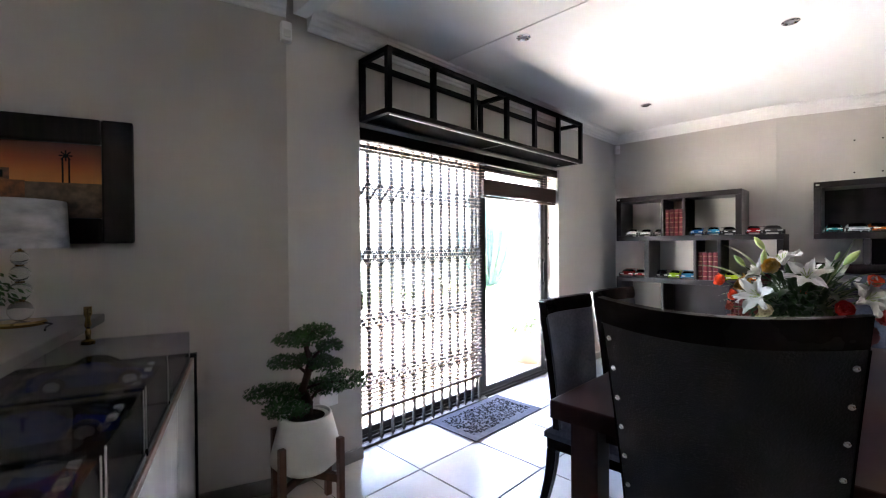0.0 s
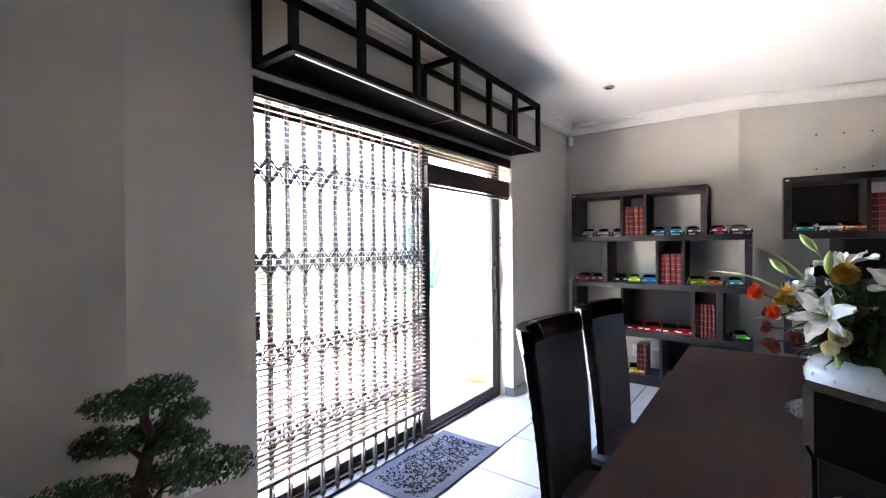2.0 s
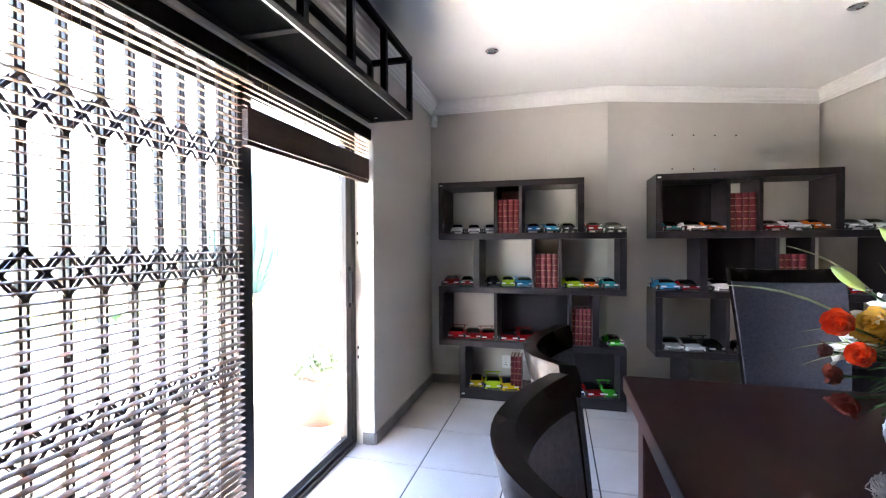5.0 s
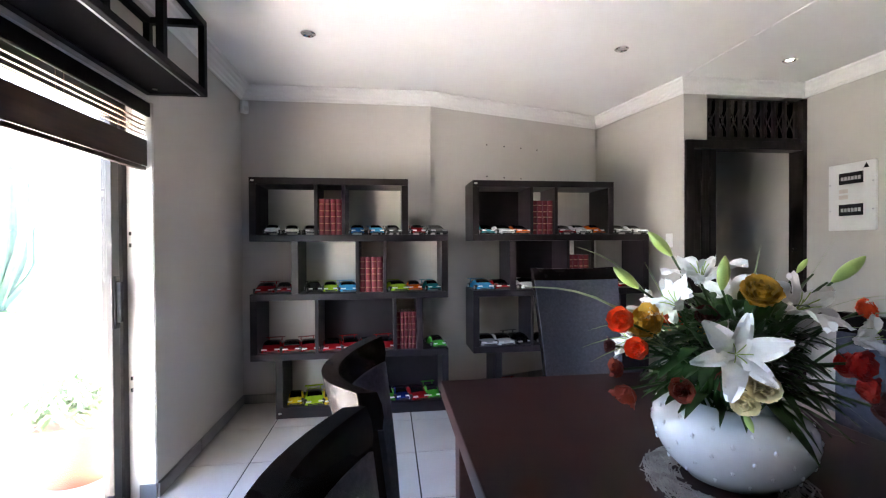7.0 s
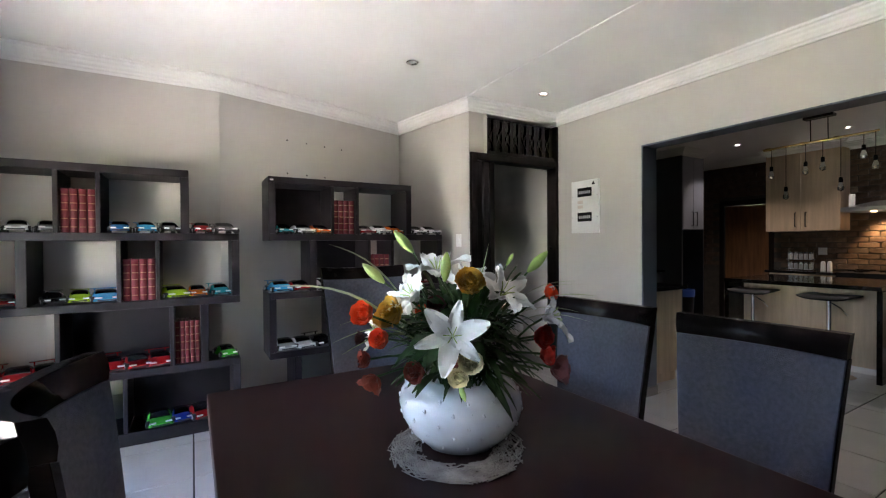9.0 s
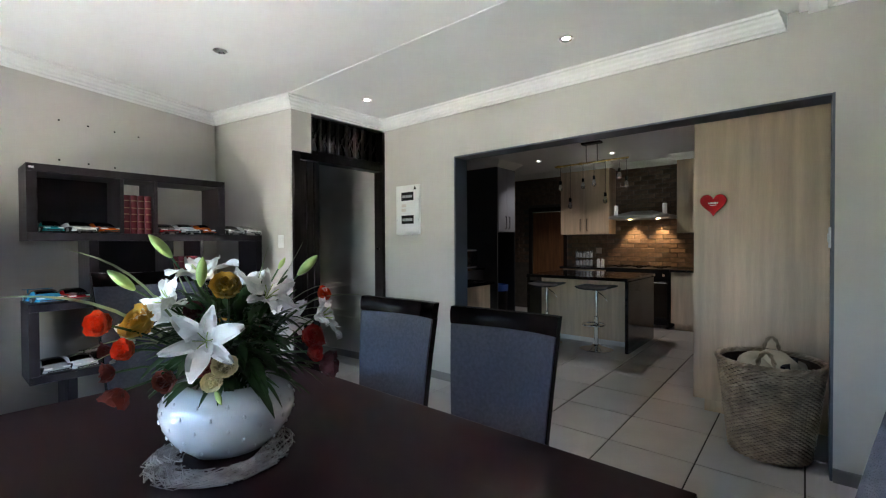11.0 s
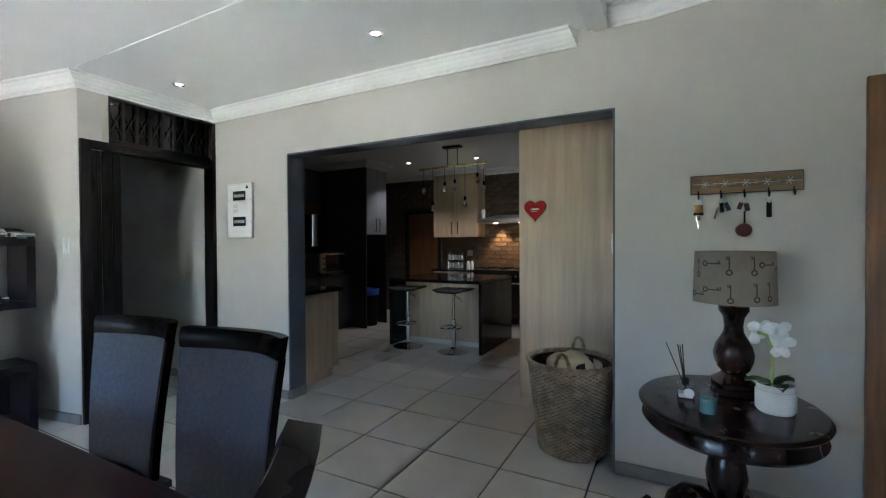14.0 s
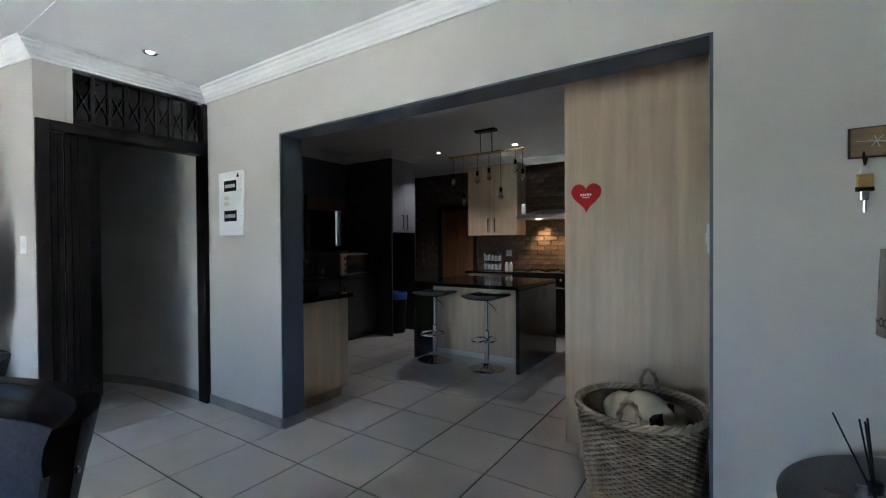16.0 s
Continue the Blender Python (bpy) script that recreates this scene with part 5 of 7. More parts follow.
for i in range(26):
    a0, zc = 2 * math.pi * i / 13 + rk.uniform(-0.1, 0.1), 0.455 + 0.115 * (i // 13) + rk.uniform(-0.015, 0.015)
    turn = rk.choice((0, 0.1, math.pi / 2, math.pi, -math.pi / 2 + 0.2))
    bm = bmesh.new()

    def put(u, v):
        x, y = u * math.cos(turn) - v * math.sin(turn), u * math.sin(turn) + v * math.cos(turn)
        z = zc + y
        r = 0.1588 - (z - 0.405) * 0.0356
        return Vector((r * math.cos(a0 + x / r), r * math.sin(a0 + x / r), z))
    for (u0, u1, v0, v1) in ((-0.02, 0.035, -0.0025, 0.0025), (0.022, 0.027, 0.0, 0.012), (0.031, 0.035, 0.0, 0.014)):
        bm_grid(bm, lambda u, v: put(u0 + (u1 - u0) * u, v0 + (v1 - v0) * v), 6, 1)
    for ro, ri, cu in ((0.013, 0.007, -0.031),):
        vo = [bm.verts.new(put(cu + ro * math.cos(2 * math.pi * q / 14), ro * math.sin(2 * math.pi * q / 14))) for q in range(14)]
        vi = [bm.verts.new(put(cu + ri * math.cos(2 * math.pi * q / 14), ri * math.sin(2 * math.pi * q / 14))) for q in range(14)]
        for q in range(14):
            bm.faces.new((vo[q], vo[(q + 1) % 14], vi[(q + 1) % 14], vi[q]))
    part("printed_key", bm, M["ink"], shade)

oc = thing("orchid_pot", pose(0.506, -1.590, CZ), "white orchid in a white textured ceramic pot", "potted orchid")
bm = bmesh.new()
bm_lathe(bm, [(0.0, 0.0), (0.058, 0.0), (0.064, 0.008), (0.066, 0.06), (0.064, 0.085), (0.060, 0.090), (0.063, 0.094), (0.062, 0.110), (0.056, 0.110), (0.056, 0.09), (0.0, 0.088)], 40)
pot = part("pot", bm, M["matte_white"], oc, "", True)
for k in range(9):
    bm = bmesh.new()
    z = 0.012 + 0.0085 * k
    for i in range(36):
        a = 2 * math.pi * (i + 0.5 * (k % 2)) / 36
        bm_box(bm, 0.0645, 0.0672, -0.0035, 0.0035, z, z + 0.0035, 0, turn=pose(0, 0, 0, 0, 0, math.degrees(a)))
    part("raised_band", bm, M["white"], pot)
bm = bmesh.new()
bm_lathe(bm, [(0.0, 0.095), (0.054, 0.092), (0.054, 0.088), (0.0, 0.088)], 20)
part("soil", bm, M["soil"], oc)
for a, l, w, e in ((3.0, 0.10, 0.034, 0.95), (0.1, 0.12, 0.034, 0.55), (1.7, 0.09, 0.032, 0.6), (4.6, 0.09, 0.03, 0.5), (2.4, 0.11, 0.036, 1.15)):
    d = Vector((math.cos(a) * math.cos(e), math.sin(a) * math.cos(e), math.sin(e)))
    sd = d.cross(Vector((0, 0, 1))).normalized()
    bm = bmesh.new()
    bm_grid(bm, lambda u, v, k: Vector((0, 0, 0.095)) + d * l * u + sd * (2 * v - 1) * w * math.sin(math.pi * min(1, 0.08 + 0.9 * u)) ** 0.7 + Vector((0, 0, 0.01 * abs(2 * v - 1) - 0.05 * u * u + k)), 8, 4, 0.002)
    part("leaf", bm, M["leaf"], oc, "", True)
bm = bmesh.new()
bm_tube(bm, [(0.01, 0, 0.09), (0.01, 0.0, 0.17), (0.012, 0.0, 0.25), (0.03, 0.01, 0.30), (0.06, 0.02, 0.31)], 0.006, 8)
part("stem", bm, M["bud"], oc)
ro = random.Random(8)
for i in range(22):
    p = Vector((ro.uniform(-0.055, 0.085), ro.uniform(-0.04, 0.05), ro.uniform(0.235, 0.335)))
    d = Vector((ro.uniform(-0.3, 0.6), ro.uniform(0.4, 1.0), ro.uniform(-0.2, 0.4)))
    bm = bmesh.new()
    petal_ring(bm, 5, 0.022, 0.030, 1.15, 0.2, (0, 0, 0), aim(p, d), ro.uniform(0, 1), 0.001, 4, ro, base=0.3)
    part("bloom", bm, M["petal"], oc, "", True)

cd = thing("candle_jar", pose(0.742, -1.454, CZ), "small lidded glass jar with teal wax", "candle")
bm = bmesh.new()
bm_lathe(bm, [(0.0, 0.002), (0.030, 0.002), (0.030, 0.058), (0.0, 0.058)], 24)
part("wax", bm, M["teal"], cd)
bm = bmesh.new()
bm_lathe(bm, [(0.0, 0.0), (0.034, 0.0), (0.034, 0.080), (0.031, 0.080), (0.031, 0.001), (0.0, 0.001)], 24)
part("jar", bm, M["acrylic"], cd, "", True)
bm = bmesh.new()
bm_lathe(bm, [(0.0, 0.080), (0.036, 0.080), (0.034, 0.088), (0.010, 0.092), (0.007, 0.098), (0.012, 0.108), (0.008, 0.116), (0.0, 0.118)], 24)
part("lid", bm, M["acrylic"], cd, "", True)

df = thing("reed_diffuser", pose(0.816, -1.612, CZ), "square glass reed diffuser with black sticks and a white tag", "diffuser")
bm = bmesh.new()
bm_box(bm, -0.032, 0.032, -0.032, 0.032, 0.0, 0.058, 0.006)
part("bottle", bm, M["acrylic"], df)
pbox("liquid", df, M["matte_white"], -0.027, 0.027, -0.027, 0.027, 0.004, 0.020)
bm = bmesh.new()
bm_lathe(bm, [(0.014, 0.058), (0.014, 0.080), (0.010, 0.084), (0.0, 0.084)], 16)
part("collar", bm, M["black"], df)
bm = bmesh.new()
bm_lathe(bm, [(0.0, -0.001), (0.020, -0.001), (0.020, 0.001), (0.0, 0.001)], 20)
for v in bm.verts:
    v.co = Vector((v.co.x - 0.012, v.co.z + 0.0345, v.co.y + 0.028))
part("tag", bm, M["white"], df)
for dx, dy in ((0.075, -0.02), (0.022, 0.01), (0.012, -0.02), (0.03, 0.0)):
    bm = bmesh.new()
    bm_tube(bm, [(-dx * 0.15, -dy * 0.15, 0.01), (dx, dy, 0.225)], 0.0022, 6)
    part("reed", bm, M["black"], df)

# key rack
kr = thing("key_rack", pose(0.543, KY, 1.635), "stained pine key rack with wire stars and hanging keys", "key rack")
pbox("board", kr, M["pine_board"], -0.236, 0.232, 0.0005, 0.020, -0.046, 0.046, 0.003)
pbox("edge", kr, M["darkwood"], -0.240, 0.236, 0.0003, 0.012, -0.050, 0.050, 0.003)
for i in range(5):
    x = 0.17 - i * 0.088
    bm = bmesh.new()
    for k in range(6):
        a = k * math.pi / 3 + 0.2
        bm_tube(bm, [(x, 0.022, 0.0), (x + 0.020 * math.cos(a), 0.022, 0.020 * math.sin(a))], 0.0015, 4)
    bm_tube(bm, [(x + 0.05, 0.022, 0.004), (x - 0.05, 0.022, -0.004)], 0.0012, 4)
    part("wire_star", bm, M["steel"], kr)
for i in range(5):
    x = 0.200 - i * 0.100
    bm = bmesh.new()
    bm_tube(bm, [(x, 0.016, -0.030), (x, 0.024, -0.060), (x, 0.036, -0.072), (x, 0.045, -0.060), (x, 0.046, -0.050)], 0.0042, 8)
    part("hook", bm, M["black"], kr)


def keys(x, label, bits):
    k = thing("key_bunch", pose(x, KY + 0.032, 1.562), label, "keys", "hanging keys")
    for nm, m_, x0, x1, z0, z1, tilt in bits:
        bm = bmesh.new()
        bm_box(bm, x0, x1, -0.004, 0.004, z0, z1, 0.0025, turn=pose(0, 0, 0, 0, tilt, 0))
        part(nm, bm, m_, k)
    bm = bmesh.new()
    pts_ = [(0.012 * math.cos(t * 0.5236), 0, -0.016 + 0.012 * math.sin(t * 0.5236)) for t in range(13)]
    bm_tube(bm, pts_, 0.0014, 5, cap=False)
    part("ring", bm, M["chrome"], k)


keys(0.743, "brass padlock and silver key on the rack's hook", [("padlock", M["brass"], -0.020, 0.020, -0.075, -0.030, 0), ("shackle", M["steel"], -0.012, 0.012, -0.032, -0.012, 0), ("key", M["chrome"], -0.011, 0.011, -0.115, -0.085, 0), ("key_blade", M["chrome"], -0.004, 0.004, -0.155, -0.115, 0), ("tag", M["black"], -0.023, 0.023, -0.087, -0.072, 0)])
keys(0.643, "bunch of keys with a dark blue fob", [("fob", M["keytag_blue"], -0.018, 0.002, -0.075, -0.030, 22), ("key", M["chrome"], -0.003, 0.008, -0.110, -0.045, -14), ("key", M["steel"], 0.002, 0.013, -0.080, -0.030, -30), ("key", M["black"], -0.008, 0.010, -0.075, -0.025, 5)])
keys(0.543, "key fob with beads and a round dark red charm", [("fob", M["keytag_blue"], -0.012, 0.010, -0.072, -0.032, 10), ("beads", M["keytag_red"], -0.006, 0.014, -0.066, -0.030, -18), ("strap", M["black"], -0.004, 0.004, -0.140, -0.070, 0)])
keys(0.443, "black rubber-handled key on the rack", [("handle", M["black"], -0.011, 0.011, -0.105, -0.030, 0), ("key", M["steel"], -0.005, 0.005, -0.040, -0.015, 0)])
ball = thing("charm", pose(0.543, KY + 0.034, 1.395), "round dark red leather charm hanging from the key rack", "charm")
bm = bmesh.new()
bmesh.ops.create_uvsphere(bm, u_segments=16, v_segments=10, radius=0.032)
for v in bm.verts:
    v.co = Vector((v.co.x * (1.25 if v.co.x > 0 else 1.05), v.co.y * 0.8, v.co.z * 1.08))
part("body", bm, M["keytag_red"], ball, "", True)
bm = bmesh.new()
bm_tube(bm, [(0, 0, 0.02), (0, -0.002, 0.05)], 0.002, 5)
part("cord", bm, M["keytag_red"], ball)


# basket
def basket():
    b = thing("laundry_basket", pose(1.445, -2.345, 0), "tall round grey-brown wicker basket with loop handles", "basket")
    Hh = 0.585

    def rad(z):
        return 0.205 + 0.068 * (z / Hh)
    n = 36
    bm = bmesh.new()
    z = 0.012
    k = 0
    while z < Hh - 0.03:
        pts_ = []
        for i in range(n * 4 + 1):
            a = 2 * math.pi * i / (n * 4)
            r = rad(z) + 0.0048 * math.cos(n * a + math.pi * (k % 2))
            pts_.append((r * math.cos(a), r * math.sin(a), z + 0.0015 * math.sin(5 * a + k)))
        bm_tube(bm, pts_, 0.0052, 5, cap=False)
        z += 0.0112
        k += 1
    o = part("weave", bm, M["wicker"], b, "woven wicker side", True)
    o["kind"] = "stuff"
    bm = bmesh.new()
    bm_lathe(bm, [(0.0, 0.004), (0.190, 0.004), (0.190, 0.012), (0.248, Hh - 0.02), (0.244, Hh - 0.02), (0.186, 0.014), (0.0, 0.014)], 36)
    part("lining", bm, M["bark"], b)
    for j in range(3):
        bm = bmesh.new()
        pts_ = [((rad(Hh) + 0.008 * math.cos(16 * a + 2.1 * j)) * math.cos(a), (rad(Hh) + 0.008 * math.cos(16 * a + 2.1 * j)) * math.sin(a), Hh - 0.012 + 0.010 * math.sin(16 * a + 2.1 * j)) for a in [2 * math.pi * i / 128 for i in range(129)]]
        bm_tube(bm, pts_, 0.009, 6, cap=False)
        part("rim_braid", bm, M["wicker"], b, "", True)
    for s in (1, -1):
        bm = bmesh.new()
        pts_ = []
        for i in range(13):
            t = math.pi * i / 12
            pts_.append((0.085 * math.cos(t) * 0.5 * s, s * 0.262, Hh - 0.03 + 0.115 * math.sin(t)))
        for q in range(2):
            bm_tube(bm, [(x + 0.006 * math.cos(i * 1.6 + q * 3.1), y + 0.006 * math.sin(i * 1.6 + q * 3.1), z) for i, (x, y, z) in enumerate(pts_)], 0.008, 7)
        part("loop_handle", bm, M["wicker"], b, "", True)
    rb = random.Random(2)
    bl = bmesh.new()
    for x, y, z, r in ((-0.03, 0.02, 0.545, 0.115), (0.06, -0.03, 0.53, 0.105), (-0.10, -0.06, 0.52, 0.085), (0.02, 0.10, 0.52, 0.09)):
        s = bmesh.ops.create_icosphere(bl, subdivisions=3, radius=r)
        for v in s["verts"]:
            nz = noise.noise(v.co * 14 + Vector((x * 30, y, z)))
            v.co = v.co * (1 + 0.18 * nz)
            v.co.z *= 0.8
            v.co += Vector((x, y, z))
    solid("blanket", bl, M["plush"], "bundled beige plush blanket inside the basket", "blanket", m=pose(1.445, -2.345, 0), smooth=True)
    bk = bmesh.new()
    bm_box(bk, -0.085, 0.085, -0.012, 0.012, 0.30, 0.60, 0.003, turn=pose(-0.135, -0.02, 0.0, 0, 10, 70))
    solid("folder", bk, M["leather"], "dark folded magazine standing in the basket", "magazine", m=pose(1.445, -2.345, 0))


basket()

# tall oak panel of the pantry, with the heart
pn = thing("pantry_cabinet", pose(0, 0, 0), "tall pale oak pantry cabinet with a plain end panel", "cabinet")
pbox("end_panel", pn, M["oak"], 1.10, 1.940, -2.84, -2.82, 0.10, 2.42, 0.002)
pbox("carcass", pn, M["oak"], 1.10, 1.920, -3.45, -2.841, 0.10, 2.42)
pbox("plinth", pn, M["oak"], 1.12, 1.87, -3.40, -2.86, 0.0, 0.099)
pbox("door_edge", pn, M["black"], 1.921, 1.939, -3.45, -2.841, 0.10, 2.42, 0.002)
ht = bmesh.new()
pts = []
for i in range(40):
    t = 2 * math.pi * i / 40
    pts.append((16 * math.sin(t) ** 3, 13 * math.cos(t) - 5 * math.cos(2 * t) - 2 * math.cos(3 * t) - math.cos(4 * t)))
va = [ht.verts.new((-x * 0.0054, 0.0, z * 0.0058)) for x, z in pts]
vb = [ht.verts.new((-x * 0.0054, 0.014, z * 0.0058)) for x, z in pts]
ht.faces.new(va)
ht.faces.new(vb[::-1])
for i in range(40):
    ht.faces.new((va[i], va[(i + 1) % 40], vb[(i + 1) % 40], vb[i]))
he = thing("heart_sign", pose(1.810, -2.8195, 1.597), "red heart-shaped sign with white lettering stuck on the oak panel", "sign")
part("heart", ht, M["heart"], he)
bm = bmesh.new()
for i, (x, w, h) in enumerate(((0.028, 0.010, 0.010), (0.014, 0.009, 0.014), (0.001, 0.010, 0.010), (-0.013, 0.010, 0.014), (-0.027, 0.010, 0.010))):
    bm_box(bm, x - w / 2, x + w / 2, 0.0141, 0.0148, 0.004 - h / 2, 0.004 + h / 2)
bm_box(bm, -0.02, 0.022, 0.0141, 0.0148, -0.014, -0.010)
part("lettering_bars", bm, M["white"], he, "white lettering")

# ---------------------------------------------------------------- kitchen shell
KB, KX, KH = -6.72, 6.05, 2.65
bm = bmesh.new()
bm_box(bm, KX, KX + 0.2, -4.19, KY - 0.18, -0.02, 2.9)
bm_box(bm, KX, KX + 0.2, KB, -4.91, -0.02, 2.9)
bm_box(bm, KX, KX + 0.2, -4.91, -4.19, -0.02, 1.22)
bm_box(bm, KX, KX + 0.2, -4.91, -4.19, 2.02, 2.9)
structure("wall_sink", bm, M["blue"], "slate blue kitchen wall with a small window", "wall")
bm = bmesh.new()
bm_box(bm, 5.50, KX + 0.2, KB - 0.2, KB, -0.02, 2.9)
bm_box(bm, 0.9, 4.70, KB - 0.2, KB, -0.02, 2.9)
bm_box(bm, 4.70, 5.50, KB - 0.2, KB, 1.99, 2.9)
structure("wall_cooker", bm, M["mortar"], "kitchen wall behind the cooker with brown brick facing", "wall")
bm = bmesh.new()
bm_box(bm, 0.75, 0.9, KB - 0.2, KY - 0.18, -0.02, 2.9)
structure("wall_pantry", bm, M["blue"], "slate blue kitchen side wall", "wall")
bm = bmesh.new()
bm_box(bm, 3.79, KX, KY - 0.186, KY - 0.181, 0.0, 2.65)
structure("wall_facing", bm, M["blue"], "slate blue kitchen face of the dividing wall", "wall")
bm = bmesh.new()
bm_box(bm, 0.75, KX + 0.2, KB - 0.2, KY - 0.18, KH, KH + 0.1)
structure("ceiling_kitchen", bm, M["ceiling"], "white kitchen ceiling", "ceiling")
cornice((KX, KB), (KX, KY - 0.186), 1, z=KH, ends=(1, 1))
cornice((0.9, KB + 0.05), (KX, KB + 0.05), 1, z=KH, ends=(1, 1))
# crown mouldings over the tall cabinet and the wall cabinets
cornice((5.11, -4.955), (5.11, -5.49), -1, z=KH - 0.002, ends=(-1, -1))
cornice((KX, -4.955), (5.11, -4.955), -1, z=KH - 0.002, ends=(0, -1))
cornice((4.63, -6.355), (3.79, -6.355), -1, z=KH - 0.002, ends=(-1, -1))
cornice((2.79, -6.355), (1.94, -6.355), -1, z=KH - 0.002, ends=(-1, -1))

# brick facing, laid in courses
bw = thing("brick_facing", pose(0, KB, 0), "brown brick facing behind the cooker and door", "brick wall", kind="structure")
bm = bmesh.new()
bm_box(bm, -0.105, 0.105, -0.006, 0.014, -0.033, 0.033)
bmesh.ops.bevel(bm, geom=[e for e in bm.edges if all(v.co.y > 0 for v in e.verts)], offset=0.005, segments=1, affect='EDGES')
bd = mesh("brick", bm, M["brick"])
rest_b = bmesh.new()
for r in range(35):
    z = 0.038 + 0.0755 * r
    for c in range(-1, 23):
        x = 0.95 + 0.222 * c + (0.111 if r % 2 else 0)
        if 4.65 < x < 5.55 and z < 2.03:
            continue
        if x > KX - 0.1 or x < 1.0:
            continue
        if 2.75 < x < 3.95 and 0.9 < z < 2.5:
            o = new("brick", bd)
            o.parent = bw
            o.location = (x, 0.006, z)
        elif z > 0.9:
            bm_box(rest_b, x - 0.105, x + 0.105, 0.0, 0.019, z - 0.033, z + 0.033)
o = part("bricks_rest", rest_b, M["brick"], bw)
o["kind"] = "stuff"

kd = thing("door_4", pose(0, KB, 0), "brown wooden kitchen door in a dark frame", "door", kind="structure")
pbox("frame_post", kd, M["darkwood"], 4.70, 4.77, -0.10, 0.03, 0.0, 1.99, 0.003)
pbox("frame_post", kd, M["darkwood"], 5.43, 5.50, -0.10, 0.03, 0.0, 1.99, 0.003)
pbox("lintel", kd, M["darkwood"], 4.77, 5.43, -0.10, 0.03, 1.90, 1.99, 0.003)
pbox("leaf", kd, M["kraft"], 4.772, 5.428, -0.06, -0.02, 0.005, 1.898, 0.003)

win = thing("window_1", pose(KX, 0, 0), "small kitchen window in a dark wooden frame with a raised blind", "window", kind="structure")
for y0, y1, z0, z1 in ((-4.92, -4.84, 1.22, 2.02), (-4.26, -4.18, 1.22, 2.02), (-4.84, -4.26, 1.22, 1.30), (-4.84, -4.26, 1.94, 2.02)):
    pbox("window_frame", win, M["darkwood"], -0.03, 0.10, y0, y1, z0, z1, 0.004)
pbox("blind_stack", win, M["slat"], -0.05, -0.031, -4.90, -4.20, 1.82, 2.02, 0.004)
# dark sheet added outside the pane to hold back the sunlit ground's glare
pbox("lowered_blind", win, M["darkwood"], 0.082, 0.088, -4.83, -4.27, 1.30, 1.93)
pbox("glazing_bar", win, M["darkwood"], 0.05, 0.08, -4.565, -4.535, 1.30, 1.94, 0.002)
pn_ = pbox("pane", win, M["pane"], 0.06, 0.066, -4.84, -4.26, 1.30, 1.94)
pn_.visible_shadow = False

# ---------------------------------------------------------------- kitchen units
def worktop(name, x0, x1, y0, y1, label):
    bm = bmesh.new()
    bm_box(bm, x0, x1, y0, y1, 0.86, 0.895, 0.004)
    return solid(name, bm, M["granite"], label, "worktop")


def unit(x0, x1, y0, y1, z0, z1, front, m, label, n=1, name="base_unit", handle=True, plinth=True):
    """front: which face carries the doors, '-x', '+y' and so on."""
    u = thing(name, pose(0, 0, 0), label, "kitchen cabinet", "kitchen units")
    zc = z0 + (0.10 if plinth else 0)
    pbox("carcass", u, m, x0, x1, y0, y1, zc, z1, 0.002)
    if plinth:
        pbox("plinth", u, M["kitdark"] if m is not M["oak"] else M["oak"], x0 + 0.04, x1 - 0.04, y0 + 0.04, y1 - 0.04, z0, zc - 0.001)
    for i in range(n):
        if front == '-x':
            a, b = y0 + (y1 - y0) * i / n, y0 + (y1 - y0) * (i + 1) / n
            d = pbox("door", u, m, x0 - 0.019, x0 - 0.001, a + 0.002, b - 0.002, zc + 0.002, z1 - 0.003, 0.002)
            if handle:
                hy = b - 0.05 if i % 2 == 0 else a + 0.05
                bm = bmesh.new()
                zz = z1 - 0.30 if plinth else z0 + 0.05
                bm_tube(bm, [(x0 - 0.02, hy, zz), (x0 - 0.045, hy, zz), (x0 - 0.045, hy, zz + 0.2), (x0 - 0.02, hy, zz + 0.2)], 0.006, 8)
                part("handle", bm, M["black"], d)
        else:
            a, b = x0 + (x1 - x0) * i / n, x0 + (x1 - x0) * (i + 1) / n
            d = pbox("door", u, m, a + 0.002, b - 0.002, y1 + 0.001, y1 + 0.019, zc + 0.002, z1 - 0.003, 0.002)
            if handle:
                hx = b - 0.06 if i % 2 == 0 else a + 0.06
                bm = bmesh.new()
                zz = z1 - 0.30 if plinth else z0 + 0.06
                bm_tube(bm, [(hx, y1 + 0.02, zz), (hx, y1 + 0.045, zz), (hx, y1 + 0.045, zz + 0.2), (hx, y1 + 0.02, zz + 0.2)], 0.007, 8)
                part("handle", bm, M["black"], d)
    return u


unit(3.89, 6.0, -2.90, -2.33, 0.0, 0.859, '+y', M["oak"], "pale oak base cabinet end beside the kitchen opening", 1, handle=False)
worktop("worktop", 3.85, 6.02, -2.93, -2.33, "polished black granite worktop beside the opening")
unit(5.40, 6.0, -4.20, -2.94, 0.0, 0.859, '-x', M["kitdark"], "charcoal base cabinets under the sink", 2)
unit(5.40, 6.0, -4.93, -4.21, 0.0, 0.859, '-x', M["kitdark"], "charcoal base cabinet under the oven", 1)
worktop("worktop", 5.36, 6.04, -4.94, -2.94, "polished black granite worktop with inset sink")
unit(3.92, 5.4, -2.43, -2.33, 1.385, 2.54, '+y', M["oak"], "pale oak wall cabinet by the opening", 1, "wall_unit", False, False)
unit(5.12, 6.0, -5.48, -4.96, 1.49, 2.54, '-x', M["kitgrey"], "blue-grey upper doors of the tall cabinet", 2, "tall_unit", True, False)
tu = thing("tall_cabinet", pose(0, 0, 0), "charcoal side panels and open niche of the tall cabinet", "cabinet")
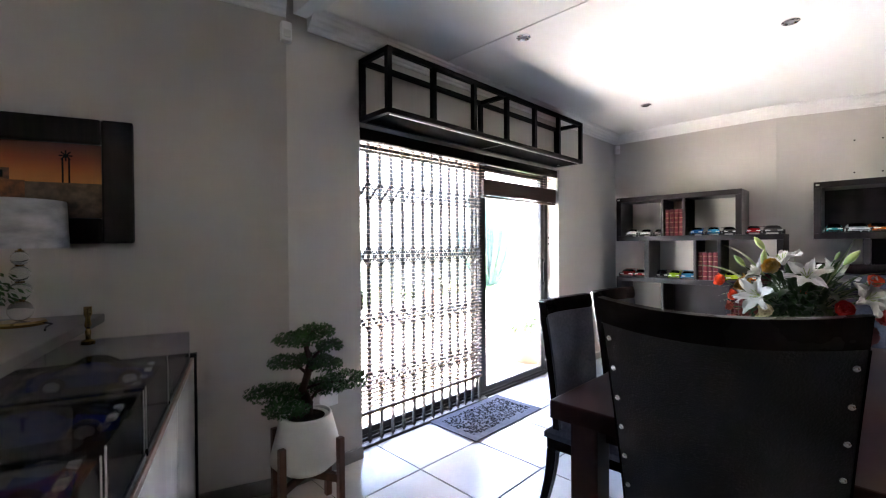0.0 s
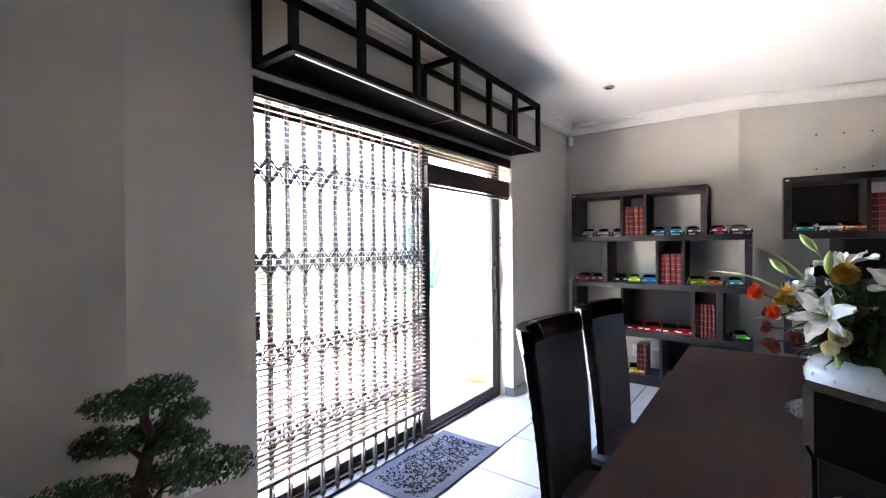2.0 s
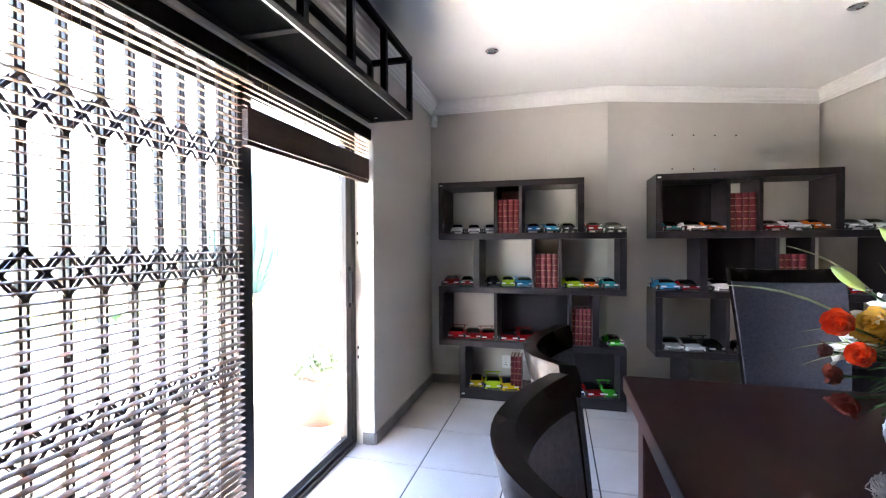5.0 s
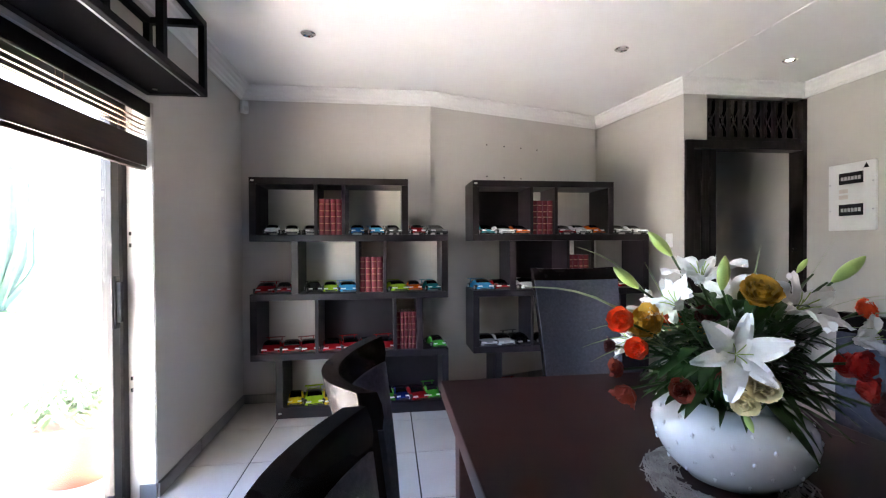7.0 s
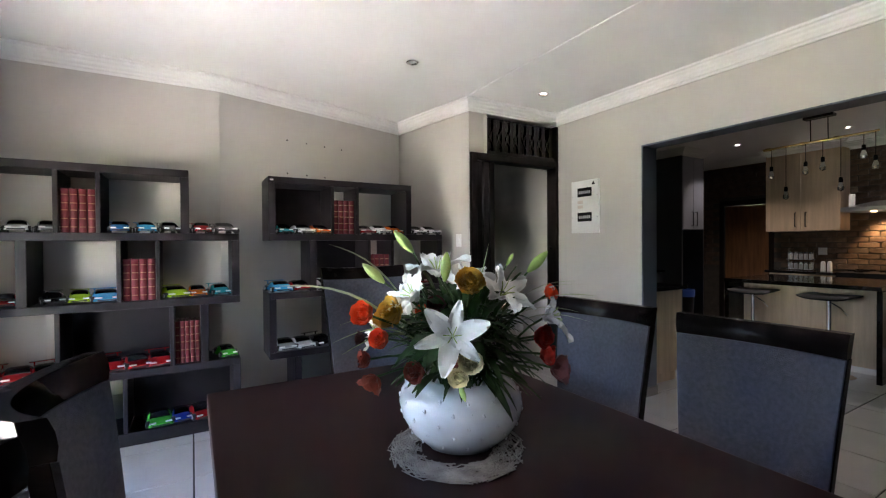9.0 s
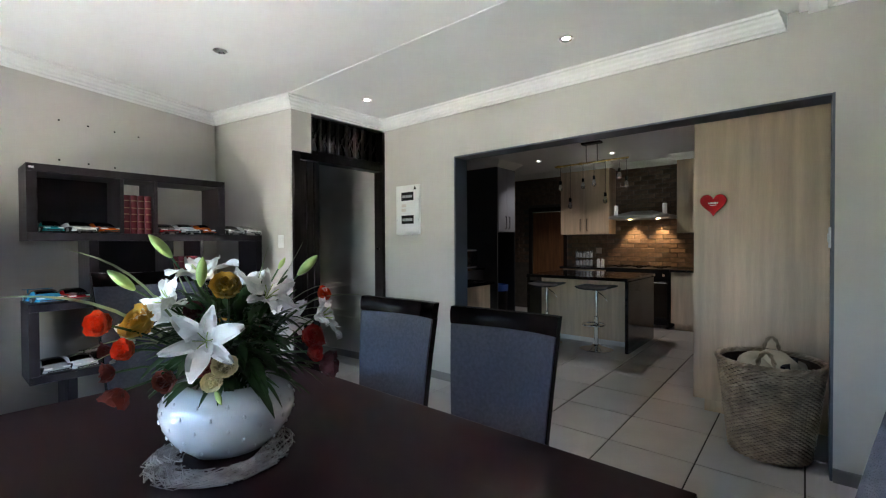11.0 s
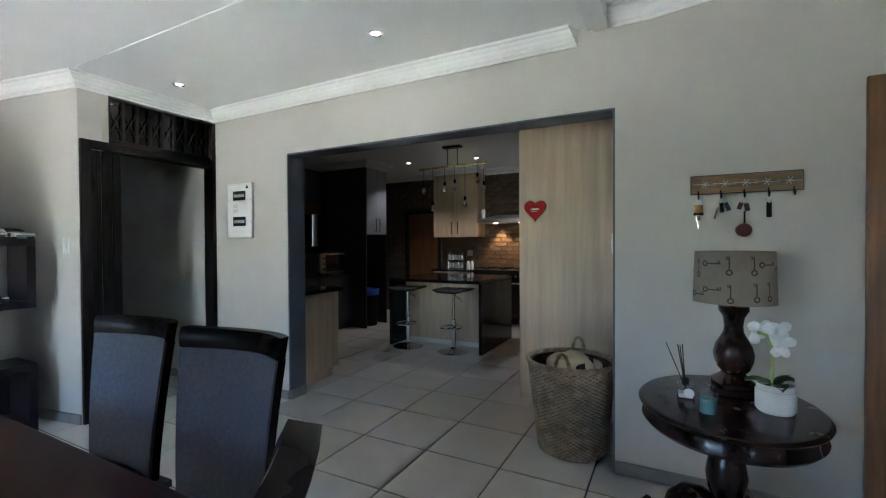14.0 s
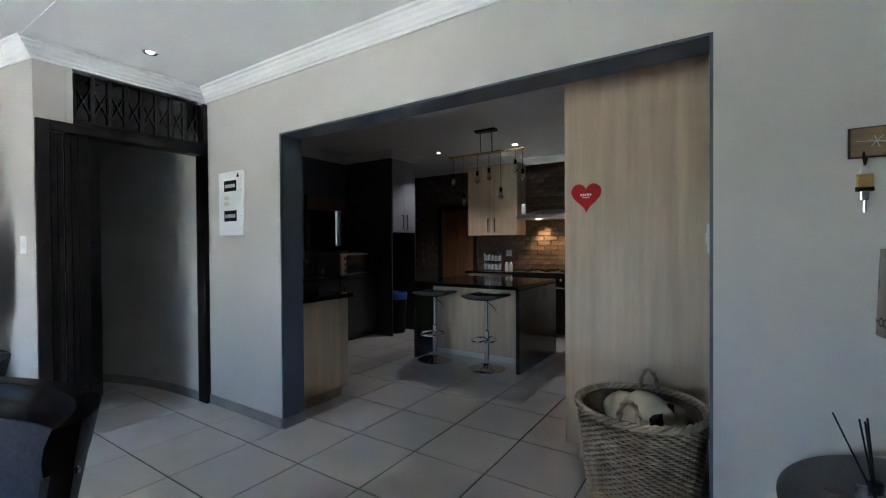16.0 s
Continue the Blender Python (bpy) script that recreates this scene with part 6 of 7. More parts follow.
pbox("side_panel", tu, M["kitdark"], 5.11, 6.0, -4.958, -4.942, 0.0, 2.545)
pbox("side_panel", tu, M["kitdark"], 5.11, 6.0, -5.50, -5.482, 0.0, 2.545)
pbox("niche_back", tu, M["kitdark"], 5.97, 6.0, -5.48, -4.96, 0.0, 1.489)
bm = bmesh.new()
bm_lathe(bm, [(0.0, 0.0), (0.14, 0.0), (0.17, 0.58), (0.165, 0.58), (0.135, 0.01), (0.0, 0.01)], 28)
bn = thing("bin", pose(5.28, -5.22, 0), "black bin lined with a blue bag in the tall cabinet's niche", "bin")
part("body", bm, M["black"], bn, "", True)
bm = bmesh.new()
bm_lathe(bm, [(0.172, 0.50), (0.176, 0.585), (0.168, 0.60), (0.160, 0.585), (0.160, 0.45)], 28)
part("bag", bm, M["bluebag"], bn, "", True)
# small oven on the worktop
ov = thing("mini_oven", pose(5.62, -4.50, 0.896), "steel and black countertop oven", "oven")
pbox("case", ov, M["steel"], -0.22, 0.22, -0.27, 0.27, 0.01, 0.30, 0.01)
pbox("door", ov, M["carglass"], -0.236, -0.221, -0.26, 0.15, 0.03, 0.28, 0.004)
for z in (0.07, 0.15, 0.23):
    bm = bmesh.new()
    bm_tube(bm, [(-0.221, 0.21, z), (-0.245, 0.21, z)], 0.018, 12)
    part("knob", bm, M["chrome"], ov)
pbox("lid_tray", ov, M["black"], -0.18, 0.16, -0.2, 0.2, 0.3005, 0.325, 0.008)
for y in (-0.22, 0.22):
    pbox("foot", ov, M["black"], -0.2, 0.2, y - 0.015, y + 0.015, 0.0, 0.0095)
bm = bmesh.new()
bm_tube(bm, [(5.85, -3.6, 0.896), (5.85, -3.6, 1.18), (5.80, -3.6, 1.22), (5.70, -3.6, 1.22), (5.66, -3.6, 1.16)], 0.012, 10)
solid("tap", bm, M["chrome"], "chrome swan-neck sink tap", "tap", smooth=True)
dr = thing("dish_rack", pose(5.72, -3.95, 0.896), "steel dish rack with a red bowl beside the sink", "dish rack")
for k in range(7):
    bm = bmesh.new()
    y = -0.15 + 0.05 * k
    bm_tube(bm, [(-0.14, y, 0.0), (-0.14, y, 0.10), (0.14, y, 0.14), (0.14, y, 0.0)], 0.003, 5)
    part("wire", bm, M["chrome"], dr)
bm = bmesh.new()
bm_lathe(bm, [(0.0, 0.16), (0.05, 0.16), (0.10, 0.23), (0.095, 0.23), (0.0, 0.17)], 20, at=(0.0, 0.09, 0))
solid("bowl", bm, M["keytag_red"], "dark red bowl resting on the dish rack", "bowl", m=pose(5.72, -3.95, 0.88), smooth=True)

# island
isl = thing("kitchen_island", pose(0, 0, 0), "kitchen island with black granite top and oak front", "kitchen island")
pbox("worktop", isl, M["granite"], 2.85, 4.17, -5.32, -4.20, 0.845, 0.885, 0.004)
pbox("end_slab", isl, M["granite"], 2.845, 2.885, -5.31, -4.21, 0.0, 0.844, 0.003)
pbox("end_slab", isl, M["granite"], 4.125, 4.165, -5.31, -4.21, 0.0, 0.844, 0.003)
pbox("front_panel", isl, M["oak"], 2.886, 4.124, -5.30, -4.55, 0.06, 0.843, 0.003)
pbox("plinth", isl, M["matte_white"], 2.886, 4.124, -5.28, -4.556, 0.0, 0.059)


def bar_stool(m):
    s = thing("bar_stool", m, "chrome gas-lift bar stool with a black seat at the island", "bar stool", "bar stools")
    bm = bmesh.new()
    bm_lathe(bm, [(0.0, 0.0), (0.195, 0.0), (0.200, 0.006), (0.17, 0.020), (0.06, 0.040), (0.035, 0.06), (0.0, 0.06)], 36)
    part("base", bm, M["chrome"], s, "", True)
    bm = bmesh.new()
    bm_lathe(bm, [(0.028, 0.05), (0.028, 0.40), (0.019, 0.41), (0.019, 0.72), (0.0, 0.72)], 20)
    part("column", bm, M["chrome"], s, "", True)
    bm = bmesh.new()

    def f(u, v, k):
        x, y = (2 * u - 1) * 0.20, (2 * v - 1) * 0.18
        e = min(1, 7 * min(u, 1 - u, v, 1 - v) + 0.1)
        return Vector((x, y, 0.735 + 0.05 * (2 * u - 1) ** 4 * 0.6 + (0.045 * math.sqrt(e) if k else 0)))
    bm_grid(bm, f, 14, 10, 1.0)
    part("seat", bm, M["leather"], s, "", True)
    bm = bmesh.new()
    bm_tube(bm, [(0.03 + 0.13 * math.sin(t * 0.35), 0.16 - 0.16 + 0.15 * math.cos(t * 0.35), 0.30) for t in range(-9, 10)], 0.010, 8)
    bm_tube(bm, [(-0.03, 0, 0.30), (0.04, 0.15, 0.30)], 0.010, 8)
    part("footrest", bm, M["chrome"], s, "", True)
    bm = bmesh.new()
    bm_tube(bm, [(-0.02, 0.0, 0.70), (-0.10, 0.04, 0.66), (-0.15, 0.05, 0.60)], 0.006, 8)
    part("lever", bm, M["chrome"], s)
    return s


st = bar_stool(pose(3.232, -4.245, 0, 0, 0, 0))
copy_thing(st, pose(3.889, -4.240, 0, 0, 0, 8))

# back run: cooker, hood, cabinets
unit(3.78, 4.50, -6.66, -6.08, 0.0, 0.859, '+y', M["oak"], "pale oak base cabinet beside the cooker", 2)
worktop("worktop", 3.76, 4.55, -6.68, -6.04, "black granite worktop beside the cooker")
unit(1.95, 2.80, -6.66, -6.08, 0.0, 0.859, '+y', M["oak"], "pale oak base cabinets past the cooker", 2)
worktop("worktop", 1.9, 2.81, -6.68, -6.04, "black granite worktop past the cooker")
unit(3.80, 4.66, -6.68, -6.36, 1.45, 2.57, '+y', M["oak"], "pale oak wall cabinet with two black handles", 2, "wall_unit", True, False)
unit(1.95, 2.78, -6.68, -6.36, 1.45, 2.57, '+y', M["oak"], "pale oak wall cabinet past the hood", 2, "wall_unit", True, False)
ck = thing("cooker", pose(3.29, -6.36, 0), "black range cooker with gas hob", "cooker")
pbox("body", ck, M["black"], -0.47, 0.47, -0.30, 0.30, 0.05, 0.90, 0.005)
pbox("oven_door", ck, M["carglass"], -0.45, 0.10, 0.301, 0.318, 0.15, 0.72, 0.004)
pbox("oven_door", ck, M["carglass"], 0.12, 0.45, 0.301, 0.318, 0.15, 0.72, 0.004)
for k in range(7):
    bm = bmesh.new()
    bm_tube(bm, [(-0.4 + 0.13 * k, 0.301, 0.81), (-0.4 + 0.13 * k, 0.335, 0.81)], 0.018, 12)
    part("knob", bm, M["chrome"], ck)
for x0, x1 in ((-0.44, 0.09), (0.13, 0.44)):
    bm = bmesh.new()
    bm_tube(bm, [(x0, 0.345, 0.70), (x1, 0.345, 0.70)], 0.010, 8)
    part("rail_handle", bm, M["chrome"], ck)
for x in (-0.30, 0.0, 0.30):
    for y in (-0.14, 0.12):
        bm = bmesh.new()
        for q in range(4):
            a = q * math.pi / 2
            bm_box(bm, -0.10, 0.10, -0.006, 0.006, 0.915, 0.930, 0, turn=pose(x, y, 0, 0, 0, 45 * q))
        bm_lathe(bm, [(0.045, 0.901), (0.045, 0.914), (0.0, 0.916)], 14, at=(x, y, 0))
        part("hob_grate", bm, M["black"], ck)
for x in (-0.44, 0.44):
    pbox("foot", ck, M["black"], x - 0.02, x + 0.02, -0.25, 0.25, 0.0, 0.049)
hd = thing("cooker_hood", pose(3.29, -6.40, 1.68), "stainless steel canopy cooker hood with two lit lamps", "cooker hood")
bm = bmesh.new()
va = [bm.verts.new(p) for p in ((-0.45, -0.28, 0.0), (0.45, -0.28, 0.0), (0.45, 0.25, 0.0), (-0.45, 0.25, 0.0))]
vb = [bm.verts.new((v.co.x, v.co.y, 0.05)) for v in va]
vc = [bm.verts.new(p) for p in ((-0.16, -0.28, 0.13), (0.16, -0.28, 0.13), (0.16, 0.02, 0.13), (-0.16, 0.02, 0.13))]
for p, q in ((va, vb), (vb, vc)):
    for i in range(4):
        bm.faces.new((p[i], p[(i + 1) % 4], q[(i + 1) % 4], q[i]))
bm.faces.new(va[::-1])
bm.faces.new(vc)
part("canopy", bm, M["steel"], hd)
for x in (0.19, -0.24):
    bm = bmesh.new()
    bm_lathe(bm, [(0.0, -0.004), (0.03, -0.004), (0.03, -0.001), (0.0, -0.001)], 16, at=(x, 0.02, 0))
    part("lamp_lens", bm, M["lit_warm"], hd)
for x in (3.66, 2.93):
    bm = bmesh.new()
    bm_lathe(bm, [(0.0, 0.0), (0.032, 0.0), (0.032, 0.16), (0.028, 0.17), (0.0, 0.17)], 18)
    solid("canister", bm, M["white"], "white cylindrical canister standing on the hood", "canister", m=pose(x, -6.27, 1.737), group="hood canisters", smooth=True)
sr = thing("spice_rack", pose(4.25, -6.40, 0.896), "chrome wire rack of spice jars on the worktop", "spice rack")
for z in (0.0, 0.14):
    bm = bmesh.new()
    bm_tube(bm, [(-0.15, -0.05, z + 0.01), (0.15, -0.05, z + 0.01), (0.15, 0.05, z + 0.01), (-0.15, 0.05, z + 0.01), (-0.15, -0.05, z + 0.01)], 0.004, 6)
    part("shelf_wire", bm, M["chrome"], sr)
    for k in range(5):
        j = bmesh.new()
        bm_lathe(j, [(0.0, 0.0), (0.024, 0.0), (0.024, 0.075), (0.0, 0.075)], 14, at=(-0.12 + 0.06 * k, 0, z + 0.015))
        jar = part("jar", j, M["unlit"], sr, "", True)
        j = bmesh.new()
        bm_lathe(j, [(0.024, 0.0751), (0.024, 0.10), (0.0, 0.10)], 14, at=(-0.12 + 0.06 * k, 0, z + 0.015))
        part("lid", j, M["chrome"], jar, "", True)
for x in (-0.15, 0.15):
    bm = bmesh.new()
    bm_tube(bm, [(x, 0, 0), (x, 0, 0.28)], 0.005, 6)
    part("side_wire", bm, M["chrome"], sr)
for x in (3.98, 3.91):
    bm = bmesh.new()
    bm_lathe(bm, [(0.0, 0.0), (0.028, 0.0), (0.026, 0.10), (0.018, 0.13), (0.0, 0.135)], 16)
    solid("shaker", bm, M["white"], "white and chrome shaker on the worktop", "shaker", m=pose(x, -6.35, 0.896), group="shakers", smooth=True)
so = thing("socket", pose(4.10, KB + 0.02, 1.16), "white wall socket above the worktop", "socket")
pbox("plate", so, M["white"], -0.05, 0.05, 0.0005, 0.012, -0.05, 0.05, 0.004)

# pendant lamp over the island
pd = thing("pendant_lamp", pose(0, 0, 0), "industrial pipe pendant with seven filament bulbs on black cords", "pendant lamp")
p0, p1 = Vector((3.97, -4.66, 2.36)), Vector((3.02, -4.80, 2.40))
bm = bmesh.new()
bm_tube(bm, [p0, p1], 0.014, 10)
part("pipe", bm, M["brass"], pd, "aged brass pipe", True)
bm = bmesh.new()
bm_box(bm, 3.34, 3.60, -4.76, -4.66, 2.62, 2.649, 0.006)
part("ceiling_plate", bm, M["darkwood"], pd)
for x in (3.40, 3.55):
    bm = bmesh.new()
    bm_tube(bm, [(x, -4.72, 2.62), (x, -4.73, 2.385)], 0.005, 6)
    part("rod", bm, M["black"], pd)
for f, drop in ((0.08, 0.20), (0.22, 0.45), (0.40, 0.20), (0.55, 0.18), (0.70, 0.42), (0.88, 0.12), (0.97, 0.24)):
    p = p0 + (p1 - p0) * f
    bm = bmesh.new()
    bm_tube(bm, [p + Vector((0, 0, 0.016)), p - Vector((0, 0, drop))], 0.0035, 6)
    c = part("cord", bm, M["black"], pd)
    bm = bmesh.new()
    bm_lathe(bm, [(0.0, 0.0), (0.017, 0.0), (0.019, -0.05), (0.0, -0.052)], 14, at=(p.x, p.y, p.z - drop))
    part("lamp_cap", bm, M["black"], c, "", True)
    bm = bmesh.new()
    bm_lathe(bm, [(0.013, -0.053), (0.020, -0.075), (0.030, -0.11), (0.024, -0.135), (0.0, -0.148)], 16, at=(p.x, p.y, p.z - drop))
    part("bulb", bm, mat("smoky bulb glass", (0.80, 0.77, 0.70), 0.06, metal=0.8, vary=0.1) if f < 0.1 else bpy.data.materials["smoky bulb glass"], c, "clear filament bulb", True)
    if f in (0.08, 0.40, 0.70):
        bm = bmesh.new()
        bm_lathe(bm, [(0.019, -0.02), (0.019, 0.02)], 10)
        for v in bm.verts:
            v.co = Vector((v.co.z, v.co.y, v.co.x)) + p + Vector((0.03, 0, 0))
        part("pipe_joint", bm, M["brass"], pd)

# ---------------------------------------------------------------- corner beside the patio door
def bonsai():
    b = thing("bonsai", pose(1.098, 2.195, 0), "bonsai tree in a white tapered pot on a four-legged walnut stand", "potted tree")
    for k in range(4):
        a = radians(28 + 90 * k)
        x, y = 0.168 * math.cos(a), 0.168 * math.sin(a)
        bm = bmesh.new()
        bm_box(bm, x - 0.014, x + 0.014, y - 0.014, y + 0.014, 0.0, 0.345, 0.004)
        part("stand_leg", bm, M["walnut"], b)
    for a in (28, 118):
        bm = bmesh.new()
        bm_box(bm, -0.155, 0.155, -0.011, 0.011, 0.165 + (0.002 if a > 90 else 0), 0.193, 0.003, turn=pose(0, 0, 0, 0, 0, a))
        part("stand_bar", bm, M["walnut"], b)
    bm = bmesh.new()
    bm_lathe(bm, [(0.0, 0.196), (0.085, 0.196), (0.10, 0.203), (0.150, 0.245), (0.153, 0.258), (0.108, 0.425), (0.101, 0.427), (0.098, 0.415), (0.0, 0.410)], 48)
    part("pot", bm, M["matte_white"], b, "matte white faceted pot", True)
    bm = bmesh.new()
    bm_lathe(bm, [(0.0, 0.418), (0.06, 0.416), (0.098, 0.412), (0.098, 0.405), (0.0, 0.405)], 24)
    part("soil", bm, M["soil"], b, "", True)
    for o in list(b.children):
        o.scale = (1.10, 1.10, 1.17)
    tr = [(0.0, 0.0, 0.40), (0.01, 0.0, 0.46), (-0.012, 0.005, 0.53), (0.008, 0.0, 0.60), (0.022, 0.0, 0.66), (0.004, 0.0, 0.72), (0.015, 0.0, 0.78)]
    bm = bmesh.new()
    bm_tube(bm, tr, [0.026, 0.022, 0.019, 0.017, 0.014, 0.011, 0.006], 10)
    part("trunk", bm, M["bark"], b, "", True)
    rnd = random.Random(21)
    right = Vector((0.76, -0.65, 0))
    deep = Vector((0.65, 0.76, 0))
    pads = ((-0.13, 0.0, 0.515, 0.12, 0.075, 0.040), (0.155, 0.0, 0.57, 0.105, 0.08, 0.040), (-0.06, -0.08, 0.47, 0.09, 0.07, 0.035), (0.06, 0.06, 0.52, 0.10, 0.08, 0.035), (-0.085, 0.02, 0.655, 0.075, 0.065, 0.035),
            (0.085, 0.0, 0.645, 0.065, 0.06, 0.032), (0.02, 0.05, 0.66, 0.07, 0.06, 0.03), (-0.04, 0.0, 0.765, 0.09, 0.065, 0.036), (0.045, 0.0, 0.80, 0.075, 0.06, 0.040), (0.10, 0.0, 0.735, 0.055, 0.05, 0.028))
    for r, d, z, rx, ry, rz in pads:
        c = right * r + deep * d + Vector((0, 0, z))
        bm = bmesh.new()
        i = min(range(len(tr)), key=lambda q: abs(tr[q][2] - z + 0.05))
        q = Vector(tr[i])
        bm_tube(bm, [q, (q + c) / 2 + Vector((0, 0, 0.012)), c - Vector((0, 0, 0.01))], [0.008, 0.006, 0.003], 6)
        part("branch", bm, M["bark"], b)
        vsl, fsl = [], []
        for _ in range(int(8200 * rx)):
            while True:
                p = Vector((rnd.uniform(-1, 1), rnd.uniform(-1, 1), rnd.uniform(-0.7, 1)))
                if p.length < 1 and noise.noise(p * 2.3 + c * 9) > -0.32:
                    break
            pos = c + right * p.x * rx * 1.12 + deep * p.y * ry * 1.12 + Vector((0, 0, p.z * rz * 1.1))
            n_ = Vector((rnd.gauss(0, 1), rnd.gauss(0, 1), rnd.gauss(0.6, 0.8))).normalized()
            t_ = n_.orthogonal().normalized() * rnd.uniform(0.006, 0.011)
            w_ = n_.cross(t_).normalized() * rnd.uniform(0.003, 0.005)
            k0 = len(vsl)
            vsl += [pos - t_, pos + w_, pos + t_ + n_ * 0.003, pos - w_]
            fsl.append((k0, k0 + 1, k0 + 2, k0 + 3))
        me = bpy.data.meshes.new("foliage_pad")
        me.from_pydata([tuple(v) for v in vsl], [], fsl)
        me.materials.append(M["pine"])
        o = new("foliage_pad", me)
        o.parent = b
    for o in b.children:
        if o.name.split(".")[0] in ("trunk", "branch", "foliage_pad"):
            o.scale = (1.12, 1.12, 1.03)
            o.location = (0, 0, 0.068)


bonsai()

# angled wall items: local frame along the wall, x towards the gate end, y into the room
WL = pose(1.15, GY, 0, 0, 0, 180 - 20)


def on_wall(s, off, z, turn=0.0):
    """s: metres from the corner along the angled wall; off: distance out from it."""
    return WL @ pose(s, off, z, 0, 0, turn)


pic = thing("framed_picture", on_wall(1.07, 0.001, 1.605), "framed sunset print of an old truck, dark carved frame", "picture")
for x0, x1, z0, z1 in ((-0.39, -0.27, -0.28, 0.28), (0.27, 0.39, -0.28, 0.28), (-0.27, 0.27, 0.165, 0.28), (-0.27, 0.27, -0.28, -0.165)):
    bm = bmesh.new()
    bm_box(bm, x0, x1, 0.0, 0.035, z0, z1, 0.012)
    part("frame_side", bm, M["darkwood"], pic)
ps = bmesh.new()
bm_box(ps, -0.27, 0.27, 0.004, 0.012, -0.165, 0.165)
sunset = mat("sunset sky print", (0.26, 0.06, 0.02), 0.4, vary=0.1, scale=9.0, stretch=(0.5, 1, 3), fine=0.05)
nt = sunset.node_tree
grad_tc, grad_sep, grad_map, grad = (nt.nodes.new("ShaderNode" + k) for k in ("TexCoord", "SeparateXYZ", "MapRange", "ValToRGB"))
grad_map.inputs[1].default_value, grad_map.inputs[2].default_value = -0.02, 0.165
nt.links.new(grad_tc.outputs["Object"], grad_sep.inputs[0])
nt.links.new(grad_sep.outputs[2], grad_map.inputs[0])
nt.links.new(grad_map.outputs[0], grad.inputs[0])
stops = ((0.0, (0.55, 0.22, 0.05)), (0.35, (0.42, 0.12, 0.025)), (0.62, (0.24, 0.045, 0.014)), (1.0, (0.075, 0.016, 0.010)))
for at, c in stops[1:3]:
    grad.color_ramp.elements.new(at)
for k, (at, c) in enumerate(stops):
    grad.color_ramp.elements[k].color = (*c, 1)
hsv = next(n for n in nt.nodes if n.type == 'HUE_SAT')
nt.links.new(grad.outputs[0], hsv.inputs["Color"])
part("sky_print", ps, sunset, pic)
pbox("ground_print", pic, mat("desert print", (0.10, 0.062, 0.036), 0.4, vary=0.5, scale=30), -0.27, 0.27, 0.0121, 0.0128, -0.165, -0.01)
pbox("truck_print", pic, mat("rusty truck print", (0.16, 0.055, 0.018), 0.4, vary=0.5, scale=40), 0.0, 0.20, 0.0129, 0.0136, -0.10, -0.005)
pbox("truck_cab_print", pic, mat("truck cab print", (0.12, 0.04, 0.016), 0.4, vary=0.5, scale=40), 0.05, 0.16, 0.0129, 0.0135, -0.004, 0.045)
pbox("truck_window_print", pic, M["black"], 0.07, 0.14, 0.0137, 0.0142, 0.004, 0.035)
bm = bmesh.new()
for q in ((-0.155, -0.148), (-0.132, -0.125)):
    bm_box(bm, q[0], q[1], 0.0129, 0.0134, -0.01, 0.10)
for q in range(8):
    bm_box(bm, -0.003, 0.003, 0.0129, 0.0134, 0.0, 0.024, 0, turn=pose(-0.14, 0, 0.11, 0, 45 * q, 0))
part("windpump_print", bm, M["black"], pic)

# display counter with acrylic cases
dc = thing("display_counter", on_wall(0.443, -0.18, 0), "counter with white marble side panels in a black steel frame", "counter")
for y0, y1 in ((0.36, 0.92), (0.925, 1.60), (1.605, 2.3)):
    pbox("marble_panel", dc, M["marble"], -0.012, 0.0, y0, y1, 0.03, 0.775, 0.002)
pbox("corner_post", dc, M["black"], -0.022, 0.010, 0.325, 0.358, 0.0, 0.815, 0.003)
pbox("top_rail", dc, M["black"], 0.0102, 0.75, 0.325, 0.350, 0.785, 0.815, 0.003)
pbox("wood_top", dc, M["walnut"], -0.012, 0.75, 0.36, 2.3, 0.776, 0.800, 0.003)
pbox("carcass", dc, M["kitdark"], 0.001, 0.75, 0.36, 2.3, 0.0, 0.775)
cy = 0.25
for k, (d, h, ins) in enumerate(((0.62, 0.13, -0.012), (0.36, 0.165, -0.014), (0.34, 0.165, -0.014), (0.34, 0.16, -0.014))):
    cs = thing("display_case", on_wall(0.45 + ins, cy, 0.8005), "clear acrylic display case with a dark base and model car inside", "display case", "acrylic display cases")
    w = 0.50
    pbox("base", cs, M["black"], 0.0, w, 0.0, d - 0.02, 0.0, 0.018, 0.003)
    t_ = 0.004
    for x0, x1, y0, y1, z0, z1 in ((0.004, w - 0.004, 0.004, 0.004 + t_, 0.0185, h), (0.004, w - 0.004, d - 0.028, d - 0.024, 0.0185, h), (0.004, 0.008, 0.0085, d - 0.0285, 0.0185, h), (w - 0.008, w - 0.004, 0.0085, d - 0.0285, 0.0185, h), (0.004, w - 0.004, 0.004, d - 0.024, h + 0.0005, h + t_)):
        pbox("acrylic_side", cs, M["acrylic"], x0, x1, y0, y1, z0, z1)
    bm = bmesh.new()
    for a in ((0.004, 0.004), (w - 0.004, 0.004), (0.004, d - 0.024), (w - 0.004, d - 0.024)):
        bm_box(bm, a[0] - 0.0015, a[0] + 0.0015, a[1] - 0.0015, a[1] + 0.0015, 0.0185, h + t_)
    part("polished_edges", bm, M["unlit"], cs)
    mc = copy_thing(FLEET["navy", 0] if ("navy", 0) in FLEET else list(FLEET.values())[k], on_wall(0.45 + ins + 0.26, cy + d / 2 - 0.01, 0.8005 + 0.0185, 3))
    mc.scale = (1.7, 1.5, 1.3)
    mc["label"] = "large dark blue model car inside an acrylic case"
    cy += d

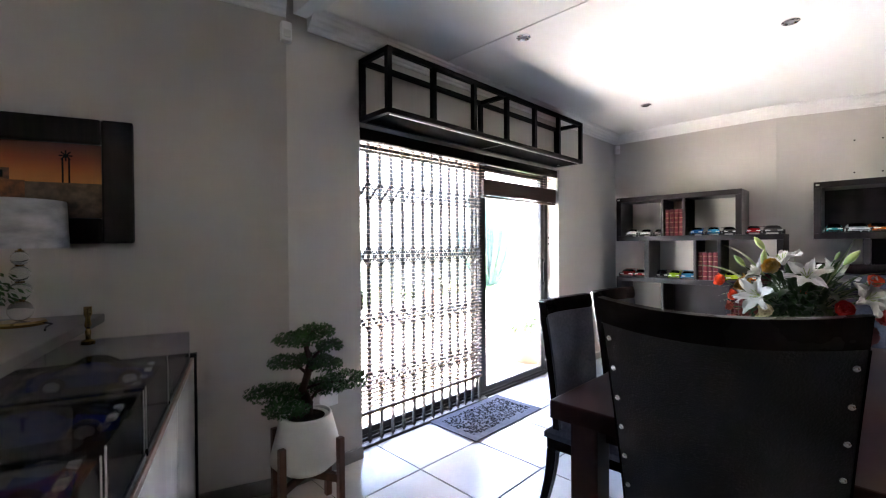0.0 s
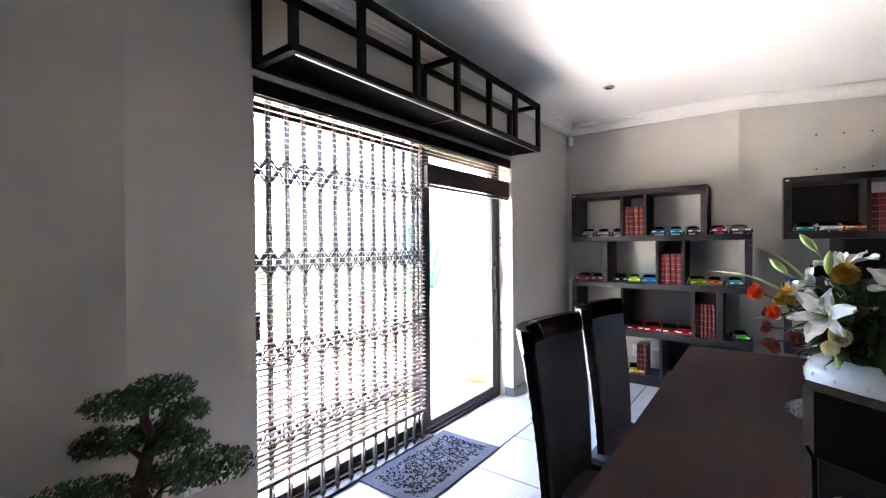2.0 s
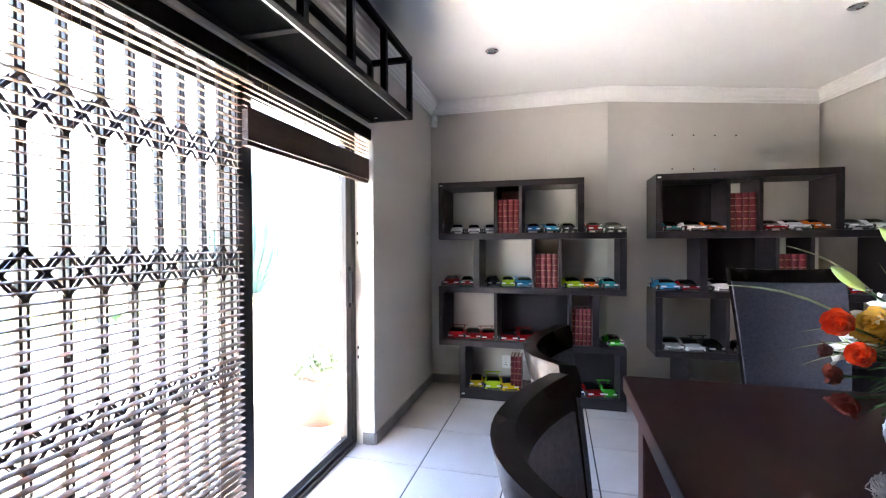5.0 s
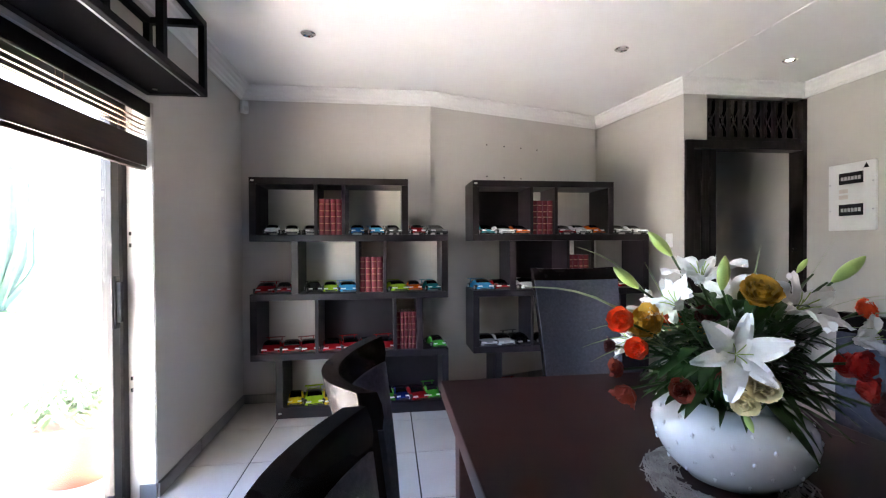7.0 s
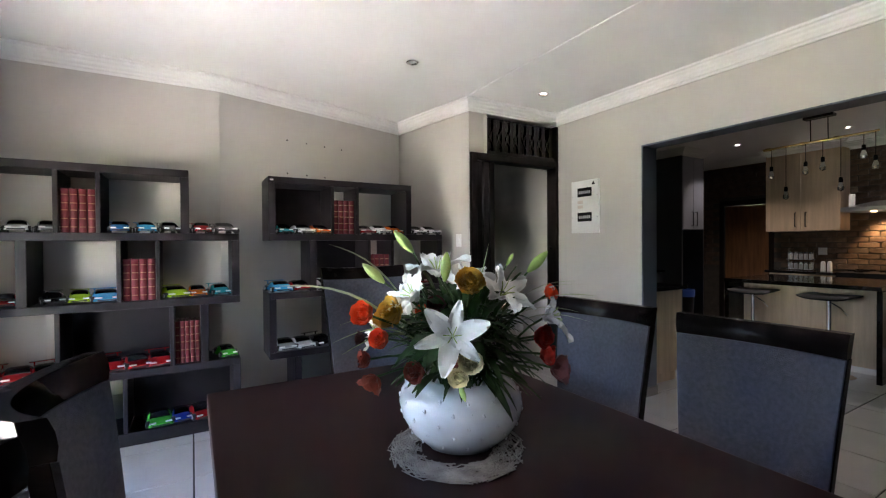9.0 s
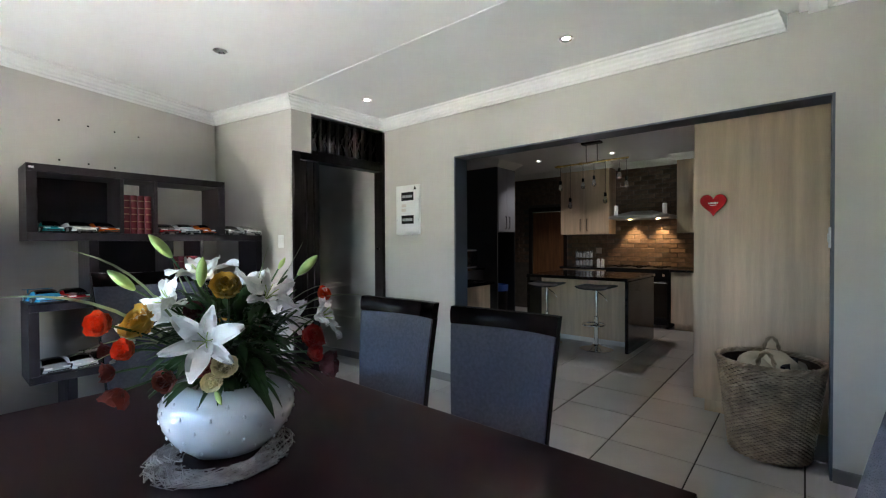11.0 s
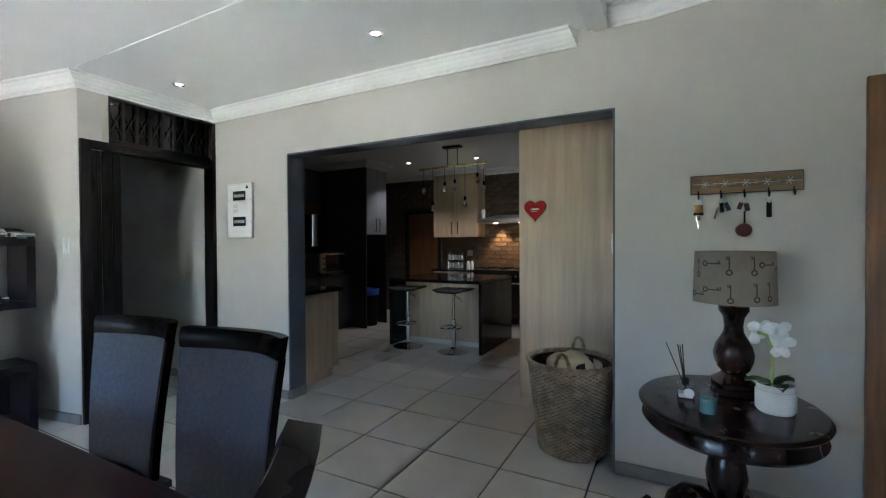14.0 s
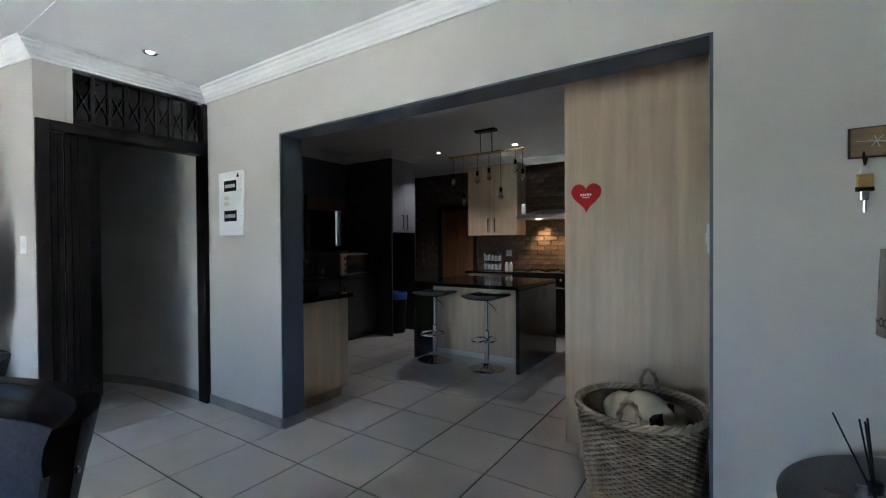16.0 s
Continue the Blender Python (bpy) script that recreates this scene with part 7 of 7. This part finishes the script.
# stone ledge with lamp
lg = thing("stone_ledge", on_wall(0.80, 0.0, 0), "grey stone-topped ledge against the angled wall", "ledge")
pbox("slab", lg, M["concrete"], 0.0, 1.9, 0.005, 1.9, 0.965, 1.005, 0.006)
pbox("support", lg, M["kitdark"], 0.48, 1.85, 0.01, 1.85, 0.0, 0.964)
ml = thing("crystal_lamp", on_wall(1.01, 0.24, 1.0055), "table lamp with stacked crystal balls and a marbled drum shade", "lamp")
bm = bmesh.new()
bm_lathe(bm, [(0.0, 0.0), (0.075, 0.0), (0.078, 0.010), (0.072, 0.018), (0.0, 0.018)], 32)
part("base", bm, M["brass"], ml, "", True)
z = 0.018
for r in (0.040, 0.036, 0.032, 0.028):
    bm = bmesh.new()
    bmesh.ops.create_uvsphere(bm, u_segments=20, v_segments=12, radius=r)
    for v in bm.verts:
        v.co.z += z + r
    part("crystal_ball", bm, M["crystal"], ml, "", True)
    z += 2 * r
    bm = bmesh.new()
    bm_lathe(bm, [(0.012, z - 0.003), (0.016, z), (0.012, z + 0.003)], 14)
    part("collar", bm, M["brass"], ml, "", True)
bm = bmesh.new()
bm_lathe(bm, [(0.150, 0.300), (0.142, 0.487), (0.139, 0.487), (0.147, 0.300)], 40)
bmesh.ops.delete(bm, geom=[f for f in bm.faces if len(f.verts) > 4], context='FACES_ONLY')
part("shade", bm, mat("marbled shade", (0.55, 0.55, 0.56), 0.5, vary=0, scale=7, colour2=(0.20, 0.205, 0.215), stretch=(1, 1, 2.2)), ml, "grey and white marbled shade", True)
bm = bmesh.new()
bm_tube(bm, [(0, 0, z), (0, 0, 0.44)], 0.006, 8)
part("rod", bm, M["brass"], ml)
bm = bmesh.new()
bm_tube(bm, [(-0.07, 0.0, 0.006), (-0.11, 0.05, 0.006), (-0.115, 0.12, 0.006), (-0.13, 0.18, 0.004), (-0.14, 0.2, -0.05)], 0.003, 6)
part("flex", bm, M["black"], ml)
bm = bmesh.new()
bm_lathe(bm, [(0.0, 0.0), (0.022, 0.0), (0.022, 0.012), (0.008, 0.02), (0.010, 0.05), (0.006, 0.06), (0.012, 0.072), (0.008, 0.10), (0.013, 0.115), (0.013, 0.145), (0.0, 0.145)], 18)
solid("brass_candlestick", bm, M["brass"], "short brass candlestick on the counter", "candlestick", m=on_wall(0.766, 0.376, 0.9355), smooth=True)
vsl, fsl = [], []
rnd = random.Random(6)
for _ in range(420):
    p = Vector((rnd.gauss(0, 0.05), rnd.gauss(0, 0.05), 0.09 + abs(rnd.gauss(0, 0.055))))
    n_ = Vector((rnd.gauss(0, 1), rnd.gauss(0, 1), rnd.gauss(0.4, 0.8))).normalized()
    t_ = n_.orthogonal().normalized() * rnd.uniform(0.008, 0.018)
    w_ = n_.cross(t_).normalized() * 0.006
    k0 = len(vsl)
    vsl += [p - t_, p + w_, p + t_, p - w_]
    fsl.append((k0, k0 + 1, k0 + 2, k0 + 3))
pl = thing("potted_plant", on_wall(1.10, 0.36, 1.0055), "small green leafy plant in a white pot on the ledge", "potted plant")
me = bpy.data.meshes.new("leaves")
me.from_pydata([tuple(v) for v in vsl], [], fsl)
me.materials.append(M["leaf"])
o = new("leaves", me)
o.parent = pl
o["kind"] = "stuff"
bm = bmesh.new()
bm_lathe(bm, [(0.0, 0.0), (0.040, 0.0), (0.052, 0.085), (0.048, 0.085), (0.0, 0.075)], 24)
part("pot", bm, M["matte_white"], pl, "", True)

# ---------------------------------------------------------------- garden planting
def agave(x, y, s, n, m_, label):
    rnd_ = random.Random(int(x * 100))
    a_ = thing("garden_plant", pose(x, y, -0.12), label, "plant", "garden plants")
    for i in range(n):
        az = 2 * math.pi * i / n * 2.4
        e = radians(rnd_.uniform(25, 80))
        l = s * rnd_.uniform(0.7, 1.1)
        d = Vector((math.cos(az) * math.cos(e), math.sin(az) * math.cos(e), math.sin(e)))
        sd = Vector((-math.sin(az), math.cos(az), 0))
        bm = bmesh.new()
        bm_grid(bm, lambda u, v, k: d * l * u + sd * (2 * v - 1) * 0.045 * s * (1 - u) ** 0.7 - Vector((0, 0, 0.25 * l * u * u - k)), 6, 2, 0.01)
        part("leaf", bm, m_, a_, "", True)


agave(6.6, 6.4, 0.45, 22, M["agave"], "spiky grey-green agave on the patio edge")
agave(7.6, 9.3, 0.75, 24, M["agave"], "spiky grey-green agave by the boundary wall")
agave(5.2, 9.6, 0.55, 20, M["foliage"], "dark green strap-leaved clump in the lawn")

def cactus(x, y):
    c = thing("garden_cactus", pose(x, y, -0.12), "tall blue-green candelabra cactus with many upright stems", "cactus")
    rc = random.Random(17)
    for i in range(18):
        a = i * 2.399
        r = 0.25 + 0.19 * math.sqrt(i) * rc.uniform(0.8, 1.1)
        hgt = rc.uniform(2.6, 4.3) - 0.9 * r
        bm = bmesh.new()
        base = Vector((0.25 * math.cos(a), 0.25 * math.sin(a), 0.0))
        top = Vector((r * math.cos(a), r * math.sin(a), 0.0))
        rings = []
        for k in range(9):
            f = k / 8
            c0 = base + (top - base) * min(1.0, f * 2.2) + Vector((0, 0, hgt * f))
            w = 0.105 * (1 - 0.75 * max(0.0, f - 0.85) / 0.15)
            rings.append([bm.verts.new(c0 + Vector((math.cos(q * math.pi / 5), math.sin(q * math.pi / 5), 0)) * w * (1.0 if q % 2 else 0.66)) for q in range(10)])
        for r0, r1 in zip(rings, rings[1:]):
            for q in range(10):
                bm.faces.new((r0[q], r0[(q + 1) % 10], r1[(q + 1) % 10], r1[q]))
        bm.faces.new(rings[-1])
        part("stem", bm, M["cactus"], c)


cactus(12.2, 10.1)
for x, y in ((6.9, 7.4), (4.38, 3.12)):
    pt = thing("terracotta_planter", pose(x, y, -0.06), "terracotta planter with a low green shrub", "planter", "terracotta planters")
    bm = bmesh.new()
    bm_lathe(bm, [(0.0, 0.0), (0.17, 0.0), (0.22, 0.30), (0.24, 0.30), (0.24, 0.35), (0.20, 0.35), (0.0, 0.30)], 24)
    part("pot", bm, M["terracotta"], pt, "", True)
    vsl, fsl = [], []
    for _ in range(600):
        p = Vector((rnd.gauss(0, 0.13), rnd.gauss(0, 0.13), 0.38 + abs(rnd.gauss(0, 0.13))))
        n_ = Vector((rnd.gauss(0, 1), rnd.gauss(0, 1), rnd.gauss(0.4, 0.8))).normalized()
        t_ = n_.orthogonal().normalized() * 0.04
        w_ = n_.cross(t_).normalized() * 0.014
        k0 = len(vsl)
        vsl += [p - t_, p + w_, p + t_, p - w_]
        fsl.append((k0, k0 + 1, k0 + 2, k0 + 3))
    me = bpy.data.meshes.new("leaves")
    me.from_pydata([tuple(v) for v in vsl], [], fsl)
    me.materials.append(M["agave"])
    o = new("leaves", me)
    o.parent = pt

# ---------------------------------------------------------------- floor tiles
bm = bmesh.new()
bm_box(bm, -3.2, 7.6, -7.2, GY + 0.24, -0.06, -0.005)
floor = structure("floor", bm, M["grout"], "large beige-grey floor tiles with dark grout lines", "floor")
bm = bmesh.new()
vs = bm_box(bm, -0.2455, 0.2455, -0.2455, 0.2455, -0.012, 0.0)
bmesh.ops.bevel(bm, geom=[e for e in bm.edges if all(v.co.z > -0.001 for v in e.verts)], offset=0.0016, segments=1, affect='EDGES')
tile_data = mesh("tile", bm, M["tile"])
rest = bmesh.new()
TX, TY, TP = 0.27, 0.12, 0.5
for i in range(-7, 15):
    for j in range(-15, 5):
        x0, y0 = TX + i * TP, TY + j * TP
        cx, cy = x0 + 0.25, y0 + 0.25
        y1 = min(y0 + TP, GY + 0.13)
        if y1 - y0 < TP - 0.01:
            bm_box(rest, x0 + 0.0035, x0 + TP - 0.0035, y0 + 0.0035, y1, -0.012, 0.0)
        elif 0.7 < cx < 5.6 and -5.4 < cy < 2.4:
            t = new("tile", tile_data)
            t.location = (cx, cy, 0)
            t.rotation_euler = (0, 0, radians(90) * ((i * 7 + j * 3) % 4))
            t.parent = floor
        else:
            bm_box(rest, x0 + 0.0035, x0 + TP - 0.0035, y0 + 0.0035, y0 + TP - 0.0035, -0.012, 0.0)
ob = part("tiles_rest", rest, M["tile"], floor)
ob["kind"] = "stuff"
